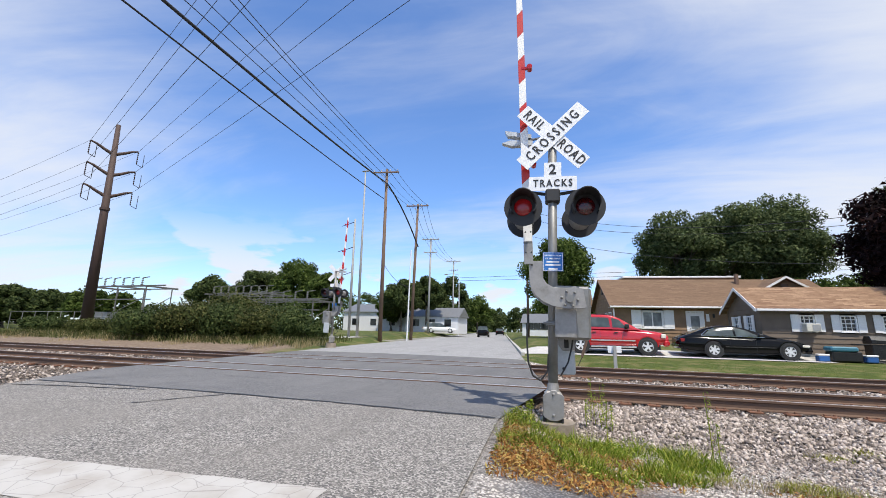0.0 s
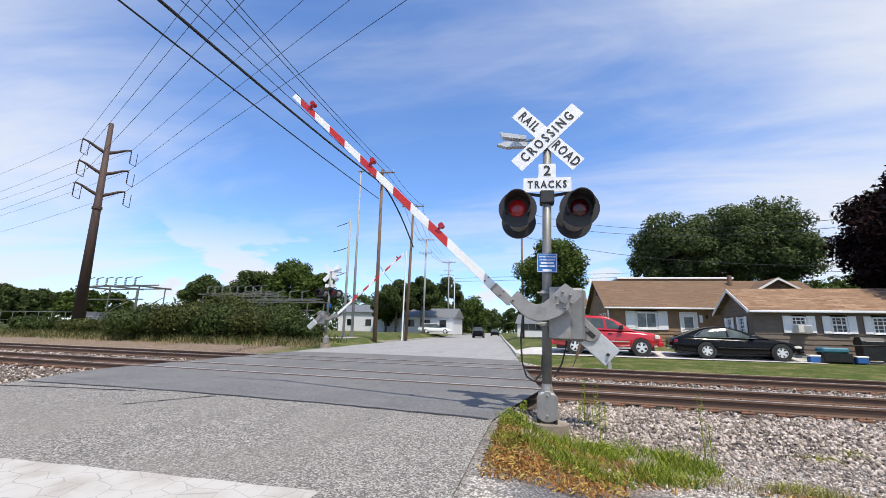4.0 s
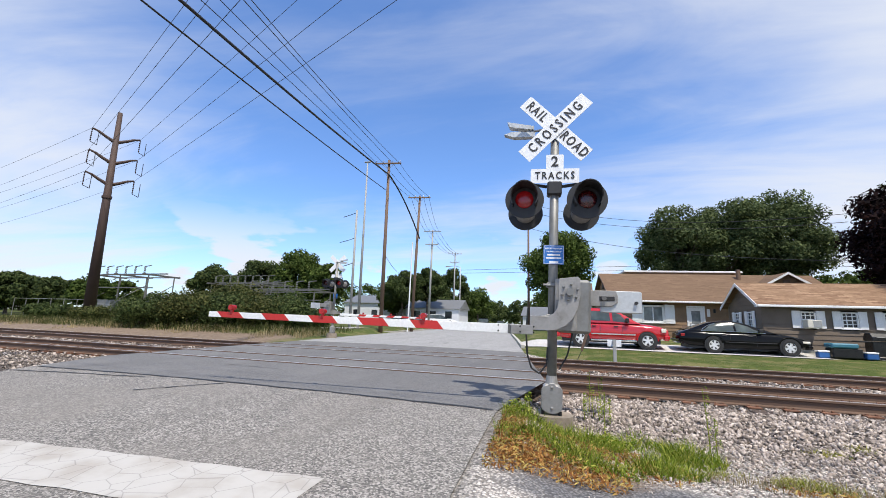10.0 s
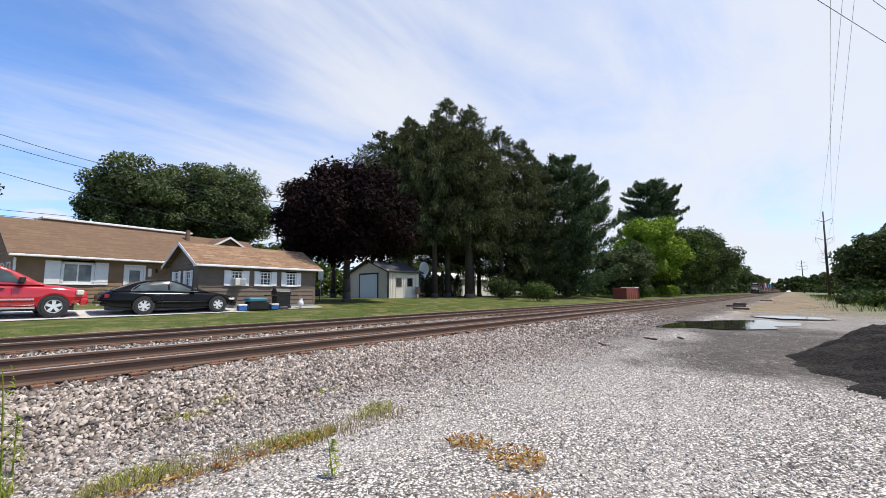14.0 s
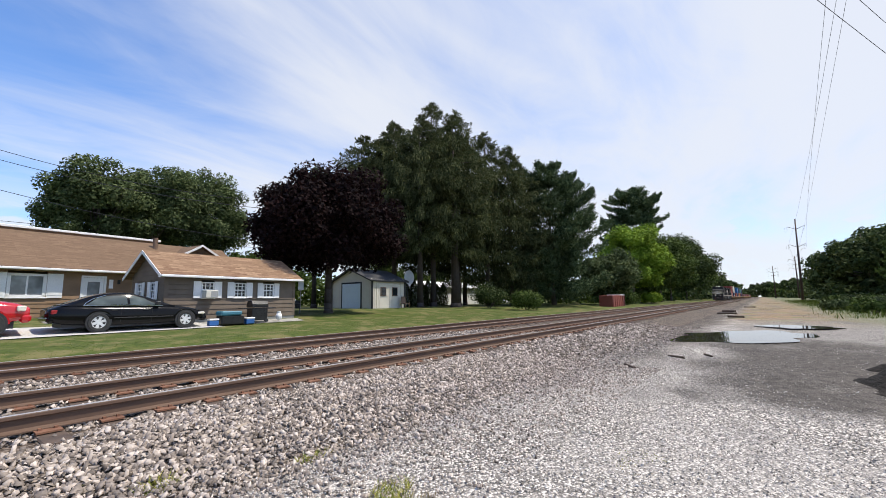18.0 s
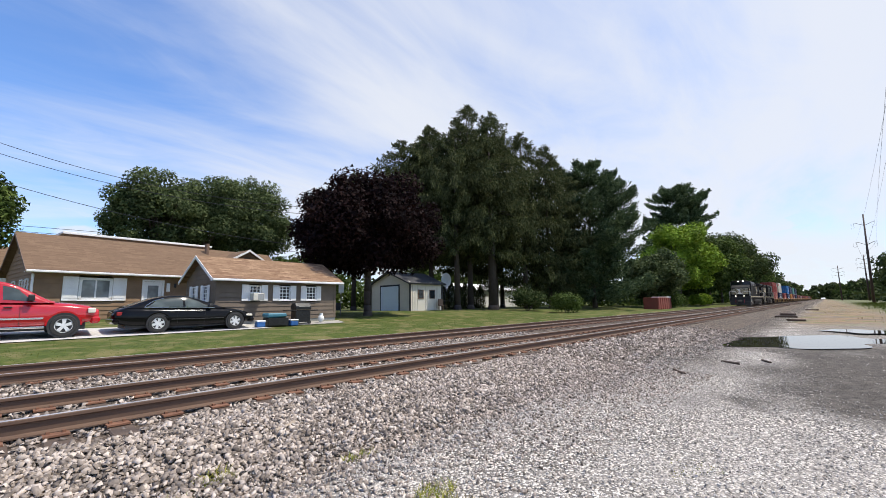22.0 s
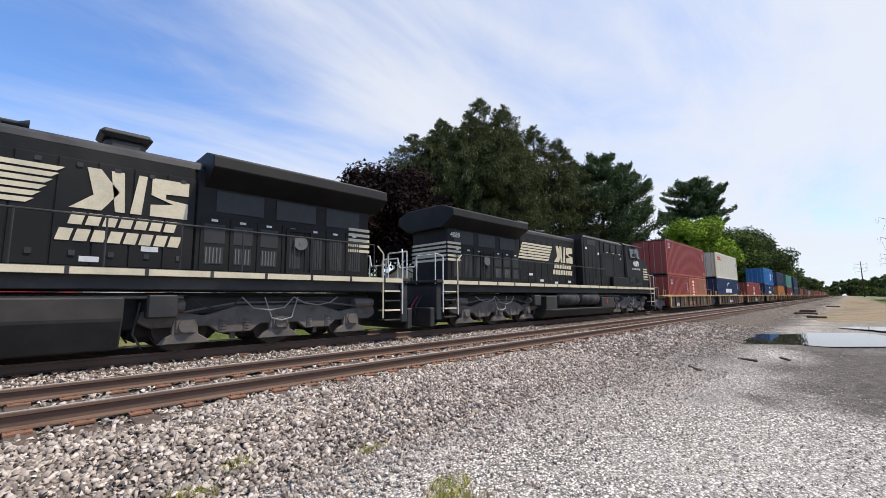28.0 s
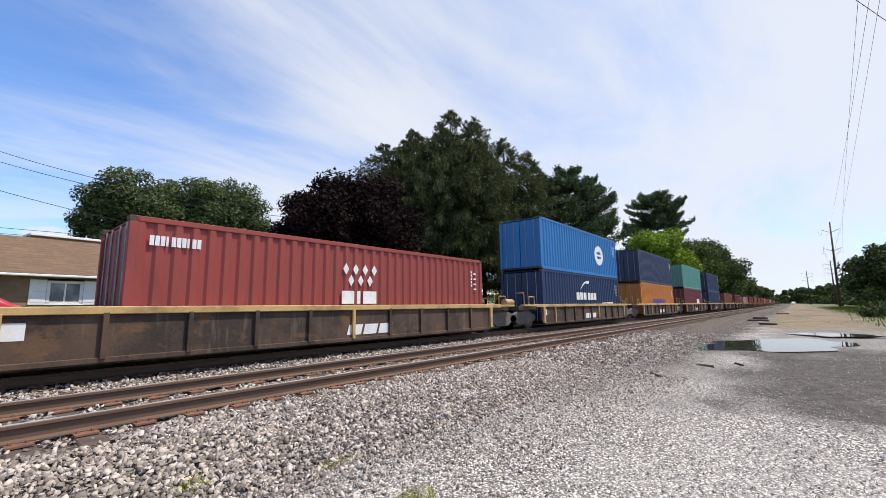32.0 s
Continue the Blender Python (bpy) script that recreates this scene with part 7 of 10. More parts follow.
def limb(bm, p, q, r0, r1, bend=0.12, seg=7, n=4):
    """A tapered, slightly crooked branch."""
    p, q = Vector(p), Vector(q)
    d = q - p
    side = Vector((random.uniform(-1, 1), random.uniform(-1, 1), random.uniform(-0.4, 0.4))) * d.length * bend
    prev, pr = p, r0
    for i in range(1, n + 1):
        t = i / n
        cur = p + d * t + side * math.sin(math.pi * t) * 0.6
        r = r0 + (r1 - r0) * t
        cyl(prev, cur, pr, r, seg, bm)
        prev, pr = cur, r


def broadleaf(x, y, h, rx, z0, leaf, label, n=9000, size=0.16, clumps=46, trunk=0.25, bark=None, ry=None, name="tree", lobes=0.22, seed=1, flat=1.0, stems=1, group="broadleaf trees", z=None):
    """A tree with a forked trunk, limbs and a crown of leaf clumps with gaps; z0 is where the crown begins."""
    rnd = np.random.default_rng(seed)
    random.seed(seed)
    base = zg(x, y, -0.05) if z is None else (x, y, z)
    t = thing(name, base, label, "tree", group)
    ry = ry or rx
    cz, rz = (z0 + h) / 2, (h - z0) / 2
    d = rnd.normal(size=(clumps, 3))
    d /= np.linalg.norm(d, axis=1)[:, None]
    rad = rnd.uniform(0.35, 1.0, clumps) ** 0.55
    rad *= 1 - lobes * rnd.uniform(0, 1, clumps)
    squash = np.where(d[:, 2] < 0, 0.86, 1.0)
    cc = d * rad[:, None] * np.array([rx, ry, rz]) * 0.86 * np.stack([np.ones(clumps), np.ones(clumps), squash], -1) + (0, 0, cz)
    cr = rnd.uniform(0.16, 0.3, clumps) * min(rx, rz * 1.1)
    pick = rnd.choice(clumps, n, p=cr ** 2 / (cr ** 2).sum())
    e = rnd.normal(size=(n, 3))
    e /= np.linalg.norm(e, axis=1)[:, None]
    p = cc[pick] + e * (cr[pick] * rnd.uniform(0.25, 1.12, n) ** 0.6)[:, None] * (1, 1, 0.8 * flat)
    nd = e * 0.7 + rnd.normal(size=(n, 3)) * 0.55 + (0, 0, 0.35)
    co, f = leaf_tris(p, nd, size * rnd.uniform(0.6, 1.35, n), 0.75)
    arrays("crown", co, f, leaf, t)
    tr = bmesh.new()
    fork = z0 + (h - z0) * 0.22
    for k in range(stems):
        ox, oy = (0, 0) if stems == 1 else (rnd.uniform(-1, 1) * rx * 0.35, rnd.uniform(-1, 1) * 0.5)
        limb(tr, (ox * 0.3, oy * 0.3, -0.2), (ox, oy, fork), trunk, trunk * 0.7, 0.03, 12)
        cyl((ox * 0.3, oy * 0.3, -0.15), (ox * 0.3, oy * 0.3, 0.35), trunk * 1.35, trunk, 12, tr)
        limb(tr, (ox, oy, fork), (ox * 1.2, oy * 1.2, cz + rz * 0.6), trunk * 0.68, trunk * 0.15, 0.08, 8)
    part("trunk", tr, bark or M_BARK, t, "", True)
    for i in rnd.choice(clumps, min(clumps, 13), replace=False):
        b = bmesh.new()
        limb(b, (0, 0, fork + rnd.uniform(-0.1, 0.3) * rz), cc[i], trunk * 0.4, trunk * 0.08, 0.12, 6)
        part("branch", b, bark or M_BARK, t)
    return t


def spruce(x, y, h, r, z0, label, seed, n=7000, leaf=None, lean=0.0, group="conifers", size=0.22, trunk=0.3):
    """A conifer with whorls of drooping, needle-hung branches."""
    rnd = np.random.default_rng(seed)
    t = thing("conifer", zg(x, y, -0.05), label, "tree", group)
    tr = bmesh.new()
    cyl((0, 0, -0.2), (0, 0, h * 0.97), trunk, 0.03, 10, tr)
    cyl((0, 0, -0.2), (0, 0, 0.5), trunk * 1.5, trunk, 10, tr)
    part("trunk", tr, M_BARK_DARK, t, "", True)
    nb = int(11 * (h - z0))
    f = rnd.uniform(0, 1, nb) ** 0.9
    zz = z0 + (h - z0) * f
    prof = np.minimum(1.0, (1 - f) * 2.5) ** 0.8 * np.minimum(1.0, 0.6 + 2.5 * f)
    ln = r * prof * rnd.uniform(0.6, 1.12, nb) + 0.22
    az = rnd.uniform(0, 6.283, nb)
    pick = rnd.choice(nb, n, p=ln / ln.sum())
    s = rnd.uniform(0.1, 1.0, n) ** 0.75
    L = ln[pick]
    dist = s * L
    # sprays along each bough, with a curtain of twigs that hangs below it
    off = rnd.normal(size=n) * (0.13 * L * (1.1 - s) + 0.07)
    hang = rnd.uniform(0, 1, n) ** 1.5 * (0.25 + 0.11 * L)
    sag = 0.32 * dist * (s - 1.35) + 0.1 * L
    ca, sa = np.cos(az[pick]), np.sin(az[pick])
    p = np.stack([ca * dist - sa * off, sa * dist + ca * off, zz[pick] + sag - hang + 0.3], -1)
    ax = np.stack([ca * 0.5, sa * 0.5, 0.35 - 3.2 * hang], -1) + rnd.normal(size=(n, 3)) * 0.3
    ax /= np.linalg.norm(ax, axis=1)[:, None]
    sd = np.cross(ax, rnd.normal(size=(n, 3)))
    sd /= np.linalg.norm(sd, axis=1)[:, None] + 1e-9
    sz = size * rnd.uniform(0.7, 1.5, n)[:, None]
    co = np.stack([p - ax * sz, p + ax * sz * 0.8 + sd * sz * 0.15, p + ax * sz * 0.8 - sd * sz * 0.15], 1).reshape(-1, 3)
    arrays("crown", co, np.arange(3 * n).reshape(n, 3), leaf or M_NEEDLE, t)
    for i in rnd.choice(nb, 16, replace=False):
        b = bmesh.new()
        cyl((0, 0, zz[i]), (math.cos(az[i]) * ln[i] * 0.7, math.sin(az[i]) * ln[i] * 0.7, zz[i] - 0.2 * ln[i]), 0.05, 0.015, 5, b)
        part("branch", b, M_BARK_DARK, t)
    return t


def plume_pine(x, y, h, r, z0, label, seed, n=9000, leaf=None, size=0.26, blunt=1.7):
    """A white pine: level plumes of needles with sky between them."""
    rnd = np.random.default_rng(seed)
    t = thing("pine", zg(x, y, -0.05), label, "tree", "conifers")
    tr = bmesh.new()
    cyl((0, 0, -0.2), (0, 0, h * 0.96), 0.3, 0.04, 10, tr)
    part("trunk", tr, M_BARK_DARK, t, "", True)
    nb = 120
    zz = np.sort(z0 + (h - z0) * rnd.uniform(0, 1, nb))
    prof = np.minimum(1.0, (1 - (zz - z0) / (h - z0)) * blunt + 0.1) ** 0.7
    ln = r * prof * rnd.uniform(0.5, 1.12, nb) ** 0.8
    az = rnd.uniform(0, 6.283, nb)
    pick = rnd.choice(nb, n, p=(ln + 0.4) / (ln + 0.4).sum())
    s = rnd.uniform(0.15, 1.0, n) ** 0.7
    dist = s * ln[pick]
    off = rnd.normal(size=n) * (0.1 * ln[pick] * (1.25 - s) + 0.16)
    up = 0.16 * dist * s + 0.25 * s ** 6 * ln[pick] * 0.4 + rnd.normal(size=n) * (0.2 + 0.035 * ln[pick] * (1.1 - s))
    ca, sa = np.cos(az[pick]), np.sin(az[pick])
    p = np.stack([ca * dist - sa * off, sa * dist + ca * off, zz[pick] + up], -1)
    ax = rnd.normal(size=(n, 3)) + np.stack([ca, sa, np.full(n, 0.6)], -1)
    ax /= np.linalg.norm(ax, axis=1)[:, None]
    sd = np.cross(ax, rnd.normal(size=(n, 3)))
    sd /= np.linalg.norm(sd, axis=1)[:, None] + 1e-9
    sz = size * rnd.uniform(0.7, 1.4, n)[:, None]
    co = np.stack([p - ax * sz, p + ax * sz * 0.7 + sd * sz * 0.22, p + ax * sz * 0.7 - sd * sz * 0.22], 1).reshape(-1, 3)
    arrays("crown", co, np.arange(3 * n).reshape(n, 3), leaf or M_NEEDLE_BLUE, t)
    for i in range(0, nb, 6):
        b = bmesh.new()
        cyl((0, 0, zz[i] - 0.2), (math.cos(az[i]) * ln[i] * 0.85, math.sin(az[i]) * ln[i] * 0.85, zz[i] + 0.12 * ln[i]), 0.07, 0.02, 5, b)
        part("branch", b, M_BARK_DARK, t)
    return t


def shrub(x, y, rx, ry, h, leaf, label, seed, n=2600, size=0.09, lumps=16, name="shrub", group="shrubs"):
    rnd = np.random.default_rng(seed)
    t = thing(name, zg(x, y, -0.05), label, "shrub", group)
    a = rnd.uniform(0, 6.283, lumps)
    q = rnd.uniform(0, 1, lumps) ** 0.5
    cc = np.stack([np.cos(a) * q * rx * 0.75, np.sin(a) * q * ry * 0.75, h * (0.35 + 0.4 * rnd.uniform(0, 1, lumps) * (1.1 - q * 0.6))], -1)
    cr = rnd.uniform(0.24, 0.4, lumps) * min(h, max(rx, ry))
    pick = rnd.integers(0, lumps, n)
    e = rnd.normal(size=(n, 3))
    e /= np.linalg.norm(e, axis=1)[:, None]
    p = cc[pick] + e * (cr[pick] * rnd.uniform(0.4, 1.1, n) ** 0.6)[:, None]
    p[:, 2] = np.maximum(p[:, 2], 0.03)
    co, f = leaf_tris(p, e + rnd.normal(size=(n, 3)) * 0.5, size * rnd.uniform(0.65, 1.5, n), 0.7)
    arrays("foliage", co, f, leaf, t)
    b = bmesh.new()
    for i in range(5):
        limb(b, (0, 0, -0.1), cc[i], 0.05, 0.015, 0.1, 5, 3)
    part("stems", b, M_BARK_DARK, t)
    return t


# yard beyond the tracks
broadleaf(20.15, 18.5, 10.9, 5.75, 1.75, M_LEAF_MAROON, "round dark maroon maple on the lawn", 62000, 0.145, 150, 0.3, M_BARK_DARK, seed=3, lobes=0.05, name="maple_tree", group="")
for k, (x, y, h, r, z0, tr) in enumerate(((34.1, 22.0, 20.5, 4.2, 3.6, 0.34), (37.0, 22.6, 23.5, 4.6, 3.8, 0.34), (37.8, 20.2, 21.5, 4.2, 3.2, 0.5), (34.8, 26.5, 21.5, 4.2, 3.5, 0.3), (30.5, 28.0, 15.0, 4.0, 3.5, 0.3), (41.5, 22.5, 24.3, 4.6, 2.6, 0.36), (45.0, 20.5, 22.0, 4.4, 1.6, 0.34), (42.5, 27.0, 23.0, 4.6, 3.0, 0.34), (48.2, 19.0, 20.8, 4.6, 0.9, 0.3), (33.0, 29.5, 20.0, 4.6, 3.5, 0.3), (46.5, 25.0, 23.0, 4.8, 2.0, 0.3), (38.5, 30.0, 23.5, 4.8, 3.0, 0.3), (51.5, 19.5, 19.6, 4.8, 1.0, 0.3), (29.0, 33.0, 16.0, 4.4, 4.0, 0.3))):
    spruce(x, y, h * 0.99, r * 1.1, z0 + (1.6 if x < 39 else 0.8 if x < 44 else 0.2), "tall dark spruce with drooping branches", 20 + k, 31000, trunk=tr, size=0.23)
plume_pine(55.0, 16.4, 19.4, 8.0, 0.4, "tall blue-green white pine beside the tracks", 41, 80000, None, 0.26, 2.3)
plume_pine(60.5, 18.5, 9.5, 5.0, 1.0, "dark green pine beside the tracks", 42, 22000)
broadleaf(86, 13.4, 16.9, 7.2, 0.3, M_LEAF_BRIGHT, "bright yellow-green tree beside the tracks", 34000, 0.26, 90, 0.3, seed=5)
broadleaf(69, 13.2, 9.6, 5.8, 0.0, M_LEAF_GREY, "dull green bushy tree beside the tracks", 20000, 0.2, 56, 0.2, seed=6)
plume_pine(113, 18.6, 28.3, 7.6, 13, "dark tall pine behind the other trees", 43, 40000, M_NEEDLE_BLUE, 0.4, 4.0)
broadleaf(98, 14.5, 13.5, 7.5, 0.2, M_LEAF_GREEN, "green tree at the edge of the tracks", 22000, 0.27, 70, 0.3, seed=7)
broadleaf(116, 14.0, 17.5, 9.5, 0.2, M_LEAF_GREEN, "green tree at the edge of the tracks", 22000, 0.28, 70, 0.3, seed=8)
broadleaf(140, 15.5, 21.5, 10, 0.2, M_LEAF_DULL, "dark green tree at the edge of the tracks", 22000, 0.32, 70, 0.3, seed=9)
broadleaf(168, 15.0, 25.0, 11.5, 0.2, M_LEAF_DULL, "dark green tree at the edge of the tracks", 22000, 0.36, 70, 0.3, seed=10)
broadleaf(205, 17, 22.0, 12.0, 0.2, M_LEAF_GREEN, "green tree far along the tracks", 5000, 0.5, 50, 0.3, seed=11)
broadleaf(290, 20, 17.0, 16, 0.2, M_LEAF_DULL, "dull green tree far along the tracks", 4500, 0.7, 50, 0.3, seed=12)
broadleaf(380, 24, 17.0, 20, 0.2, M_LEAF_DULL, "dull green tree far along the tracks", 4500, 0.8, 50, 0.3, seed=13)
shrub(38.0, 16.2, 2.4, 1.6, 2.5, M_LEAF_DULL, "dark rounded shrub beside the tracks", 50, 4200, 0.1)
shrub(39.2, 12.6, 2.3, 1.4, 2.2, M_LEAF_GREEN, "clipped green yew shrub beside the tracks", 51, 4600, 0.09, 24)
shrub(73.0, 11.5, 3.2, 1.8, 2.6, M_LEAF_GREEN, "green shrub beside the red bin", 54, 3000, 0.15)
shrub(90.0, 11.0, 4.0, 2.0, 2.4, M_LEAF_BRIGHT, "bright green shrub beside the tracks", 55, 3000, 0.18)
for i in range(9):
    x = 32.5 + 1.35 * i
    t = thing("arborvitae", zg(x, 26.2 + 0.2 * math.sin(i * 2.3), -0.05), "dark narrow hedge tree behind the trunks", "tree", "hedge trees")
    rnd = np.random.default_rng(80 + i)
    n = 1300
    zz = rnd.uniform(0, 1, n)
    hh = 2.6 + 0.6 * rnd.uniform()
    rr = 0.62 * np.minimum(1, (1 - zz) * 2.2) ** 0.6 * rnd.uniform(0.5, 1.05, n)
    aa = rnd.uniform(0, 6.283, n)
    p = np.stack([np.cos(aa) * rr, np.sin(aa) * rr, zz * hh + 0.05], -1)
    co, f = leaf_quads(p, np.stack([np.cos(aa), np.sin(aa), 0 * aa], -1) + rnd.normal(size=(n, 3)) * 0.4, 0.12 * rnd.uniform(0.6, 1.3, n), 0.6)
    arrays("foliage", co, f, M_NEEDLE, t)
    part("stem", cyl((0, 0, -0.1), (0, 0, hh * 0.8), 0.06, 0.02, 6), M_BARK_DARK, t)
# behind the house
for k, (x, y, h, r, z0, st) in enumerate(((12.7, 45.5, 15.9, 5.2, 4.2, 2), (17.6, 46.5, 17.2, 5.6, 4.6, 3), (22.9, 47.0, 18.0, 5.7, 3.8, 3))):
    broadleaf(x, y, h, r, z0, M_LEAF_GREY, "tall grey-green tree behind the house", 44000, 0.165, 110, 0.24, seed=60 + k, stems=st, lobes=0.1, group="trees behind the house")
broadleaf(-1.0, 40.0, 12.8, 5.0, 2.4, M_LEAF_GREEN, "leafy green tree behind the driveway", 26000, 0.165, 60, 0.22, seed=64, lobes=0.3, group="trees behind the house")
broadleaf(34, 50, 9.0, 6.0, 1.0, M_LEAF_GREEN, "green tree behind the maple", 5000, 0.25, 40, 0.2, seed=65)
broadleaf(24, 42, 7.5, 4.0, 1.5, M_LEAF_GREEN, "small green tree behind the maple", 4500, 0.2, 40, 0.15, seed=66)
broadleaf(55, 44, 11.0, 9.0, 1.0, M_LEAF_GREEN, "green tree behind the conifers", 5000, 0.3, 40, 0.2, seed=67)
# beyond the road, left and ahead
for k, (x, y, h, r, z0, leaf) in enumerate(((-62, 22, 5.6, 6.0, 0.3, M_LEAF_DULL), (-74, 27, 6.0, 6.5, 0.3, M_LEAF_DULL), (-54, 27, 5.2, 4.5, 0.3, M_LEAF_GREEN), (-56, 45, 9.0, 5.0, 1.0, M_LEAF_DULL), (-44.5, 42.5, 10.4, 4.6, 1.2, M_LEAF_DULL), (-36.5, 41.0, 10.3, 4.6, 1.0, M_LEAF_GREEN), (-33, 41.5, 8.6, 3.6, 0.8, M_LEAF_GREEN), (-25.5, 52, 8.6, 4.0, 2.0, M_LEAF_DULL), (-22.0, 54, 9.2, 3.0, 2.4, M_LEAF_DULL), (-29, 56, 6.5, 3.5, 1.0, M_LEAF_GREEN), (-27.5, 66, 10.4, 4.8, 1.5, M_LEAF_DULL), (-26, 82, 12.8, 5.0, 1.5, M_LEAF_DULL), (-23, 96, 11.0, 5.5, 1.0, M_LEAF_GREEN), (-30, 130, 11, 9, 0.5, M_LEAF_DULL), (-22, 180, 12, 11, 0.5, M_LEAF_DULL), (-6, 150, 13.5, 9, 0.5, M_LEAF_DULL), (-4.5, 100, 12.0, 6.5, 0.8, M_LEAF_GREEN), (2.0, 78, 9.0, 4.5, 0.8, M_LEAF_GREEN), (-40, 200, 13, 16, 0.5, M_LEAF_DULL), (-14, 230, 12, 12, 0.5, M_LEAF_GREEN), (-95, 40, 7.0, 10, 0.3, M_LEAF_DULL), (-130, 60, 10, 16, 0.3, M_LEAF_DULL), (-80, 90, 12, 16, 0.3, M_LEAF_DULL), (-55, 100, 12, 14, 0.3, M_LEAF_GREEN))):
    broadleaf(x, y, h * (0.98 if x < -30 else 1.0), r, z0, leaf, "green tree beyond the road" if y < 90 else "dull green tree in the distance", 20000 if y < 90 else 8000, 0.085 + 0.0019 * math.hypot(x, y), 60, 0.2, seed=90 + k, group="trees beyond the road")
# a twig of a nearby tree that reaches in at the side
broadleaf(-27.5, 2.0, 6.0, 2.6, 2.6, M_LEAF_GREEN, "small green tree beside the tracks", 2600, 0.14, 24, 0.12, seed=130, z=-0.3)
def far_woods(name, path, h, depth, n, leaf, label, seed):
    """A long uneven wall of foliage, down to the ground, with gaps along its top."""
    rnd = np.random.default_rng(seed)
    path = np.array(path, float)
    seg = np.linalg.norm(np.diff(path, axis=0), axis=1)
    cum = np.concatenate([[0], np.cumsum(seg)])
    s = rnd.uniform(0, cum[-1], n)
    x, y = np.interp(s, cum, path[:, 0]), np.interp(s, cum, path[:, 1])
    bump = 0.7 + 0.22 * np.sin(s / 5.1 + seed) + 0.16 * np.sin(s / 2.3 + 2 * seed) + 0.12 * np.sin(s / 13.0)
    z = rnd.uniform(0, 1, n) ** 0.8 * h * bump
    x, y = x + rnd.normal(size=n) * depth * 0.35, y + rnd.normal(size=n) * depth * 0.5
    size = (0.16 + 0.0034 * np.hypot(x, y)) * rnd.uniform(0.7, 1.4, n)
    p = np.stack([x, y, height(x, y) + z], -1)
    co, f = leaf_tris(p, rnd.normal(size=(n, 3)) + (0, -0.5, 0.6), size, 0.75)
    return tagged(arrays(name, co, f, leaf), label, "woods", kind="stuff")


far_woods("far_woods", [(-210, 20), (-120, 38), (-72, 48), (-50, 66), (-38, 110), (-40, 190)], 6.5, 5, 13000, M_LEAF_DULL, "dull green woods beyond the substation", 1)
far_woods("far_woods", [(-90, 230), (-10, 260), (40, 200), (30, 110), (10, 80)], 9, 6, 9000, M_LEAF_DULL, "green woods at the end of the road", 2)
far_woods("far_woods", [(8, 64), (24, 62), (40, 55), (60, 48)], 6.0, 4, 7000, M_LEAF_GREEN, "green garden trees behind the houses", 6)
far_woods("far_woods", [(36, 52), (60, 34), (66, 21), (120, 19), (180, 20)], 5.0, 3, 13000, M_LEAF_GREEN, "dense green undergrowth along the tracks", 3)
far_woods("far_woods", [(180, 17), (300, 18), (450, 20), (800, 22), (900, 5)], 11, 5, 12000, M_LEAF_DULL, "distant green woods along the tracks", 4)
far_woods("far_woods", [(58, -36), (90, -27), (130, -22.5), (180, -23), (300, -30), (500, -28), (900, -12)], 7, 4, 14000, M_LEAF_DULL, "green woods beyond the lot", 5)
# overgrown hedge along the bank
for k, (x, y, rx, ry, h) in enumerate(((-28.0, 13.2, 2.6, 1.8, 2.4), (-25.4, 13.9, 2.6, 1.9, 2.9), (-22.8, 14.6, 2.6, 1.9, 2.7), (-20.6, 15.2, 2.3, 1.8, 2.5), (-18.6, 15.8, 2.0, 1.6, 2.3), (-24.0, 16.6, 3.0, 2.0, 3.6), (-20.5, 17.2, 2.4, 1.8, 3.0), (-31.0, 14.5, 2.0, 1.5, 1.6), (-17.0, 16.2, 1.4, 1.2, 1.6), (-37, 15.2, 2.2, 1.4, 1.4), (-44, 16.0, 2.6, 1.5, 1.5), (-33.5, 20, 2.5, 1.8, 2.4))):
    shrub(x, y, rx, ry, h, (M_LEAF_DULL, M_LEAF_BANK)[k % 2], "overgrown green shrub on the bank", 140 + k, 9500, 0.085, 30, group="bank shrubs")
# far lot on the other side of the tracks
for k, (x, y, h, r, z0, leaf) in enumerate(((118, -22.5, 17.0, 9.5, 0.0, M_LEAF_DULL), (100, -25.5, 15.5, 8.5, 0.0, M_LEAF_DULL), (84, -26.0, 14.0, 8.0, 0.0, M_LEAF_GREEN), (140, -24.5, 15.5, 9, 0.0, M_LEAF_GREEN), (165, -24, 16, 10, 0.0, M_LEAF_DULL), (200, -30, 16, 12, 0.0, M_LEAF_DULL), (245, -34, 17, 14, 0.0, M_LEAF_DULL), (300, -40, 16, 18, 0.0, M_LEAF_GREEN), (360, -36, 16, 20, 0.0, M_LEAF_DULL), (430, -34, 17, 22, 0.0, M_LEAF_DULL), (520, -30, 18, 26, 0.0, M_LEAF_GREEN), (640, -24, 20, 30, 0.0, M_LEAF_DULL), (780, -10, 22, 34, 0.0, M_LEAF_DULL), (800, 40, 24, 40, 0.0, M_LEAF_DULL), (640, 34, 22, 28, 0.0, M_LEAF_GREEN), (520, 30, 20, 24, 0.0, M_LEAF_DULL), (440, 26, 19, 18, 0.0, M_LEAF_DULL), (330, 22, 18, 16, 0.0, M_LEAF_GREEN), (245, 18, 19, 12, 0.0, M_LEAF_DULL), (70, -36, 12, 8, 0.2, M_LEAF_DULL))):
    broadleaf(x, y, h, r, z0, leaf, "dark green tree beyond the lot", 12000 if x < 150 else 5000, 0.22 + 0.0015 * x, 44, 0.3, seed=170 + k, group="trees beyond the lot")
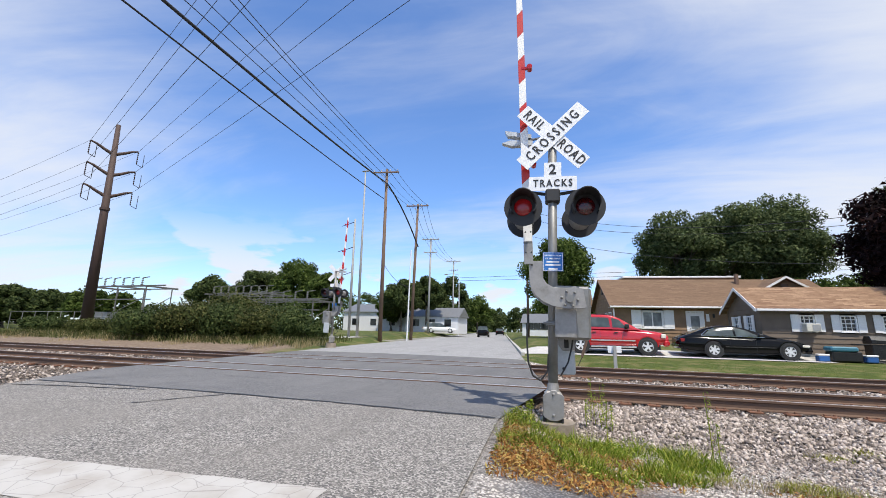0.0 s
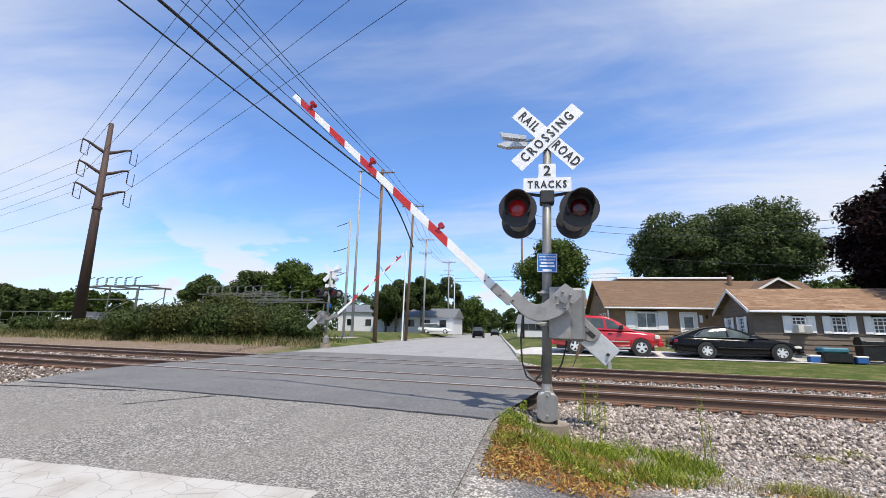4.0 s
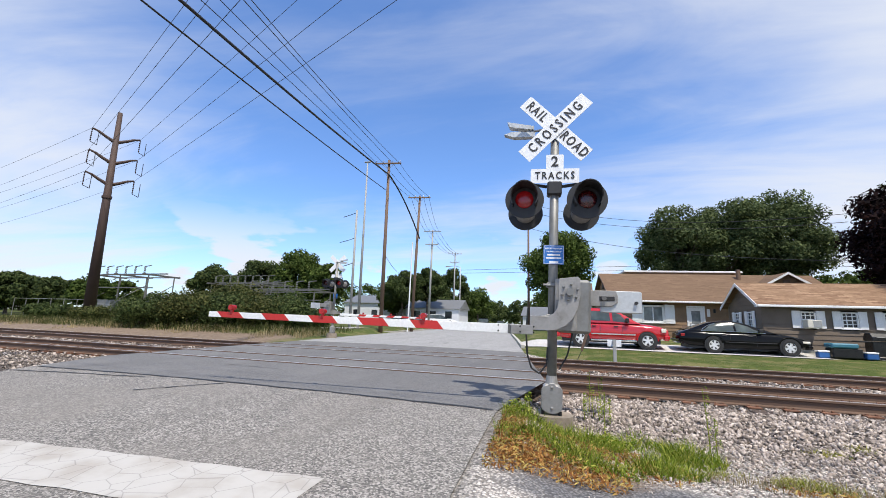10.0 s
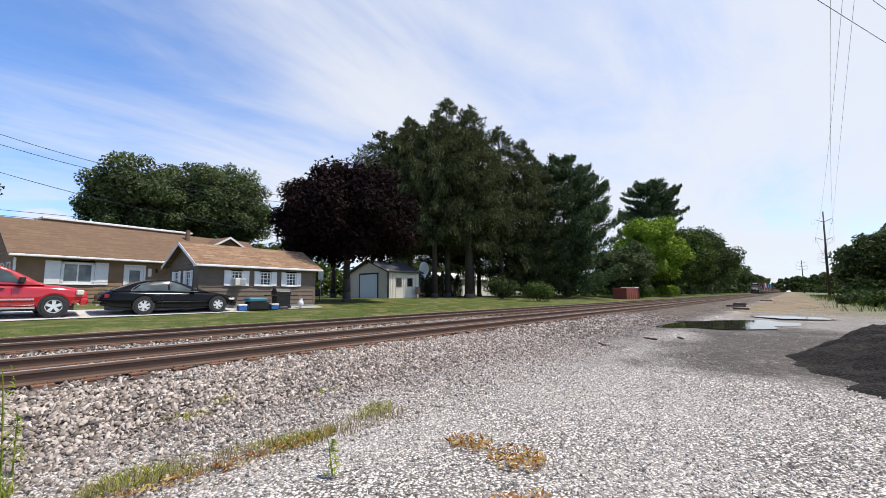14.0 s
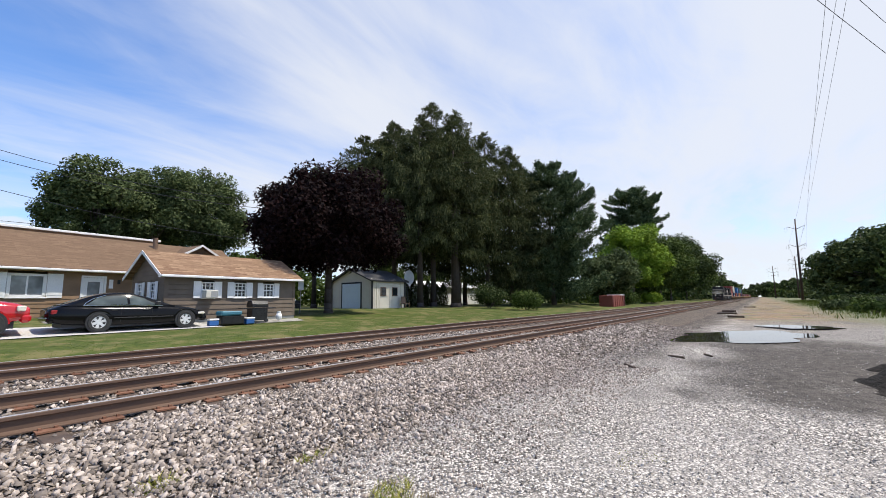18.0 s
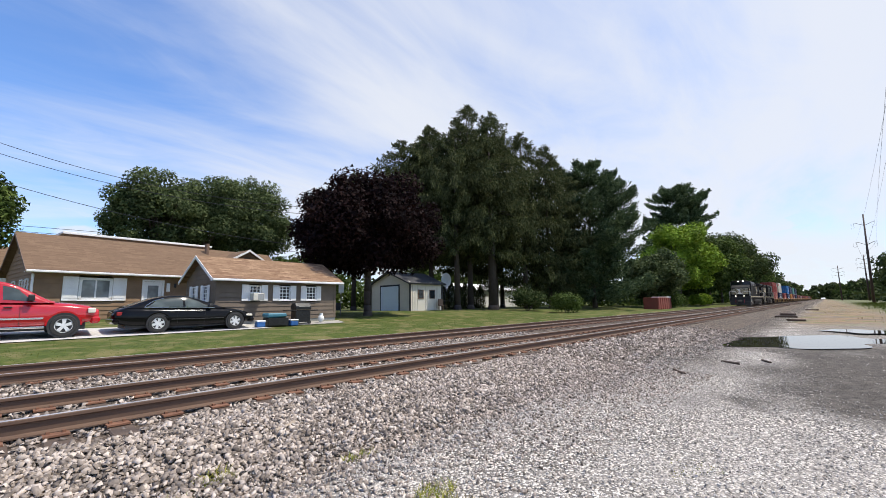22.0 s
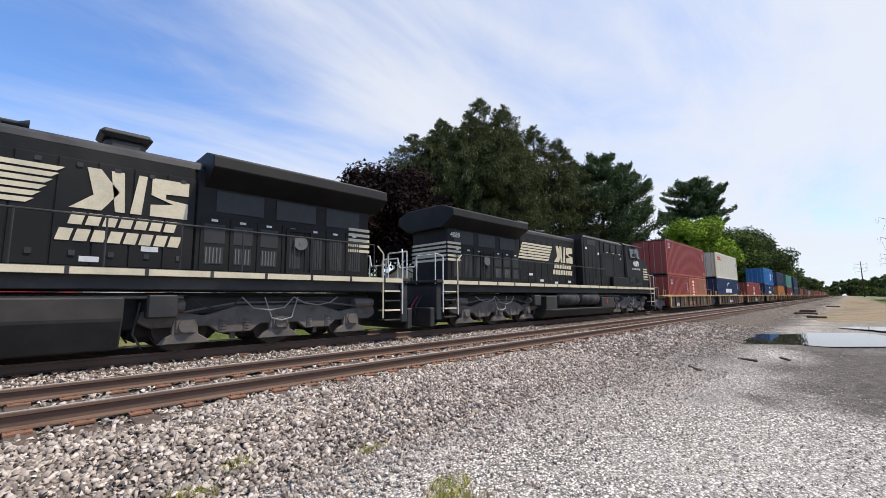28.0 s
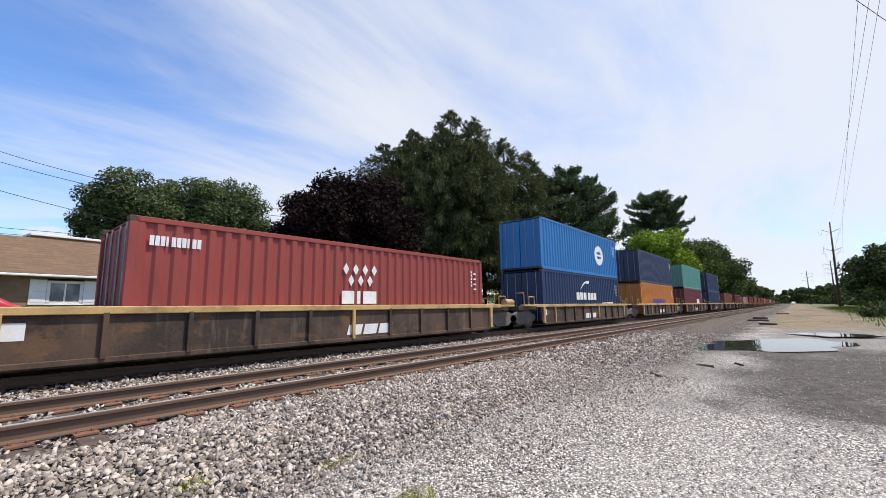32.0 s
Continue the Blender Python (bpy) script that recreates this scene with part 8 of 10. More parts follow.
for k in range(17):
    x, y = 44 + 7.0 * k + 3 * math.sin(k * 2.1), -12.0 - 0.75 * k + 2.0 * math.sin(k * 1.3)
    shrub(x, y, 2.2 + 0.12 * k, 1.7, 1.0 + 0.1 * k, (M_LEAF_GREEN, M_LEAF_GREY)[k % 2], "low green weeds at the edge of the lot", 190 + k, 1500, 0.14, 14, name="weed_clump", group="lot weeds")


def blades(name, x, y, h, w, material, label, cat="grass", lean=0.35, zf=None):
    """Upright grass blades, each a bent sliver."""
    n = len(x)
    zf = zf or (lambda a, b: on_land(a, b))
    a = rng.uniform(0, 6.283, n)
    base = np.stack([x, y, zf(x, y) - 0.01], -1)
    side = np.stack([np.cos(a), np.sin(a), 0 * a], -1) * w[:, None] if np.ndim(w) else np.stack([np.cos(a), np.sin(a), 0 * a], -1) * w
    b = rng.uniform(0, 6.283, n)
    tip = np.stack([np.cos(b) * h * lean * rng.uniform(0.2, 1.6, n), np.sin(b) * h * lean * rng.uniform(0.2, 1.6, n), h], -1)
    mid = tip * 0.55 * (1, 1, 1.15)
    co = np.stack([base - side, base + side, base + mid + side * 0.7, base + tip, base + mid - side * 0.7], 1).reshape(-1, 3)
    i = np.arange(n) * 5
    f = np.concatenate([np.stack([i, i + 1, i + 2, i + 4], -1), np.stack([i + 4, i + 2, i + 3, i + 3], -1)])
    me_f = np.concatenate([np.stack([i, i + 1, i + 2], -1), np.stack([i, i + 2, i + 4], -1), np.stack([i + 4, i + 2, i + 3], -1)])
    return tagged(arrays(name, co, me_f, material), label, cat, kind="stuff")


def patch(cx, cy, rx, ry, n, rot=0.0):
    r, a = np.sqrt(rng.uniform(0, 1, n)), rng.uniform(0, 6.283, n)
    u, v = r * np.cos(a) * rx, r * np.sin(a) * ry
    c, s = math.cos(rot), math.sin(rot)
    return cx + u * c - v * s, cy + u * s + v * c


def many(*ps):
    return np.concatenate([p[0] for p in ps]), np.concatenate([p[1] for p in ps])


# growth at the foot of the mast
def tufted(x, y, lim=0.0):
    """Uneven cover: tufts and bare spots, nothing on the road or on the mast's footing."""
    w = np.sin(x * 6.1 + 1.3 * np.sin(y * 4.7)) + np.sin(y * 7.3 + 1.7 * np.sin(x * 5.2)) + rng.normal(size=len(x)) * 0.45
    return off_road(x, y) & (np.hypot(x + 0.13, y + 2.66) > 0.32) & (w > lim)


x, y = many(patch(-0.45, -2.85, 0.3, 0.4, 1500), patch(0.1, -3.25, 0.6, 0.3, 2600), patch(0.75, -3.05, 0.5, 0.35, 2400), patch(-0.5, -3.5, 0.35, 0.6, 1900), patch(0.85, -3.65, 0.6, 0.35, 3200), patch(0.2, -3.9, 0.7, 0.4, 2600), patch(1.3, -3.35, 0.3, 0.2, 900))
k = tufted(x, y, -0.35)
x, y = x[k], y[k]
blades("grass_patch", x, y, rng.uniform(0.05, 0.2, len(x)) * (0.75 + 0.45 * np.sin(x * 6.1) * np.sin(y * 7.3)), rng.uniform(0.002, 0.005, len(x)), M_WEED, "bright green and yellow grass at the mast's foot", lean=0.75)
x, y = many(patch(-0.45, -4.2, 0.4, 0.7, 2300), patch(0.0, -4.45, 0.6, 0.35, 1700), patch(0.35, -3.5, 0.5, 0.25, 900), patch(0.6, -3.9, 0.6, 0.35, 500), patch(-0.6, -3.4, 0.25, 0.7, 1200), patch(4.05, -4.95, 0.16, 0.2, 260), patch(4.0, -5.4, 0.2, 0.22, 320), patch(3.35, -5.85, 0.25, 0.22, 420), patch(2.75, -5.6, 0.12, 0.15, 120), patch(2.6, -3.92, 0.9, 0.07, 420))
k = off_road(x, y) & (np.hypot(x + 0.13, y + 2.66) > 0.32)
x, y = x[k], y[k]
p = np.stack([x, y, on_land(x, y) + rng.uniform(0.0, 0.06, len(x))], -1)
nd = rng.normal(size=(len(x), 3)) * 0.75 + (0, 0, 1)
co, f = leaf_quads(p, nd, rng.uniform(0.012, 0.036, len(x)), 0.45)
tagged(arrays("scorched_weeds", co, f, M_SCORCH), "scorched orange and yellow weeds at the mast's foot", "weeds", kind="stuff")
x, y = many(patch(-0.4, -3.0, 0.3, 0.35, 900), patch(0.3, -3.2, 0.55, 0.3, 700), patch(0.8, -3.2, 0.5, 0.35, 700), patch(-0.3, -3.9, 0.5, 0.5, 1100), patch(0.4, -4.1, 0.6, 0.3, 600))
k = tufted(x, y, -0.2)
x, y = x[k], y[k]
p = np.stack([x, y, on_land(x, y) + rng.uniform(0.02, 0.18, len(x)) * (0.5 + 0.5 * np.sin(x * 9) * np.sin(y * 8))], -1)
co, f = leaf_quads(p, rng.normal(size=(len(x), 3)) * 0.8 + (0, 0, 1), rng.uniform(0.012, 0.04, len(x)), 0.35)
tagged(arrays("leafy_weeds", co, f, M_WEED), "lush lime-green weeds at the mast's foot", "weeds", kind="stuff")
x, y = many(patch(1.6, -3.72, 0.3, 0.14, 1300), patch(2.2, -3.68, 0.4, 0.15, 1500), patch(2.75, -3.78, 0.4, 0.13, 1300), patch(3.25, -3.85, 0.3, 0.12, 800), patch(3.95, -3.78, 0.3, 0.12, 900), patch(1.5, -2.12, 0.16, 0.1, 300), patch(2.82, -2.45, 0.22, 0.12, 400), patch(3.25, -2.24, 0.14, 0.1, 200), patch(2.9, -1.97, 0.14, 0.1, 200), patch(4.25, -3.6, 0.18, 0.12, 300), patch(5.85, -4.9, 0.3, 0.2, 500), patch(3.6, -4.5, 0.2, 0.2, 150), patch(4.3, -2.62, 0.16, 0.1, 160), patch(2.85, -5.55, 0.12, 0.2, 300), patch(3.2, -5.5, 0.15, 0.15, 240))
k = tufted(x, y, -0.5)
x, y = x[k], y[k]
blades("grass_strip", x, y, np.where(y > -4.1, rng.uniform(0.02, 0.085, len(x)), rng.uniform(0.008, 0.024, len(x))), rng.uniform(0.0015, 0.004, len(x)), M_YELLOW_GRASS, "thin strip of yellow-green grass in the gravel", lean=0.9)
x, y = many(patch(2.4, -3.8, 1.2, 0.14, 600), patch(3.6, -3.9, 0.8, 0.16, 500), patch(-0.2, -3.6, 0.8, 0.8, 900))
k = off_road(x, y)
x, y = x[k], y[k]
blades("dry_grass", x, y, rng.uniform(0.03, 0.13, len(x)), 0.003, M_DRY, "straw-coloured dry grass in the gravel")
# lawn blades, densest where the camera passes nearest
n = 44000
x, y = rng.uniform(-1.6, 34, n), 7.5 + 8.5 * rng.uniform(0, 1, n) ** 1.5
k = (x > road_right(y) + 0.15) & ~((x < 10.6) & (y > 12.2 + 0.045 * x)) & (y > 7.7 + 0.25 * np.sin(x * 1.7)) & ~((x > 10) & (x < 15.6) & (y > 13.3))
x, y = x[k], y[k]
blades("lawn_grass", x, y, rng.uniform(0.012, 0.032, len(x)), 0.008, M_LAWN_BLADE, "short mown green lawn grass", zf=height)
n = 9000
x, y = rng.uniform(-46, -13, n), rng.uniform(8.6, 14.5, n)
k = (np.sin(x * 0.8 + 1) + np.sin(x * 2.1 + y) + 0.5 * (y - 11) > 0.55) & (x < road_left(y) - 0.8 - 0.5 * rng.uniform(0, 1, n))
x, y = x[k], y[k]
blades("dry_weeds", x, y, rng.uniform(0.1, 0.45, len(x)) * (0.3 + 0.7 * smooth(y, 8.8, 12)), 0.011, M_DRY, "tall straw-coloured weeds on the bank", "weeds", zf=height)
x, y = rng.uniform(-46, -14, 9000), rng.uniform(11.5, 17.5, 9000)
k = x < road_left(y) - 0.8
x, y = x[k], y[k]
blades("bank_weeds", x, y, rng.uniform(0.15, 0.6, len(x)), 0.012, M_LEAF_BANK, "rough green weeds on the bank", "weeds", zf=height)
x, y = rng.uniform(34, 150, 22000), rng.uniform(-30, -6.5, 22000)
k = rng.uniform(0, 1, 22000) < smooth(-y - 0.01 * x, 8.0, 11.5)
x, y = x[k], y[k]
blades("lot_weeds", x, y, rng.uniform(0.12, 0.55, len(x)), 0.018, M_LAWN_BLADE, "rough green weeds at the edge of the lot", "weeds", zf=height)
x, y = rng.uniform(29, 110, 2600), rng.uniform(-13, -5.5, 2600)
k = np.sin(x * 0.31 + y * 0.5) + np.sin(x * 0.13 - y * 0.9 + 1) > 0.7
x, y = x[k], y[k]
blades("lot_straw", x, y, rng.uniform(0.04, 0.14, len(x)), 0.015, M_DRY, "straw-coloured weeds on the lot", "weeds", zf=height)


def weed_stalk(x, y, h, label, seed):
    rnd = random.Random(seed)
    t = thing("tall_weed", (x, y, float(on_land(np.array(x), np.array(y))) - 0.01), label, "weed", "tall weeds")
    bm = bmesh.new()
    limb(bm, (0, 0, 0), (rnd.uniform(-0.05, 0.05), rnd.uniform(-0.05, 0.05), h), 0.007, 0.003, 0.04, 5, 4)
    part("stem", bm, M_WEED, t)
    n = 60
    z = np.array([h * (0.15 + 0.85 * rnd.random()) for _ in range(n)])
    a = np.array([rnd.uniform(0, 6.28) for _ in range(n)])
    r = np.array([0.05 * (1.15 - q / h) * rnd.uniform(0.5, 1.3) for q in z])
    p = np.stack([np.cos(a) * r, np.sin(a) * r, z], -1)
    co, f = leaf_quads(p, np.stack([np.cos(a), np.sin(a), 1.2 + 0 * a], -1), np.full(n, 0.028), 0.35)
    arrays("leaves", co, f, M_WEED, t)


for k, (x, y, h) in enumerate(((1.57, -2.95, 0.72), (0.42, -1.9, 0.5), (0.36, -1.75, 0.62), (0.5, -2.0, 0.42), (0.62, -2.1, 0.35), (0.3, -2.05, 0.4), (0.55, -1.7, 0.55), (1.62, -3.0, 0.4), (3.0, -4.6, 0.25), (0.5, -2.95, 0.6), (-0.4, -3.1, 0.3), (-0.36, -3.05, 0.34))):
    weed_stalk(x, y, h, "tall thin green weed in the ballast", 200 + k)

# ---- the lot: puddles, timbers, earth heap ----
def water_mat():
    k = Mat("puddle_water", 0.03, 0, 0.6)
    k.color((0.035, 0.032, 0.028))
    k.bump(k.noise(3, 2), 0.02, 0.01)
    return k.m


M_WATER = water_mat()


def puddle(name, cx, cy, rx, ry, rot, seed):
    rnd = random.Random(seed)
    ph = [rnd.uniform(0, 6.28) for _ in range(4)]
    bm = bmesh.new()
    ring = []
    for i in range(64):
        a = 2 * math.pi * i / 64
        r = 1 + 0.16 * math.sin(2 * a + ph[0]) + 0.1 * math.sin(5 * a + ph[1]) + 0.06 * math.sin(9 * a + ph[2])
        u, v = rx * r * math.cos(a), ry * r * math.sin(a)
        c, s = math.cos(rot), math.sin(rot)
        ring.append(bm.verts.new((cx + u * c - v * s, cy + u * s + v * c, -0.262)))
    bm.faces.new(ring)
    return tagged(link(name, bm, M_WATER), "shallow rain puddle that mirrors the sky", "puddle", "puddles", "structure")


puddle("puddle", 19.2, -5.25, 2.7, 1.8, -0.5, 1)
puddle("puddle", 25.3, -6.9, 1.3, 1.25, 0.0, 2)
M_PILE = gravel_mat("black_earth", (0.007, 0.006, 0.0055), (0.013, 0.011, 0.01), (0.035, 0.03, 0.026), 38, (0.03, 0.022, 0.016), 0.35)


def heap():
    def z(x, y):
        d = np.hypot((x - 11.0) / 4.1, (y + 9.5) / 2.75) + 0.09 * np.sin(x * 2.3 + y) * np.sin(y * 2.9 - x * 0.8) + 0.05 * np.sin(x * 6.1) * np.sin(y * 5.3)
        lump = 0.035 * np.sin(x * 9) * np.sin(y * 8) + 0.03 * np.sin(x * 23 + y * 7) * np.sin(y * 19 - x * 5)
        return height(x, y) - 0.05 + 1.3 * np.clip(1 - d, 0, 1) ** 1.25 * (1 + 0.15 * np.sin(x * 3.1) * np.sin(y * 2.7)) + lump * smooth(1 - d, 0.0, 0.2)
    return tagged(sheet("earth_mound", np.linspace(6.2, 15.6, 110), np.linspace(-12.8, -6.2, 84), z, M_PILE), "black heap of earth on the gravel lot", "earth heap")


M_DRIFT = worn("weathered_splinter", (0.33, 0.27, 0.21), 0.9, 0, (0.16, 0.12, 0.09), 0.6, 9, 60, 0.4)
heap()
for k, (x, y, l, rz, w, dz) in enumerate(((41.3, -3.55, 1.3, 82, 0.16, 0), (46, -3.4, 1.0, 70, 0.18, 0.12), (34.5, -4.4, 0.9, 80, 0.15, 0.0), (66, -4.5, 1.1, 84, 0.2, 0), (10.9, -3.62, 0.45, 35, 0.055, 0), (12.9, -4.15, 0.4, 60, 0.05, 0), (13.6, -4.7, 0.36, 30, 0.05, 0), (4.16, -1.5, 0.4, 28, 0.03, 0.04), (5.6, -1.35, 0.25, 60, 0.025, 0.03))):
    t = thing("timber", (x, y, float(on_land(np.array(x), np.array(y))) + w * 0.3 + dz * 0.4), "dark weathered piece of timber on the gravel" if k < 7 else "pale splinter of wood on the ballast", "timber", "timbers", rz=rz)
    b = bx((-l / 2, -w / 2, -w * 0.45), (l / 2, w / 2, w * 0.45), 0.012)
    for v in b.verts:
        v.co += Vector((random.uniform(-0.3, 0.3), random.uniform(-0.12, 0.12), random.uniform(-0.12, 0.12))) * w
    part("log", b, M_TIE if k < 7 else M_DRIFT, t)
# ---- train ----
M_LOCO = worn("black_locomotive_paint", (0.0125, 0.0118, 0.011), 0.55, 0, (0.04, 0.036, 0.031), 0.4, 0.8, 20, 0.0, 0.2)
M_LOCO_D = worn("dusty_black_steel", (0.022, 0.021, 0.021), 0.6, 0.1, (0.09, 0.08, 0.07), 0.6, 1.2, 20, 0.15)
M_TRUCK = worn("grimy_truck_steel", (0.125, 0.106, 0.09), 0.8, 0.0, (0.045, 0.036, 0.03), 0.8, 2.8, 30, 0.4)
M_CREAM_STRIPE = worn("cream_stripe", (0.62, 0.54, 0.38), 0.5, 0, (0.35, 0.3, 0.22), 0.4, 3, 30, 0)
M_WHITE_STRIPE = worn("grey_white_paint", (0.66, 0.65, 0.62), 0.5, 0, (0.35, 0.33, 0.3), 0.45, 3, 30, 0)
M_TAN_CHORD = worn("faded_yellow_steel", (0.52, 0.34, 0.13), 0.65, 0.05, (0.17, 0.09, 0.05), 0.85, 1.7, 25, 0.2)
def well_paint():
    """Brown paint worn to bare rust in patches, with pale streaks running down."""
    k = Mat("rusty_brown_well_steel", 0.8, 0.05, 0.3)
    c = k.mix(k.mask(k.noise(0.7, 5, 0.6), 0.4, 0.62), (0.115, 0.072, 0.048), (0.042, 0.031, 0.025))
    c = k.mix(k.calc("MULTIPLY", k.mask(k.noise(1.3, 6, 0.65, k.scaled((1, 1, 1.6))), 0.55, 0.66), 0.65), c, (0.2, 0.1, 0.05))
    c = k.mix(k.calc("MULTIPLY", k.mask(k.noise(3.2, 5, 0.6, k.scaled((2.4, 1, 0.3))), 0.54, 0.72), 0.5), c, (0.2, 0.155, 0.115))
    fine = k.noise(22, 3)
    k.color(k.mix(0.25, c, k.ramp(fine, (0.3, (0.03, 0.022, 0.018)), (0.7, (0.13, 0.085, 0.06)))))
    k.bump(fine, 0.25, 0.004)
    return k.m


M_WELL = well_paint()
M_WELL_PATCH = worn("rust_orange_patch", (0.3, 0.13, 0.05), 0.8, 0, (0.15, 0.08, 0.05), 0.5, 2, 20, 0.2)
M_TANK = worn("grimy_black_tank_steel", (0.032, 0.029, 0.026), 0.7, 0.0, (0.07, 0.06, 0.05), 0.6, 1.2, 25, 0.2, 0.35)
M_CAST_WHEEL = worn("cast_wheel_steel", (0.07, 0.055, 0.045), 0.7, 0.3, (0.12, 0.08, 0.06), 0.4, 3, 30, 0.2)
M_LIGHT = lens_mat("headlight_glow", (1.0, 0.9, 0.7), 6.0)
M_RED_HOSE = worn("red_hose", (0.4, 0.03, 0.04), 0.6, 0, (0.2, 0.03, 0.03), 0.3, 5, 30, 0)


def rail_wheels(parent, x, r, m):
    for k in (-1, 1):
        w = cyl((x, k * 0.68, r), (x, k * 0.8, r), r, seg=24)
        cyl((x, k * 0.64, r), (x, k * 0.68, r), r + 0.025, seg=24, bm=w)
        cyl((x, k * 0.8, r), (x, k * 0.86, r), 0.14, seg=12, bm=w)
        part("wheel", w, m, parent)
    part("axle", cyl((x, -0.7, r), (x, 0.7, r), 0.09, seg=8), m, parent)


def loco_truck(parent, cx):
    """A three-axle truck with a cast side frame, springs, journal boxes and brake cylinders."""
    t = new("truck")
    t.parent = parent
    t.location = (cx, 0, 0)
    t["label"] = "grimy three-axle truck"
    for x in (-1.95, 0.0, 1.95):
        rail_wheels(t, x, 0.52, M_CAST_WHEEL)
        part("traction_motor", bx((x - 0.85, -0.62, 0.2), (x + 0.75, 0.62, 0.95), 0.12), M_TANK, t)
    part("bolster", bx((-2.7, -0.9, 0.72), (2.7, 0.9, 1.14), 0.05), M_TANK, t)
    for k in (-1, 1):
        y0, y1 = (0.98, 1.12) if k > 0 else (-1.12, -0.98)
        frame_ = [(-2.75, 0.62), (-2.55, 0.5), (-1.5, 0.5), (-1.3, 0.34), (-0.65, 0.34), (-0.45, 0.5), (0.45, 0.5), (0.65, 0.34), (1.3, 0.34), (1.5, 0.5), (2.55, 0.5), (2.75, 0.62), (2.7, 0.82), (2.35, 0.86), (1.6, 0.72), (0.95, 0.92), (-0.95, 0.92), (-1.6, 0.72), (-2.35, 0.86), (-2.7, 0.82)]
        part("side_frame", prism(frame_, "y", y0, y1, bevel=0.02), M_TRUCK, t)
        for x in (-1.95, 0, 1.95):
            part("journal_box", bx((x - 0.19, k * 1.08 - 0.1, 0.36), (x + 0.19, k * 1.08 + 0.1, 0.68), 0.03), M_TRUCK, t)
            part("pedestal", prism([(x - 0.46, 0.17), (x + 0.46, 0.17), (x + 0.4, 0.26), (x + 0.24, 0.36), (x + 0.21, 0.66), (x - 0.21, 0.66), (x - 0.24, 0.36), (x - 0.4, 0.26)], "y", k * 1.02, k * 1.15, bevel=0.012), M_TRUCK, t)
            part("journal_cap", cyl((x, k * 1.16, 0.52), (x, k * 1.22, 0.52), 0.13, seg=14), M_TRUCK, t)
        for x in (-1.25, -0.75, 0.75, 1.25):
            sp = bmesh.new()
            for i in range(5):
                cyl((x, k * 1.06, 0.36 + 0.06 * i), (x, k * 1.06, 0.395 + 0.06 * i), 0.1, seg=10, bm=sp)
            part("spring", sp, M_TRUCK, t)
        for x in (-2.3, 2.3):
            part("brake_cylinder", cyl((x - 0.3, k * 1.16, 0.93), (x + 0.3, k * 1.16, 0.93), 0.12, seg=12), M_TRUCK, t)
        for x in (-0.98, 0.98):
            part("brake_hanger", bx((x - 0.05, k * 0.9, 0.2), (x + 0.05, k * 1.0, 0.75), 0.01), M_TRUCK, t)
        for x0, x1, z in ((-1.9, -0.9, 0.86), (-0.9, 0.3, 0.8), (0.3, 1.5, 0.9), (-0.4, 0.4, 0.56)):
            part("cable", tube([(x0, k * 1.2, 1.1), (x0 + 0.2 * (x1 - x0), k * 1.24, z + 0.06), ((x0 + x1) / 2, k * 1.25, z), (x1 - 0.2 * (x1 - x0), k * 1.24, z + 0.06), (x1, k * 1.2, 1.1)], 0.016), M_ALU if x0 > -1 else M_TANK, t)
        part("brake_rod", tube([(-2.0, k * 1.17, 0.8), (-1.0, k * 1.17, 0.98), (1.0, k * 1.17, 0.98), (2.0, k * 1.17, 0.86)], 0.022), M_TRUCK, t)
        part("sand_pipe", tube([(-2.7, k * 1.0, 1.0), (-2.78, k * 0.95, 0.4), (-2.6, k * 0.8, 0.1)], 0.02), M_TRUCK, t)
    return t


def stripes(parent, x0, x1, z0, n, h, gap, y, slant, m=M_CREAM_STRIPE):
    for k in (-1, 1):
        for i in range(n):
            z = z0 + i * (h + gap)
            s = slant * (i / max(1, n - 1))
            part("stripe", prism([(x0 + s, z), (x1, z), (x1, z + h), (x0 + s + slant / n, z + h)], "y", k * y, k * (y + 0.006)), m, parent)


def emblem(parent, y):
    """Pale speed stripes, then a plain slanted emblem over two bars in place of words; both sides read alike."""
    for k in (-1, 1):
        def px(u):
            return 11.7 + u if k < 0 else 15.5 - u

        for i in range(6):
            z = 2.72 + i * 0.125
            part("speed_stripe", prism([(px(-0.7 + 0.06 * i), z), (px(1.75 + 0.07 * i), z), (px(1.85 + 0.07 * i), z + 0.085), (px(-0.65 + 0.06 * i), z + 0.085)], "y", k * y, k * (y + 0.006)), M_CREAM_STRIPE, parent)
        for poly in ([(2.3, 2.72), (2.75, 2.72), (3.0, 3.1), (2.7, 3.5), (2.5, 3.5), (2.62, 3.0)], [(2.85, 3.5), (3.05, 3.5), (3.1, 2.72), (2.95, 2.72)], [(3.18, 2.72), (3.28, 3.5), (3.42, 3.5), (3.36, 2.72)], [(3.5, 2.72), (4.15, 2.72), (4.15, 3.05), (3.75, 3.1), (3.75, 3.2), (4.15, 3.22), (4.15, 3.5), (3.5, 3.5), (3.5, 3.15), (3.9, 3.0), (3.5, 2.95)]):
            part("emblem", prism([(px(u), z) for u, z in poly], "y", k * y, k * (y + 0.006)), M_CREAM_STRIPE, parent, "pale slanted emblem shape")
        for u0, n, zz in ((2.3, 7, 2.42), (2.15, 8, 2.12)):
            for i in range(n):
                u = u0 + 0.24 * i
                part("name_bar", prism([(px(u), zz), (px(u + 0.19), zz), (px(u + 0.24), zz + 0.22), (px(u + 0.05), zz + 0.22)], "y", k * y, k * (y + 0.006)), M_CREAM_STRIPE, parent)


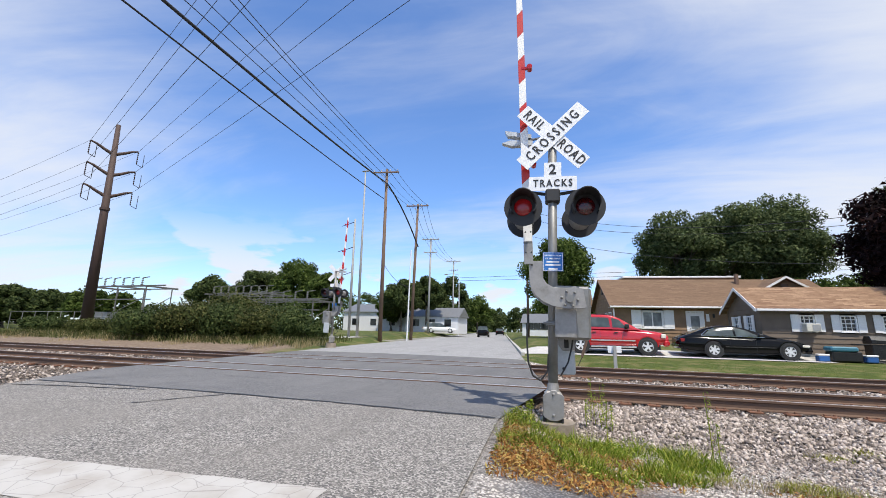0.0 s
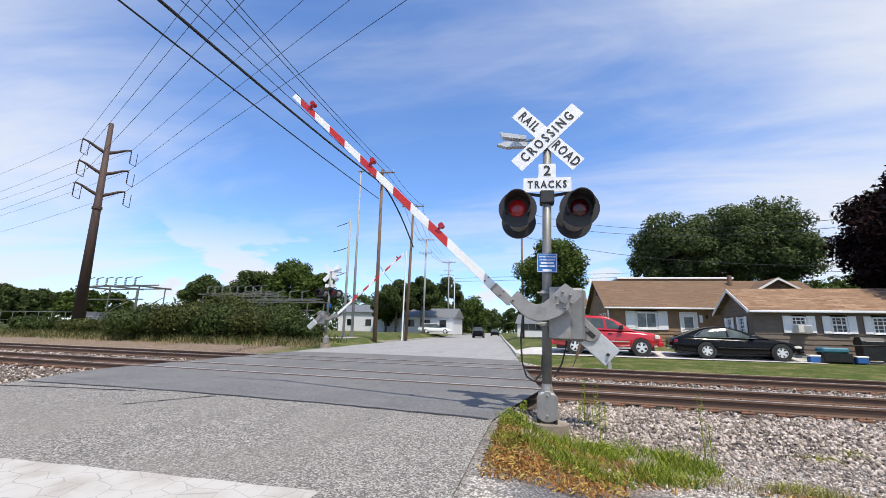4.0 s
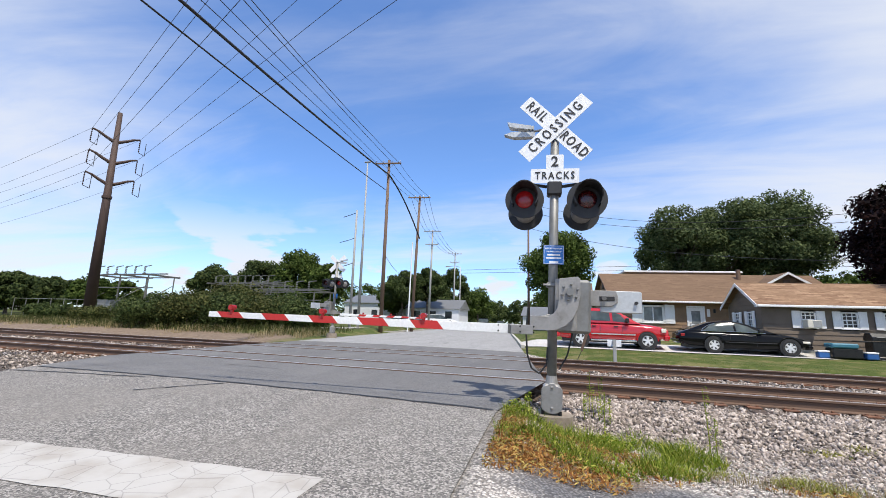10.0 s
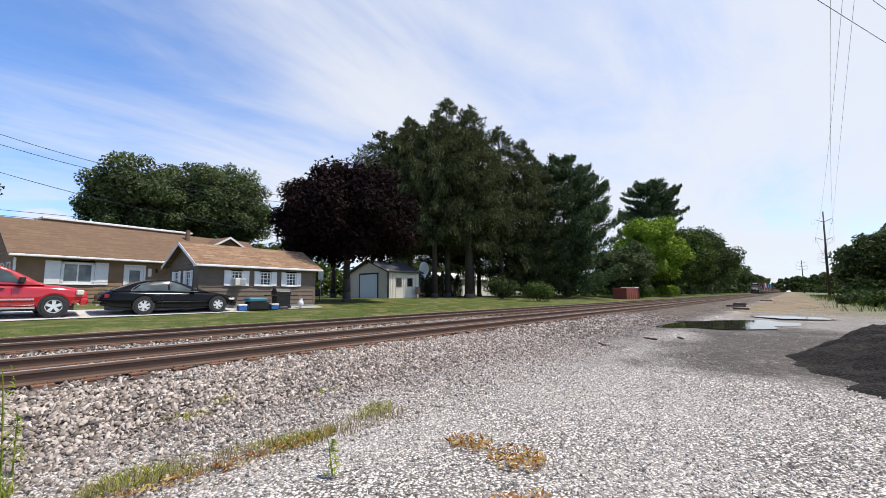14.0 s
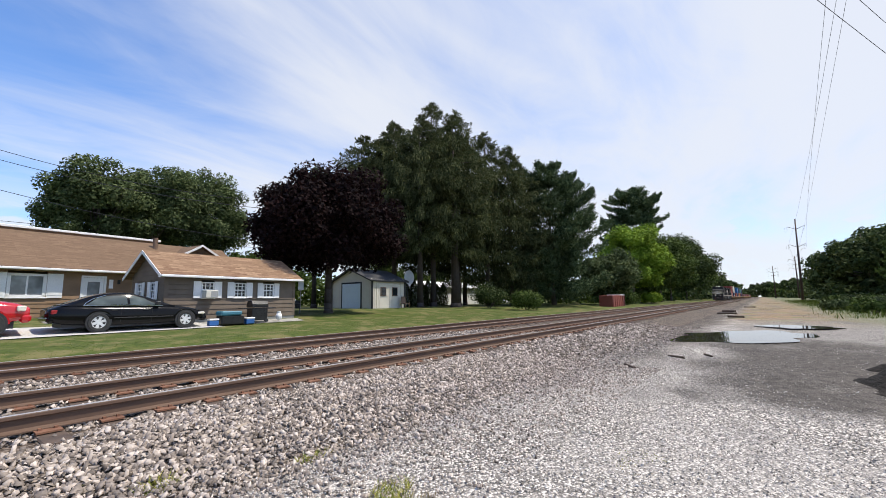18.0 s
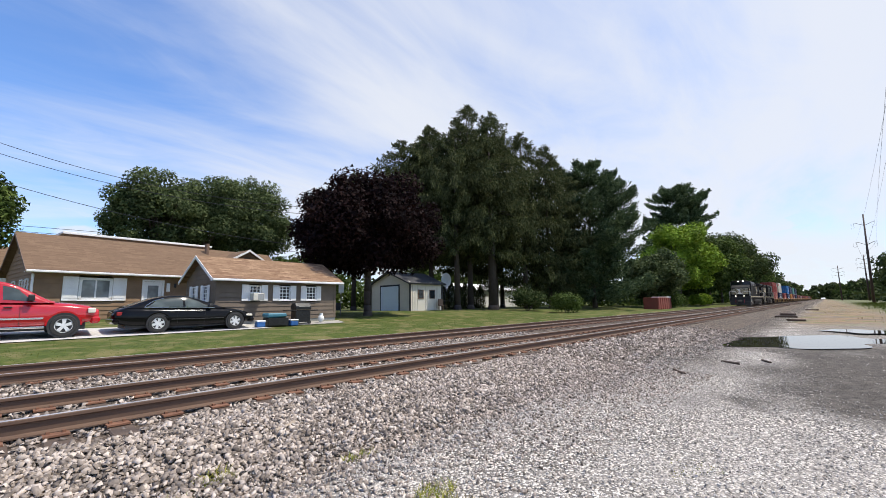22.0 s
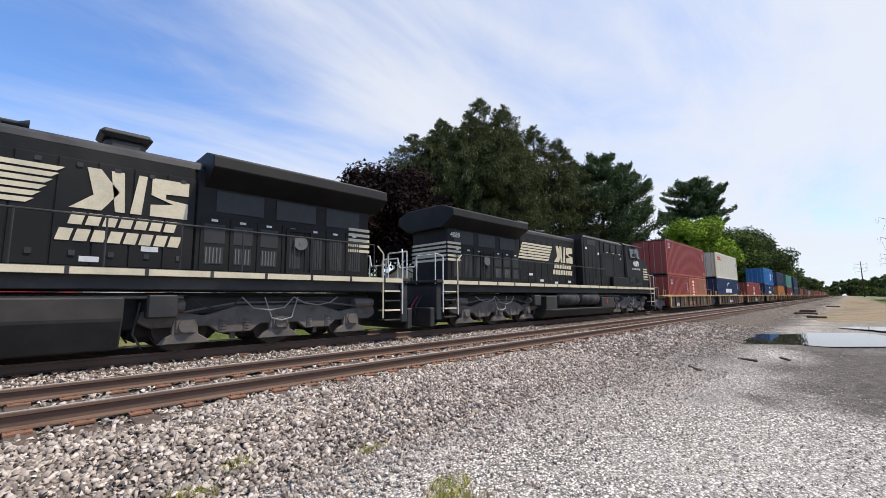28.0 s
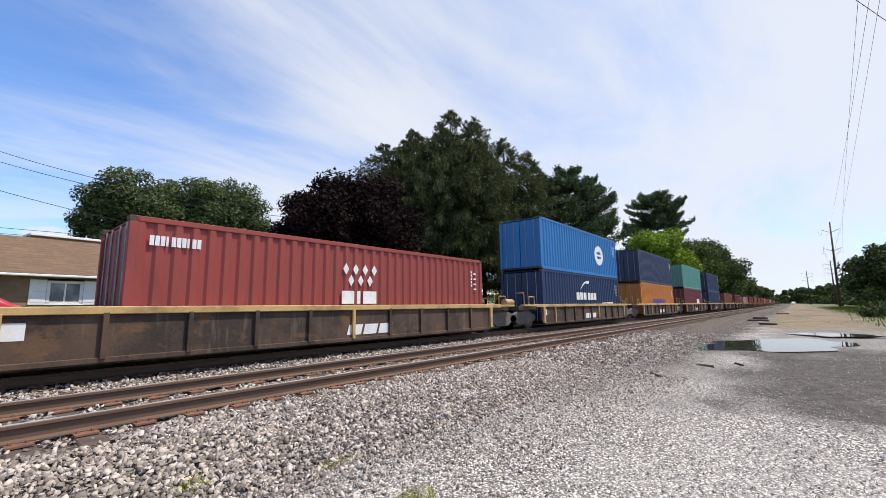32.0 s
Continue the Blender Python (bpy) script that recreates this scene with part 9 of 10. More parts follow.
def handrail(parent, x0, x1, z, n, y, m, h=1.0):
    for k in (-1, 1):
        part("handrail", tube([(x0, k * y, z + h), (x1, k * y, z + h)], 0.02), m, parent)
        for i in range(n):
            x = x0 + (x1 - x0) * i / (n - 1)
            part("stanchion", cyl((x, k * y, z - 0.1), (x, k * y, z + h), 0.017, seg=6), m, parent)


def locomotive(name, number, skirt):
    """A six-axle diesel: nose at local x = 0, radiator wings at the back."""
    L = thing(name, (0, 0, 0), "black diesel locomotive with cream stripes and pale emblem", "locomotive", "locomotives")
    H = 0.92
    # frame and deck
    # added black block: stands for the darkness under the deck
    part("underframe", bx((2.0, -0.6, 0.45), (20.3, 0.6, 1.2), 0.03), M_BLACK, L)
    part("frame", bx((0.9, -1.35, 1.24), (21.4, 1.35, 1.54), 0.02), M_LOCO_D, L)
    part("deck", bx((0.7, -1.52, 1.54), (21.6, 1.52, 1.63), 0.008), M_LOCO_D, L)
    for k in (-1, 1):
        part("sill_line", bx((1.0, k * 1.52, 1.5), (21.3, k * 1.527, 1.62)), M_CREAM_STRIPE, L, "pale reflective sill line")
        for i in range(18):
            part("sill_gap", bx((1.9 + i * 1.1, k * 1.527, 1.495), (1.96 + i * 1.1, k * 1.533, 1.625)), M_LOCO_D, L)
    # nose
    nose = prism([(1.15, 1.5), (3.2, 1.5), (3.2, 3.62), (2.6, 3.55), (1.35, 3.2), (1.15, 3.0)], "y", -1.3, 1.3, bevel=0.08)
    part("nose", nose, M_LOCO, L)
    stripes(L, 1.3, 2.3, 2.12, 5, 0.09, 0.075, 1.302, 0.3)
    for i in range(6):
        part("nose_stripe", bx((1.135, -1.2, 2.0 + i * 0.17), (1.15, 1.2, 2.09 + i * 0.17)), M_CREAM_STRIPE, L)
    part("nose_emblem", prism([(-0.42, 2.0), (0.3, 2.0), (0.12, 2.45), (0.42, 2.95), (-0.12, 2.85), (-0.1, 2.4)], "x", 1.12, 1.134), M_WHITE_STRIPE, L)
    part("nose_door", bx((1.142, -0.95, 1.6), (1.16, -0.4, 1.98), 0.006), M_LOCO, L)
    for y in (-0.6, 0.6):
        part("ditch_light", cyl((0.78, y, 1.62), (0.9, y, 1.62), 0.11, seg=14), M_LIGHT, L, "lit ditch light")
    # cab
    cab = bx((3.0, -1.5, 1.5), (5.55, 1.5, 4.16), 0.08)
    for v in cab.verts:
        if v.co.z > 3.2:
            v.co.y *= 0.94
        if v.co.x < 3.5 and v.co.z > 3.2:
            v.co.x += 0.3
    part("cab", cab, M_LOCO, L)
    rf = prism([(-1.44, 4.13), (-1.3, 4.27), (-0.7, 4.42), (0.7, 4.42), (1.3, 4.27), (1.44, 4.13)], "x", 3.2, 5.65, bevel=0.02)
    part("cab_roof", rf, M_LOCO_D, L)
    for y in (-0.35, 0.35):
        part("headlight", cyl((3.12, y, 4.28), (3.26, y, 4.28), 0.1, seg=14), M_LIGHT, L, "lit headlight")
    for y in (-0.72, 0.72):
        part("windscreen", panel([(3.13, y - 0.58, 3.52), (3.13, y + 0.58, 3.52), (3.29, y + 0.55, 4.08), (3.29, y - 0.55, 4.08)], (-1, 0, 0.25), 0.012), M_GLASS, L)
    for k in (-1, 1):
        for a, b in ((3.42, 4.12), (4.2, 4.9)):
            part("side_window", panel([(a, k * 1.48, 3.47), (b, k * 1.48, 3.47), (b, k * 1.425, 4.06), (a, k * 1.425, 4.06)], (0, k, 0.1), 0.006), M_GLASS, L)
            part("window_frame", tube([(a, k * 1.49, 3.45), (b, k * 1.49, 3.45), (b, k * 1.43, 4.08), (a, k * 1.43, 4.08), (a, k * 1.49, 3.45)], 0.02), M_ALU, L)
        part("sun_visor", prism([(3.3, 4.13), (5.0, 4.13), (5.0, 4.1), (3.3, 4.1)], "y", k * 1.42, k * 1.66), M_STEEL_DULL, L)
        part("cab_mirror", bx((4.12, k * 1.5, 3.42), (4.2, k * 1.62, 3.72), 0.01), M_ALU, L)
        part("cab_skirt", bx((5.45, k * 1.3, 1.63), (8.56 if skirt else 7.72, k * 1.515, 2.16), 0.02), M_LOCO, L)
        for a in (3.35, 4.5):
            gr = bmesh.new()
            for i in range(7):
                bx((a, k * 1.5, 1.78 + 0.07 * i), (a + 0.75, k * 1.515, 1.815 + 0.07 * i), 0, gr)
            part("louvre", gr, M_LOCO_D, L)
        if number:
            lettering("cab_number", number, 0.46, pose(4.1, k * 1.506, 3.06, 0, 0, 0 if k < 0 else 180), M_WHITE_STRIPE, L, 0.003, 0.012, 1.05)
            lettering("cab_words", "DC to AC  AC44C6M", 0.15, pose(4.1, k * 1.506, 2.74, 0, 0, 0 if k < 0 else 180), M_WHITE_STRIPE, L, 0.003, 0.002)
    horn = tube([(12.72, 0.0, 4.34), (13.22, 0.0, 4.34)], 0.05, None, 10)
    for x0, x1, y in ((12.72, 12.56, 0.0), (13.22, 13.38, 0.0), (12.85, 12.62, -0.16)):
        cyl((x0, y, 4.34), (x1, y, 4.34), 0.045, 0.11, 12, horn)
    cyl((12.97, 0, 4.06), (12.97, 0, 4.34), 0.06, seg=8, bm=horn)
    part("horn", horn, M_BLACK, L, "black air horn with flared bells")
    part("antenna", bx((4.2, -0.3, 4.42), (4.7, 0.3, 4.5), 0.02), M_LOCO_D, L)
    # tall equipment section behind the cab
    part("equipment_section", bx((5.5, -1.32, 1.5), (8.86, 1.32, 4.14), 0.05), M_LOCO, L)
    part("blower_section", bx((8.88, -1.3, 1.5), (10.8, 1.3, 4.12), 0.05), M_LOCO, L)
    part("equipment_roof", prism([(-1.32, 4.12), (-1.1, 4.3), (1.1, 4.3), (1.32, 4.12)], "x", 5.5, 10.8, bevel=0.02), M_LOCO_D, L)
    for k in (-1, 1):
        for a in (5.92, 6.78, 7.64):
            part("grille_back", bx((a, k * 1.32, 3.58), (a + 0.7, k * 1.328, 3.98)), M_BLACK, L)
            fr = bmesh.new()
            for i in range(6):
                bx((a, k * 1.328, 3.6 + 0.065 * i), (a + 0.7, k * 1.345, 3.625 + 0.065 * i), 0, fr)
            part("grille", fr, M_LOCO_D, L)
            for xx in (a - 0.07, a + 0.7):
                part("grille_post", bx((xx, k * 1.32, 3.52), (xx + 0.06, k * 1.36, 4.04)), M_WHITE_STRIPE if skirt else M_LOCO, L)
            part("label_plate", bx((a + 0.25, k * 1.336, 3.5), (a + 0.42, k * 1.342, 3.55)), M_WHITE_STRIPE, L)
        part("equipment_door", bx((5.7, k * 1.32, 2.2), (7.1, k * 1.335, 3.4), 0.006), M_LOCO, L)
        part("equipment_door", bx((7.2, k * 1.32, 2.2), (8.7, k * 1.335, 3.4), 0.006), M_LOCO, L)
        part("intake_back", bx((9.4, k * 1.3, 3.78), (10.38, k * 1.312, 4.04)), M_BLACK, L)
        for i in range(4):
            xx = 8.95 + 0.46 * i
            part("blower_door", bx((xx, k * 1.3, 1.75), (xx + 0.43, k * 1.315, 3.6), 0.006), M_LOCO, L)
        for xx, zz in ((9.05, 3.3), (10.5, 3.5), (6.0, 3.2)):
            part("label_plate", bx((xx, k * 1.336, zz), (xx + 0.18, k * 1.342, zz + 0.12)), M_WHITE_STRIPE, L)
        part("grab_rail", tube([(5.7, k * 1.42, 3.46), (8.6, k * 1.42, 3.46)], 0.018), M_LOCO_D, L)
        part("hood_blade", prism([(10.8, 1.63), (10.98, 1.63), (10.98, 4.0), (10.86, 4.3), (10.8, 4.3)], "y", k * 0.9, k * 1.3), M_LOCO, L)
    # engine hood
    part("engine_hood", bx((10.8, -H, 1.5), (16.0, H, 3.9), 0.05), M_LOCO, L)
    part("hood_roof", prism([(-H, 3.86), (-0.9, 3.97), (-0.8, 4.05), (-0.6, 4.09), (0.6, 4.09), (0.8, 4.05), (0.9, 3.97), (H, 3.86)], "x", 10.8, 16.1), M_LOCO_D, L)
    stack = bx((14.46, -0.34, 4.05), (15.16, 0.34, 4.42), 0.12)
    bx((14.36, -0.42, 4.36), (15.26, 0.42, 4.54), 0.088, stack)
    part("exhaust_pipe", stack, M_LOCO_D, L, "sooty exhaust outlet")
    for k in (-1, 1):
        for i in range(9):
            xx = 11.05 + 0.55 * i
            part("hood_door", bx((xx + 0.012, k * H, 1.68), (xx + 0.535, k * (H + 0.022), 3.62), 0.006), M_LOCO, L)
            part("door_latch", bx((xx + 0.25, k * (H + 0.022), 1.85), (xx + 0.34, k * (H + 0.04), 1.95)), M_LOCO_D, L)
            part("door_latch", bx((xx + 0.25, k * (H + 0.022), 3.48), (xx + 0.34, k * (H + 0.04), 3.56)), M_LOCO_D, L)
        for xx, zz in ((11.6, 1.75), (12.9, 1.68), (14.2, 1.75), (15.1, 2.0)):
            part("label_plate", bx((xx, k * (H + 0.023), zz), (xx + 0.28, k * (H + 0.029), zz + 0.1)), M_WHITE_STRIPE, L)
    emblem(L, H + 0.03)
    # radiator section with wings
    part("radiator_hood", bx((16.0, -H, 1.5), (20.5, H, 3.9), 0.04), M_LOCO, L)
    wing = prism([(-1.48, 3.84), (-1.45, 4.1), (-0.9, 4.3), (0.9, 4.3), (1.45, 4.1), (1.48, 3.84), (1.36, 3.76), (0.92, 3.5), (-0.92, 3.5), (-1.36, 3.76)], "x", 16.15, 20.75, bevel=0.02)
    part("radiator_wing", wing, M_LOCO, L)
    for k in (-1, 1):
        for i in range(7):
            xx = 16.12 + 0.6 * i
            part("vent_door", bx((xx, k * H, 1.68), (xx + 0.56, k * (H + 0.02), 2.86), 0.006), M_LOCO, L)
            low, high = ((1.82, 2.2), (2.28, 2.7)) if i < 3 else ((1.8, 2.62), None)
            part("vent_slot", bx((xx + 0.09, k * (H + 0.02), low[0]), (xx + 0.47, k * (H + 0.026), low[1])), M_BLACK, L)
            if high:
                part("vent_panel", bx((xx + 0.07, k * (H + 0.02), high[0]), (xx + 0.49, k * (H + 0.026), high[1])), M_BLACK, L)
            for q in range(5):
                part("slot_bar", bx((xx + 0.115 + 0.07 * q, k * (H + 0.026), low[0] + 0.02), (xx + 0.14 + 0.07 * q, k * (H + 0.036), low[1] - 0.02)), M_STEEL_DULL if i < 3 else M_LOCO_D, L)
            part("label_plate", bx((xx + 0.2, k * (H + 0.021), 2.76), (xx + 0.33, k * (H + 0.027), 2.81)), M_WHITE_STRIPE, L)
        for a in (16.4, 17.75, 19.1):
            part("intake", bx((a, k * H, 2.98), (a + 1.05, k * (H + 0.02), 3.46), 0.006), M_BLACK, L)
        part("gear_door_frame", prism([(18.02, 1.66), (18.72, 1.66), (18.72, 2.8), (18.02, 2.8), (18.02, 1.72), (18.09, 1.72), (18.09, 2.73), (18.65, 2.73), (18.65, 1.72), (18.02, 1.72)], "y", k * (H + 0.03), k * (H + 0.06)), M_LOCO, L)
        part("hand_wheel", cyl((18.37, k * (H + 0.07), 2.45), (18.37, k * (H + 0.1), 2.45), 0.18, seg=18), M_STEEL_DULL, L)
        part("wheel_hub", cyl((18.37, k * (H + 0.02), 2.45), (18.37, k * (H + 0.11), 2.45), 0.05, seg=10), M_STEEL_DULL, L)
        for i in range(5):
            part("corner_stripe", bx((19.8, k * (H + 0.022), 2.35 + 0.15 * i), (20.5, k * (H + 0.028), 2.43 + 0.15 * i)), M_CREAM_STRIPE, L)
        if number:
            lettering("end_number", number, 0.26, pose(20.1, k * (H + 0.026), 3.28, 0, 0, 0 if k < 0 else 180), M_WHITE_STRIPE, L, 0.003, 0.004)
    for i in range(5):
        part("end_stripe", bx((20.5, -0.88, 2.35 + 0.15 * i), (20.512, 0.88, 2.43 + 0.15 * i)), M_CREAM_STRIPE, L)
    # under the deck
    top = 1.1 if skirt else 0.52
    tank = prism([(-1.42, top), (-1.42, 0.7 if skirt else 0.46), (-1.16, 0.14), (1.16, 0.14), (1.42, 0.7 if skirt else 0.46), (1.42, top)], "x", 7.5 if not skirt else 7.4, 14.85, bevel=0.03)
    part("fuel_tank", tank, M_TANK, L, "grimy black fuel tank")
    if not skirt:
        for k in (-1, 1):
            for a, b in ((9.35, 11.35), (11.62, 13.6)):
                bm = cyl((a + 0.1, k * 1.12, 0.96), (b - 0.1, k * 1.12, 0.96), 0.32, seg=20)
                ball((a + 0.1, k * 1.12, 0.96), 0.32, bm, 2, (0.4, 1, 1))
                ball((b - 0.1, k * 1.12, 0.96), 0.32, bm, 2, (0.4, 1, 1))
                part("air_tank", bm, M_LOCO_D, L, "black air tank", True)
                for q in (a + 0.4, b - 0.4):
                    part("tank_strap", cyl((q - 0.02, k * 1.12, 0.96), (q + 0.02, k * 1.12, 0.96), 0.326, seg=20), M_TANK, L)
            part("equipment_box", bx((7.52, k * 0.95, 0.5), (9.15, k * 1.41, 1.04), 0.03), M_TANK, L)
            part("equipment_box", bx((13.85, k * 0.95, 0.5), (14.8, k * 1.41, 1.1), 0.03), M_TANK, L)
            part("fuel_gauge", bx((8.42, k * 1.41, 0.72), (8.55, k * 1.42, 0.94), 0.004), M_RED_HOSE, L, "red fuel gauge")
        # dark block added to close the view through above the tank
        part("tank_top", bx((7.6, -0.7, 0.6), (15.4, 0.7, 1.45), 0.02), M_TANK, L)
    for k in (-1, 1):
        part("pipe_run", tube([(6.5, k * 1.3, 1.1), (15.8, k * 1.3, 1.1)], 0.03), M_TRUCK, L)
        part("valve_box", bx((15.2, k * 1.1, 0.7), (15.7, k * 1.4, 1.15), 0.03), M_LOCO_D, L)
    part("bell", cyl((7.2, -1.3, 0.75), (7.2, -1.3, 1.05), 0.16, 0.06, 12), M_TRUCK, L)
    loco_truck(L, 4.45)
    loco_truck(L, 17.85)
    # ends: pilots, steps, couplers, hoses, rails
    for x0, d in ((0.75, -1), (21.55, 1)):
        part("pilot", bx((min(x0, x0 - d * 0.25), -1.45, 0.35), (max(x0, x0 - d * 0.25), 1.45, 1.45), 0.03), M_LOCO_D, L)
        part("plow", prism([(-1.4, 0.15), (1.4, 0.15), (1.4, 0.75), (-1.4, 0.75)], "x", x0 + d * 0.02, x0 + d * 0.22, bevel=0.03), M_LOCO_D, L)
        cp = bx((min(x0, x0 + d * 0.7), -0.12, 0.72), (max(x0, x0 + d * 0.7), 0.12, 0.98), 0.03)
        bx((min(x0 + d * 0.45, x0 + d * 0.8), -0.22, 0.68), (max(x0 + d * 0.45, x0 + d * 0.8), 0.22, 1.02), 0.05, cp)
        part("coupler", cp, M_TRUCK, L)
        for k in (-1, 1):
            for i in range(4):
                part("step", bx((x0 - d * 0.6 - 0.28, k * 1.2, 0.42 + 0.27 * i), (x0 - d * 0.6 + 0.28, k * 1.5, 0.46 + 0.27 * i), 0.005), M_CREAM_STRIPE if i % 2 else M_LOCO_D, L)
            part("step_rail", tube([(x0 - d * 0.95, k * 1.5, 0.5), (x0 - d * 0.95, k * 1.5, 2.3), (x0 - d * 1.15, k * 1.5, 2.5)], 0.022), M_CREAM_STRIPE, L)
            part("step_rail", tube([(x0 - d * 0.25, k * 1.5, 0.6), (x0 - d * 0.25, k * 1.5, 2.4), (x0 - d * 0.1, k * 1.3, 2.5)], 0.022), M_WHITE_STRIPE, L)
            for i in range(3):
                yy = k * (0.4 + 0.2 * i)
                part("air_hose", tube([(x0 + d * 0.05, yy, 1.1), (x0 + d * 0.3, yy, 0.8), (x0 + d * 0.35, yy, 0.45)], 0.025), M_RED_HOSE if i == 1 else M_BLACK, L)
        part("end_rail", tube([(x0, -1.4, 2.45), (x0, -0.5, 2.45), (x0, -0.4, 2.1), (x0, 0.4, 2.1), (x0, 0.5, 2.45), (x0, 1.4, 2.45)], 0.022), M_WHITE_STRIPE, L)
        for y in (-1.4, -0.5, 0.5, 1.4):
            part("end_post", cyl((x0, y, 1.5), (x0, y, 2.45), 0.02, seg=6), M_WHITE_STRIPE, L)
    handrail(L, 8.7, 20.3, 1.6, 11, 1.47, M_LOCO_D, 0.93)
    handrail(L, 1.0, 2.9, 1.6, 3, 1.47, M_LOCO_D, 0.93)
    return L


loco_a = locomotive("locomotive", "", True)
loco_b = locomotive("locomotive", "4089", False)

# ---- containers and well cars ----
PAINTS = {
    "red": (0.27, 0.05, 0.04), "orange_red": (0.45, 0.125, 0.065), "cream": (0.66, 0.61, 0.48), "navy": (0.013, 0.031, 0.085), "dark_navy": (0.03, 0.045, 0.09),
    "blue": (0.02, 0.16, 0.4), "orange": (0.5, 0.18, 0.035), "maroon": (0.15, 0.035, 0.04), "teal": (0.1, 0.28, 0.23), "grey": (0.3, 0.3, 0.3), "brown": (0.2, 0.07, 0.04)}


def box_paint(name, col):
    k = Mat(f"{name}_container_paint", 0.5, 0.0, 0.4)
    streak = k.noise(1.6, 5, 0.6, k.scaled((2.2, 1, 0.25)))
    c = k.mix(k.calc("MULTIPLY", k.mask(streak, 0.42, 0.7), 0.35), col, tuple(v * 0.55 + 0.02 for v in col))
    rust = k.mask(k.noise(2.6, 6, 0.65), 0.62, 0.72)
    c = k.mix(k.calc("MULTIPLY", rust, 0.55), c, (0.16, 0.065, 0.03))
    k.color(k.mix(0.2, c, k.ramp(k.noise(25, 3), (0.3, tuple(v * 0.7 for v in col)), (0.7, tuple(min(1, v * 1.3) for v in col)))))
    k.rough(k.calc("ADD", 0.42, k.calc("MULTIPLY", streak, 0.25)))
    return k.m


M_POST_RUST = worn("rust_stained_cream_paint", (0.5, 0.4, 0.25), 0.6, 0, (0.24, 0.1, 0.04), 0.8, 2.2, 25, 0.15)
BOX_MATS = {n: box_paint(n, c) for n, c in PAINTS.items()}
MESHES = {}


def shared(key, make, material):
    """One mesh for every alike piece."""
    if key not in MESHES:
        bm = make()
        me = bpy.data.meshes.new(key[0])
        bm.normal_update()
        bm.to_mesh(me)
        bm.free()
        me.materials.append(material)
        MESHES[key] = me
    return MESHES[key]


def piece(name, mesh, parent, m=None):
    o = new(name, mesh)
    o.parent = parent
    if m is not None:
        o.matrix_basis = m
    return o


def corrugated(l, z0, z1):
    """A side wall in trapezoid corrugations."""
    bm = bmesh.new()
    n = max(2, round((l - 0.3) / 0.33))
    p = (l - 0.3) / n
    xs = []
    for i in range(n):
        a = 0.15 + i * p
        xs += [(a, 0.0), (a + p * 0.32, 0.0), (a + p * 0.5, 0.045), (a + p * 0.82, 0.045)]
    xs.append((l - 0.15, 0.0))
    low = [bm.verts.new((x, d, z0)) for x, d in xs]
    up = [bm.verts.new((x, d, z1)) for x, d in xs]
    for i in range(len(xs) - 1):
        bm.faces.new((low[i], low[i + 1], up[i + 1], up[i]))
    return bm


def container(l, h, col, label):
    c = thing("shipping_container", (0, 0, 0), label, "container", "containers")
    m = BOX_MATS[col]
    w = 1.219
    key = (round(l, 2), round(h, 2), col)
    side = shared(("side_panel", *key), lambda: corrugated(l, 0.15, h - 0.1), m)
    piece("side_panel", side, c, pose(0, -w + 0.01, 0))
    piece("side_panel", side, c, pose(l, w - 0.01, 0, 0, 0, 180))
    piece("roof", shared(("roof", *key), lambda: bx((0.1, -w + 0.02, h - 0.05), (l - 0.1, w - 0.02, h - 0.02)), m), c)
    piece("floor", shared(("floor", *key), lambda: bx((0.1, -w + 0.05, 0.05), (l - 0.1, w - 0.05, 0.14)), M_LOCO_D), c)
    rail = shared(("top_rail", *key), lambda: bx((0.1, -0.03, h - 0.11), (l - 0.1, 0.03, h), 0.008), m)
    rail2 = shared(("bottom_rail", *key), lambda: bx((0.1, -0.03, 0.0), (l - 0.1, 0.03, 0.16), 0.008), m)
    post = shared(("corner_post", *key), lambda: bx((-0.08, -0.07, 0.1), (0.08, 0.07, h - 0.1), 0.012), M_POST_RUST if col == "cream" else m)
    cast = shared(("corner_casting",), lambda: bx((-0.09, -0.08, 0.0), (0.09, 0.08, 0.12), 0.01), M_WELL)
    for k in (-1, 1):
        piece("top_rail", rail, c, pose(0, k * (w - 0.03), 0))
        piece("bottom_rail", rail2, c, pose(0, k * (w - 0.03), 0))
        for xx in (0.08, l - 0.08):
            piece("corner_post", post, c, pose(xx, k * (w - 0.07), 0))
            for zz in (0.0, h - 0.12):
                piece("corner_casting", cast, c, pose(xx, k * (w - 0.08), zz))
    piece("end_wall", shared(("end_wall", *key), lambda: bx((l - 0.1, -w + 0.1, 0.1), (l - 0.05, w - 0.1, h - 0.08)), m), c)
    leaf = shared(("door", *key), lambda: bx((0.06, 0.02, 0.14), (0.11, w - 0.12, h - 0.12), 0.006), m)
    piece("door", leaf, c)
    piece("door", leaf, c, pose(0, -w + 0.1, 0))
    bar = shared(("lock_bar", *key), lambda: cyl((0.04, 0, 0.12), (0.04, 0, h - 0.1), 0.018, seg=6), M_ALU)
    for y in (-0.85, -0.35, 0.35, 0.85):
        piece("lock_bar", bar, c, pose(0, y, 0))
    return c


def mark(c, poly, m, side=-1, y=1.219, label=""):
    """A flat painted mark on a container's side, clear of its ribs."""
    part("mark", prism(poly, "y", side * (y - 0.012), side * (y + 0.002)), m, c, label)


def rect(x0, z0, x1, z1):
    return [(x0, z0), (x1, z0), (x1, z1), (x0, z1)]


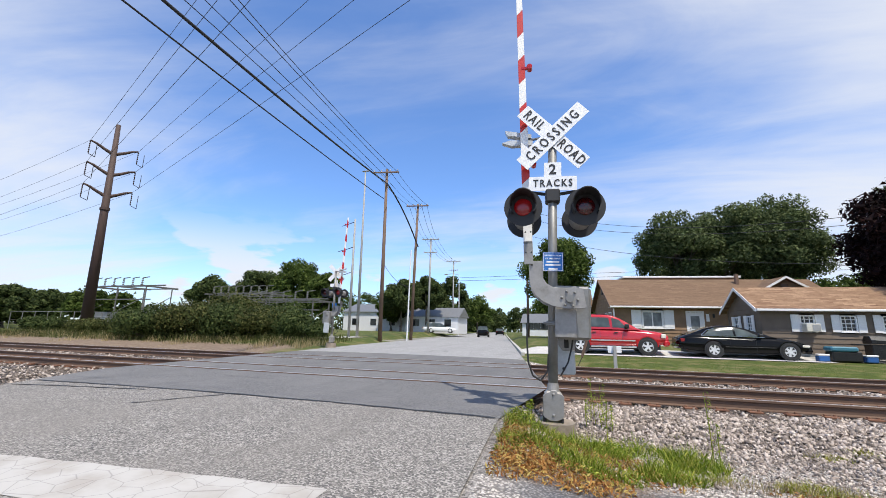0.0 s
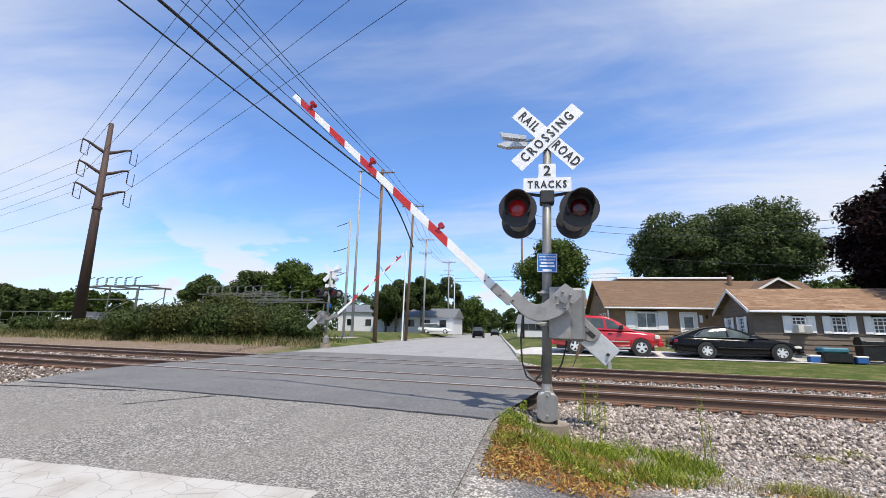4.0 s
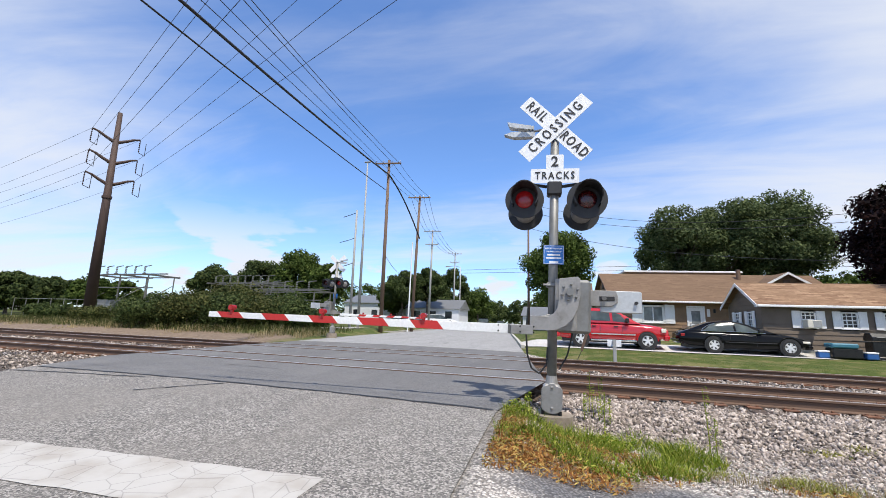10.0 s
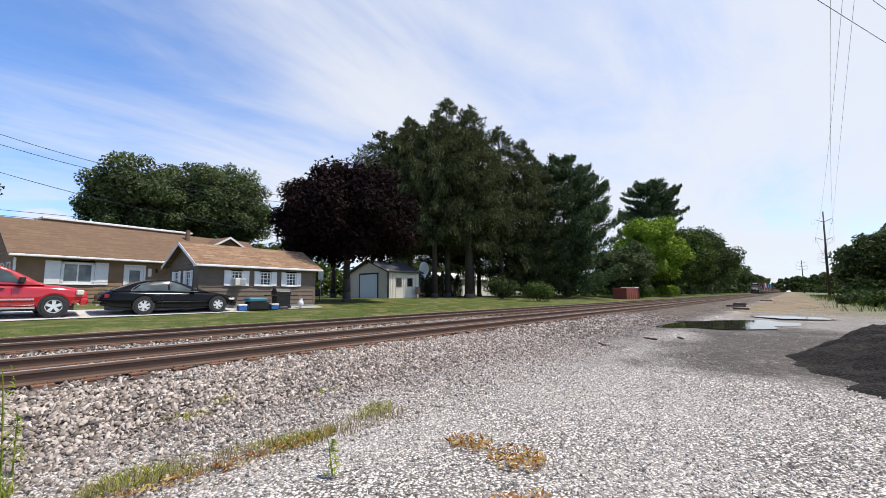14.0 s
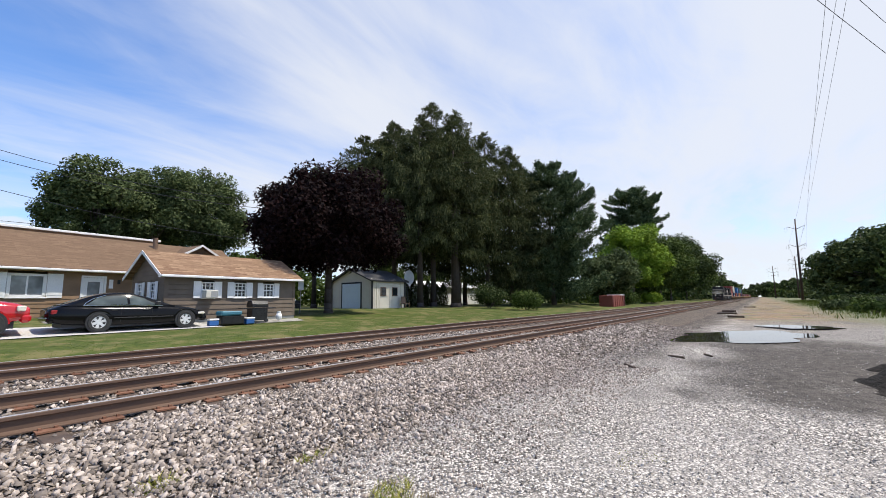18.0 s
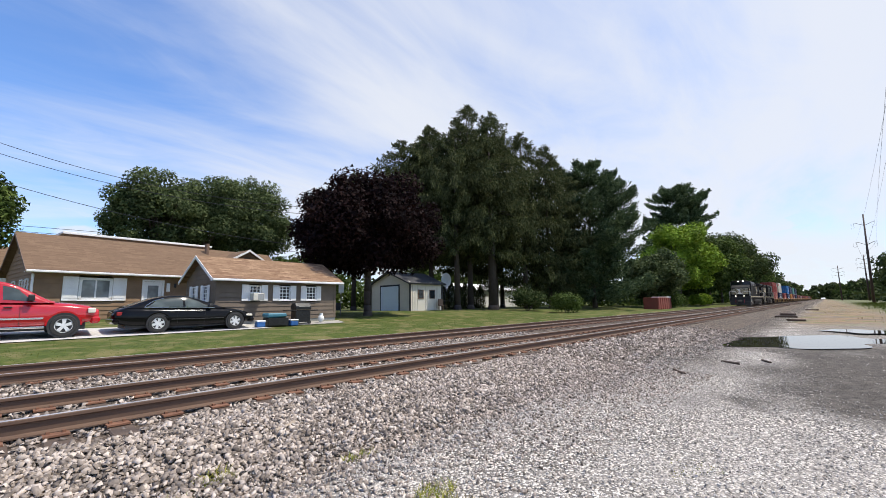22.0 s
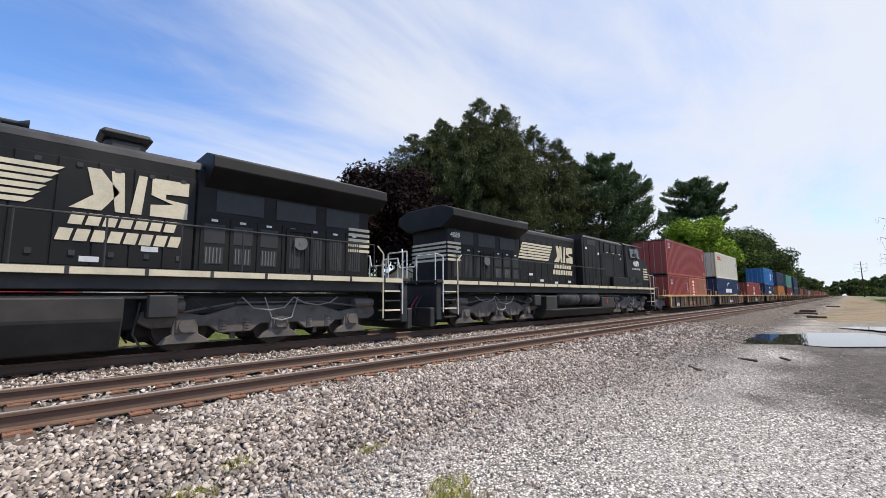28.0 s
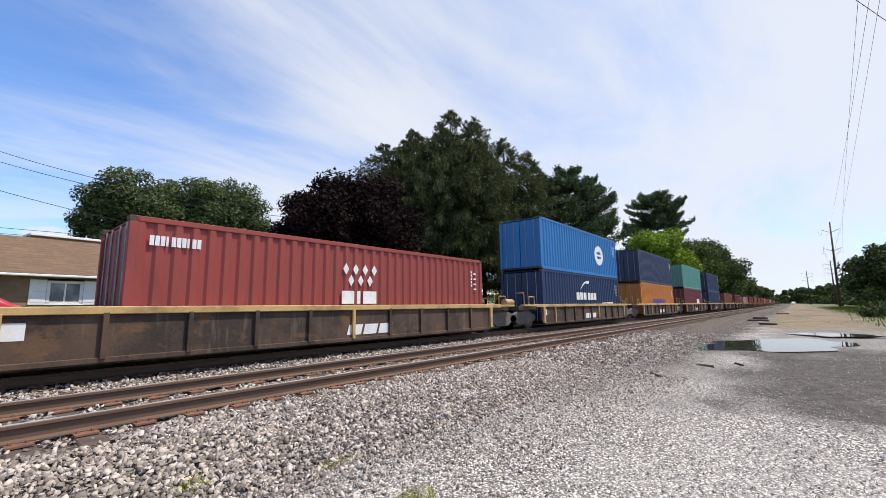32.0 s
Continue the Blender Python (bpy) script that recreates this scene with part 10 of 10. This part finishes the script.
M_MARK_WHITE = worn("white_marking", (0.75, 0.74, 0.72), 0.6, 0, (0.4, 0.35, 0.33), 0.35, 4, 30, 0)
M_RUST_FADE = worn("rust_faded_paint", (0.24, 0.085, 0.05), 0.8, 0, (0.13, 0.055, 0.035), 0.7, 1.4, 20, 0.1)
M_MARK_RED = worn("red_marking", (0.55, 0.03, 0.03), 0.6, 0, (0.4, 0.1, 0.08), 0.3, 4, 30, 0)
M_MARK_BLUE = worn("blue_marking", (0.03, 0.05, 0.25), 0.6, 0, (0.1, 0.1, 0.2), 0.3, 4, 30, 0)
M_MARK_YELLOW = worn("yellow_marking", (0.7, 0.5, 0.05), 0.6, 0, (0.4, 0.3, 0.1), 0.3, 4, 30, 0)


def codes(c, l, h, m=M_MARK_WHITE):
    """The small code block that no one can read, as bars."""
    for i in range(5):
        mark(c, rect(l - 0.75, h - 0.55 - 0.13 * i, l - 0.68, h - 0.46 - 0.13 * i), m)
    for i in range(4):
        mark(c, rect(l - 0.58, h - 0.6 - 0.2 * i, l - 0.42, h - 0.54 - 0.2 * i), m)


def badge(c, x, z, s=0.38):
    mark(c, rect(x, z, x + s, z + s), M_MARK_WHITE, label="white square badge")
    mark(c, rect(x + 0.07 * s, z + 0.21 * s, x + 0.93 * s, z + 0.93 * s), M_MARK_BLUE, y=1.223)
    mark(c, [(x + u * s, z + v * s) for u, v in ((0.21, 0.29), (0.36, 0.29), (0.46, 0.51), (0.79, 0.6), (0.86, 0.79), (0.43, 0.71))], M_MARK_YELLOW, y=1.226)


def ring(c, x, z, r, m):
    bm = bmesh.new()
    rows = []
    for q, y in ((0.52, -1.208), (1.0, -1.208), (1.0, -1.222), (0.52, -1.222)):
        rows.append([bm.verts.new((x + r * q * math.cos(2 * math.pi * i / 20), y, z + r * q * 0.85 * math.sin(2 * math.pi * i / 20))) for i in range(20)])
    for a, b in zip(rows, rows[1:] + rows[:1]):
        for i in range(20):
            bm.faces.new((a[i], a[(i + 1) % 20], b[(i + 1) % 20], b[i]))
    bmesh.ops.recalc_face_normals(bm, faces=bm.faces[:])
    part("mark", bm, m, c)


def well_truck(parent, cx):
    t = new("truck")
    t.parent = parent
    t.location = (cx, 0, 0)
    for x in (-0.9, 0.9):
        rail_wheels(t, x, 0.46, M_CAST_WHEEL)
    for k in (-1, 1):
        part("side_frame", prism([(-1.2, 0.5), (-1.1, 0.36), (-0.7, 0.36), (-0.45, 0.22), (0.45, 0.22), (0.7, 0.36), (1.1, 0.36), (1.2, 0.5), (1.1, 0.66), (0.5, 0.82), (-0.5, 0.82), (-1.1, 0.66)], "y", k * 0.92, k * 1.06, bevel=0.02), M_TRUCK, t)
        for x in (-0.18, 0.0, 0.18):
            part("spring", cyl((x, k * 1.0, 0.3), (x, k * 1.0, 0.62), 0.07, seg=8), M_TRUCK, t)
    return t


def well_car(n):
    """A well car: deep ribbed sides, faded yellow top chord, end platforms on trucks. x = 0 where the well's container begins."""
    c = thing("well_car", (0, 0, 0), "rusty brown well car with a faded yellow top chord", "rail car", "well cars")
    a, b = (-1.8 if n == 2 else -0.5), 12.2
    for k in (-1, 1):
        y0, y1 = k * 1.3, k * 1.36
        part("well_side", prism([(a, 0.4), (a + 0.35, 0.2), (b - 0.35, 0.2), (b, 0.4), (b, 1.04), (a, 1.04)], "y", y0, y1), M_WELL, c)
        part("top_chord", bx((a - 0.55, k * 1.33 - 0.1, 1.02), (b + 0.55, k * 1.33 + 0.1, 1.16), 0.012), M_TAN_CHORD, c, "faded yellow top chord")
        part("bottom_chord", bx((a + 0.3, k * 1.33 - 0.08, 0.17), (b - 0.3, k * 1.33 + 0.08, 0.27), 0.01), M_WELL, c)
        for i in range(11):
            xx = a + 0.2 + (b - a - 0.4) * i / 10
            wd = 0.085 if i in (0, 10) else 0.045
            part("rib", bx((xx - wd, k * 1.36 if k > 0 else -1.44, 0.24), (xx + wd, 1.44 if k > 0 else -1.36, 1.05), 0.008), M_TAN_CHORD if i in (0, 10) or (i * 7 + n * 3) % 5 == 1 else M_WELL, c)
        if k < 0:
            part("data_plate", bx((a + 0.28, -1.366, 0.62), (a + 0.56, -1.36, 0.9)), M_MARK_WHITE, c)
            for i, (u, v) in enumerate(((0.0, 0.48), (0.56, 1.04), (1.12, 1.6))):
                part("owner_mark", prism([(5.0 + u, 0.34), (5.0 + v, 0.34), (5.08 + v, 0.62), (5.08 + u, 0.62)], "y", -1.366, -1.36), M_WELL_PATCH if n == 0 else M_MARK_WHITE, c, "worn slanted owner's mark")
    part("floor", bx((a + 0.2, -1.25, 0.13), (b - 0.2, 1.25, 0.19)), M_WELL, c)
    for x0, x1 in ((a - 1.7, a), (b, b + 1.65)):
        part("end_platform", bx((x0, -1.1, 0.86), (x1, 1.1, 1.08), 0.02), M_WELL, c)
        part("platform_edge", bx((x0, -1.42, 1.06), (x1, -1.18, 1.14), 0.01), M_TAN_CHORD, c)
        part("platform_edge", bx((x0, 1.18, 1.06), (x1, 1.42, 1.14), 0.01), M_TAN_CHORD, c)
        part("bolster", bx(((x0 + x1) / 2 - 0.3, -1.0, 0.6), ((x0 + x1) / 2 + 0.3, 1.0, 0.9), 0.03), M_TRUCK, c)
        xm = (x0 + x1) / 2
        part("brake_tank", cyl((xm - 0.35, 0.0, 1.26), (xm + 0.35, 0.0, 1.26), 0.17, seg=12), M_TAN_CHORD if n % 2 else M_WELL, c)
        for y in (-1.3, 1.3):
            part("grab_iron", tube([(xm - 0.25, y, 1.1), (xm - 0.25, y, 1.5), (xm + 0.25, y, 1.5), (xm + 0.25, y, 1.1)], 0.02), M_TAN_CHORD, c)
        part("end_ladder", tube([(xm, -0.9, 1.08), (xm, -0.9, 1.7), (xm, -0.5, 1.7)], 0.02), M_TAN_CHORD, c)
        part("coupler", bx((min(x0, x1) - (0.4 if x0 < 0 else 0), -0.12, 0.72), (max(x0, x1) + (0 if x0 < 0 else 0.4), 0.12, 0.96), 0.03), M_TRUCK, c)
    well_truck(c, a - 1.25)
    well_truck(c, b + 1.2)
    return c


RIDERS = [(loco_a, 0.3, 0.0, 0.0), (loco_b, 44.6, 0.0, 180.0)]
STARTS = [47.75, 64.15, 82.05, 99.0, 116.4, 133.8, 151.2] + [151.2 + 17.4 * i for i in range(1, 15)]
STACKS = {0: ((("red", 5.82, 2.46), ("orange_red", 5.82, 2.46)), ("red", 11.7, 2.72)), 1: ((("navy", 11.7, 2.72),), ("cream", 11.7, 2.72)), 2: ((("red", 11.7, 2.72),), None),
          3: ((("navy", 11.7, 2.72),), ("blue", 11.7, 2.72)), 4: ((("orange", 11.7, 2.72),), ("dark_navy", 11.7, 2.74)), 5: ((("maroon", 11.7, 2.72),), ("teal", 11.7, 2.72)),
          6: ((("dark_navy", 11.7, 2.72),), ("dark_navy", 11.7, 2.72)), 7: ((("brown", 11.7, 2.72),), None), 8: ((("maroon", 11.7, 2.72),), None), 9: ((("grey", 5.82, 2.46), ("orange_red", 5.82, 2.46)), None)}
rest = ("brown", "red", "maroon", "orange_red", "red", "brown", "grey", "maroon", "red", "brown", "maroon")
for n, u in enumerate(STARTS):
    car = well_car(n)
    RIDERS.append((car, u, 0.0, 0.0))
    bottoms, upper = STACKS.get(n, (((rest[n % len(rest)], 11.7, 2.72),), None))
    off, topz = 0.0, 0.2
    for col, l, h in bottoms:
        word = col.replace("_", " ")
        c = container(l, h, col, f"{word} corrugated steel shipping container in a well car")
        RIDERS.append((c, u + off, 0.2, 0.0))
        codes(c, l, h)
        if n == 0 and off == 0:
            badge(c, 0.72, 1.8, 0.38)
        if n == 0 and off > 0:
            for i in range(6):
                mark(c, rect(1.0, 0.55 + 0.29 * i, 1.42, 0.74 + 0.29 * i), M_MARK_WHITE)
            mark(c, rect(2.9, 0.18, 5.68, 2.34), M_RUST_FADE, label="rusty worn half of the side")
        if col == "navy":
            for x0, x1 in ((4.2, 5.75), (5.9, 7.35)):
                for i in range(3):
                    w = (x1 - x0) / 3
                    mark(c, rect(x0 + w * i, 1.21, x0 + w * (i + 0.8), 1.63), M_MARK_WHITE)
            mark(c, [(4.85, 1.82), (5.25, 2.18), (5.75, 2.34), (6.25, 2.36), (6.08, 2.17), (5.65, 2.2), (5.25, 2.08)], M_MARK_WHITE, label="white sweeping arc emblem")
            lettering("words", "eco container", 0.34, pose(9.3, -1.224, 1.02), M_MARK_WHITE, c, 0.003, 0.004)
        if n == 2:
            for i in range(4):
                for j in range(2):
                    if i < 3 or j == 1:
                        x0, z0 = 4.95 + 0.34 * i + (0.18 if j == 0 else 0), 1.66 + 0.32 * j
                        mark(c, [(x0, z0), (x0 + 0.1, z0 - 0.16), (x0 + 0.2, z0), (x0 + 0.1, z0 + 0.16)], M_MARK_WHITE, label="white star")
            for i, w in enumerate((0.42, 0.12, 0.5)):
                x0 = 4.92 + (0, 0.52, 0.74)[i]
                mark(c, rect(x0, 1.0, x0 + w, 1.36), M_MARK_WHITE)
            for i in range(10):
                mark(c, rect(0.35 + 0.095 * i, 2.16, 0.35 + 0.095 * i + (0.075 if i not in (3, 7) else 0.04), 2.36), M_MARK_WHITE)
        if n == 4:
            for i in range(5):
                mark(c, rect(3.5 + 0.9 * i, 1.0, 4.2 + 0.9 * i, 1.35), M_MARK_BLUE)
        if n == 5:
            mark(c, rect(7.5, 0.9, 9.2, 1.5), M_MARK_WHITE)
        off += l + 0.06
        topz = 0.2 + h + 0.03
    if upper:
        col, l, h = upper
        c = container(l, h, col, f"{col.replace('_', ' ')} corrugated steel shipping container stacked on another")
        RIDERS.append((c, u, topz, 0.0))
        codes(c, l, h, M_MARK_WHITE if col != "cream" else M_MARK_BLUE)
        if n == 0:
            badge(c, 0.68, 2.08, 0.38)
            mark(c, rect(l - 0.6, 0.25, l - 0.35, 0.55), M_MARK_YELLOW)
        if col == "cream":
            ring(c, 1.32, 2.12, 0.24, M_MARK_RED)
            ring(c, 1.78, 2.12, 0.25, M_MARK_RED)
            mark(c, [(2.06, 1.93), (2.36, 1.93), (2.36, 2.04), (2.2, 2.06), (2.2, 2.2), (2.36, 2.22), (2.36, 2.32), (2.06, 2.32)], M_MARK_RED)
            mark(c, [(2.42, 1.93), (2.72, 1.93), (2.72, 2.04), (2.54, 2.04), (2.54, 2.32), (2.42, 2.32)], M_MARK_RED)
        if col == "blue":
            ring(c, 8.2, 1.35, 0.75, M_MARK_WHITE)
            for i in range(3):
                mark(c, rect(7.7, 1.0 + 0.3 * i, 8.7, 1.13 + 0.3 * i), M_MARK_WHITE)
lettering("fleet_number", "62424", 0.3, pose(1.55, -1.372, 0.42), M_MARK_WHITE, RIDERS[2][0], 0.003, 0.004, 1.05)

# ---- what moves ----
TRAIN_SPEED, TRAIN_AT_30, TRACK_Y = 16.55, -45.0, 4.9725
GATE_ANGLES = ((0, 87.5), (0.5, 87.4), (1, 86), (1.5, 79.7), (2, 72.2), (2.5, 64.5), (3, 57.1), (3.5, 50), (4, 42.5), (4.5, 36), (5, 30), (5.5, 24.5), (6, 19.8), (6.5, 16.2), (7, 12.7), (7.5, 8.8), (8, 4.3), (8.5, 1.4), (9, 0.6), (9.5, -0.4), (10, -0.8), (10.5, -0.9), (20, -0.9), (32, -0.9))


def motions():
    times = [2.0 * i for i in range(16)] + [31.8, 32.0]
    for ob, u, z, turn in RIDERS:
        walk(ob, [(t, pose(TRAIN_AT_30 + TRAIN_SPEED * (30 - t) + u, TRACK_Y, z, 0, 0, turn)) for t in times])
    for gate in (near_gate, far_gate):
        x, y, z = gate.location
        walk(gate, [(t, pose(x, y, z, 0, a, 0)) for t, a in GATE_ANGLES])


motions()
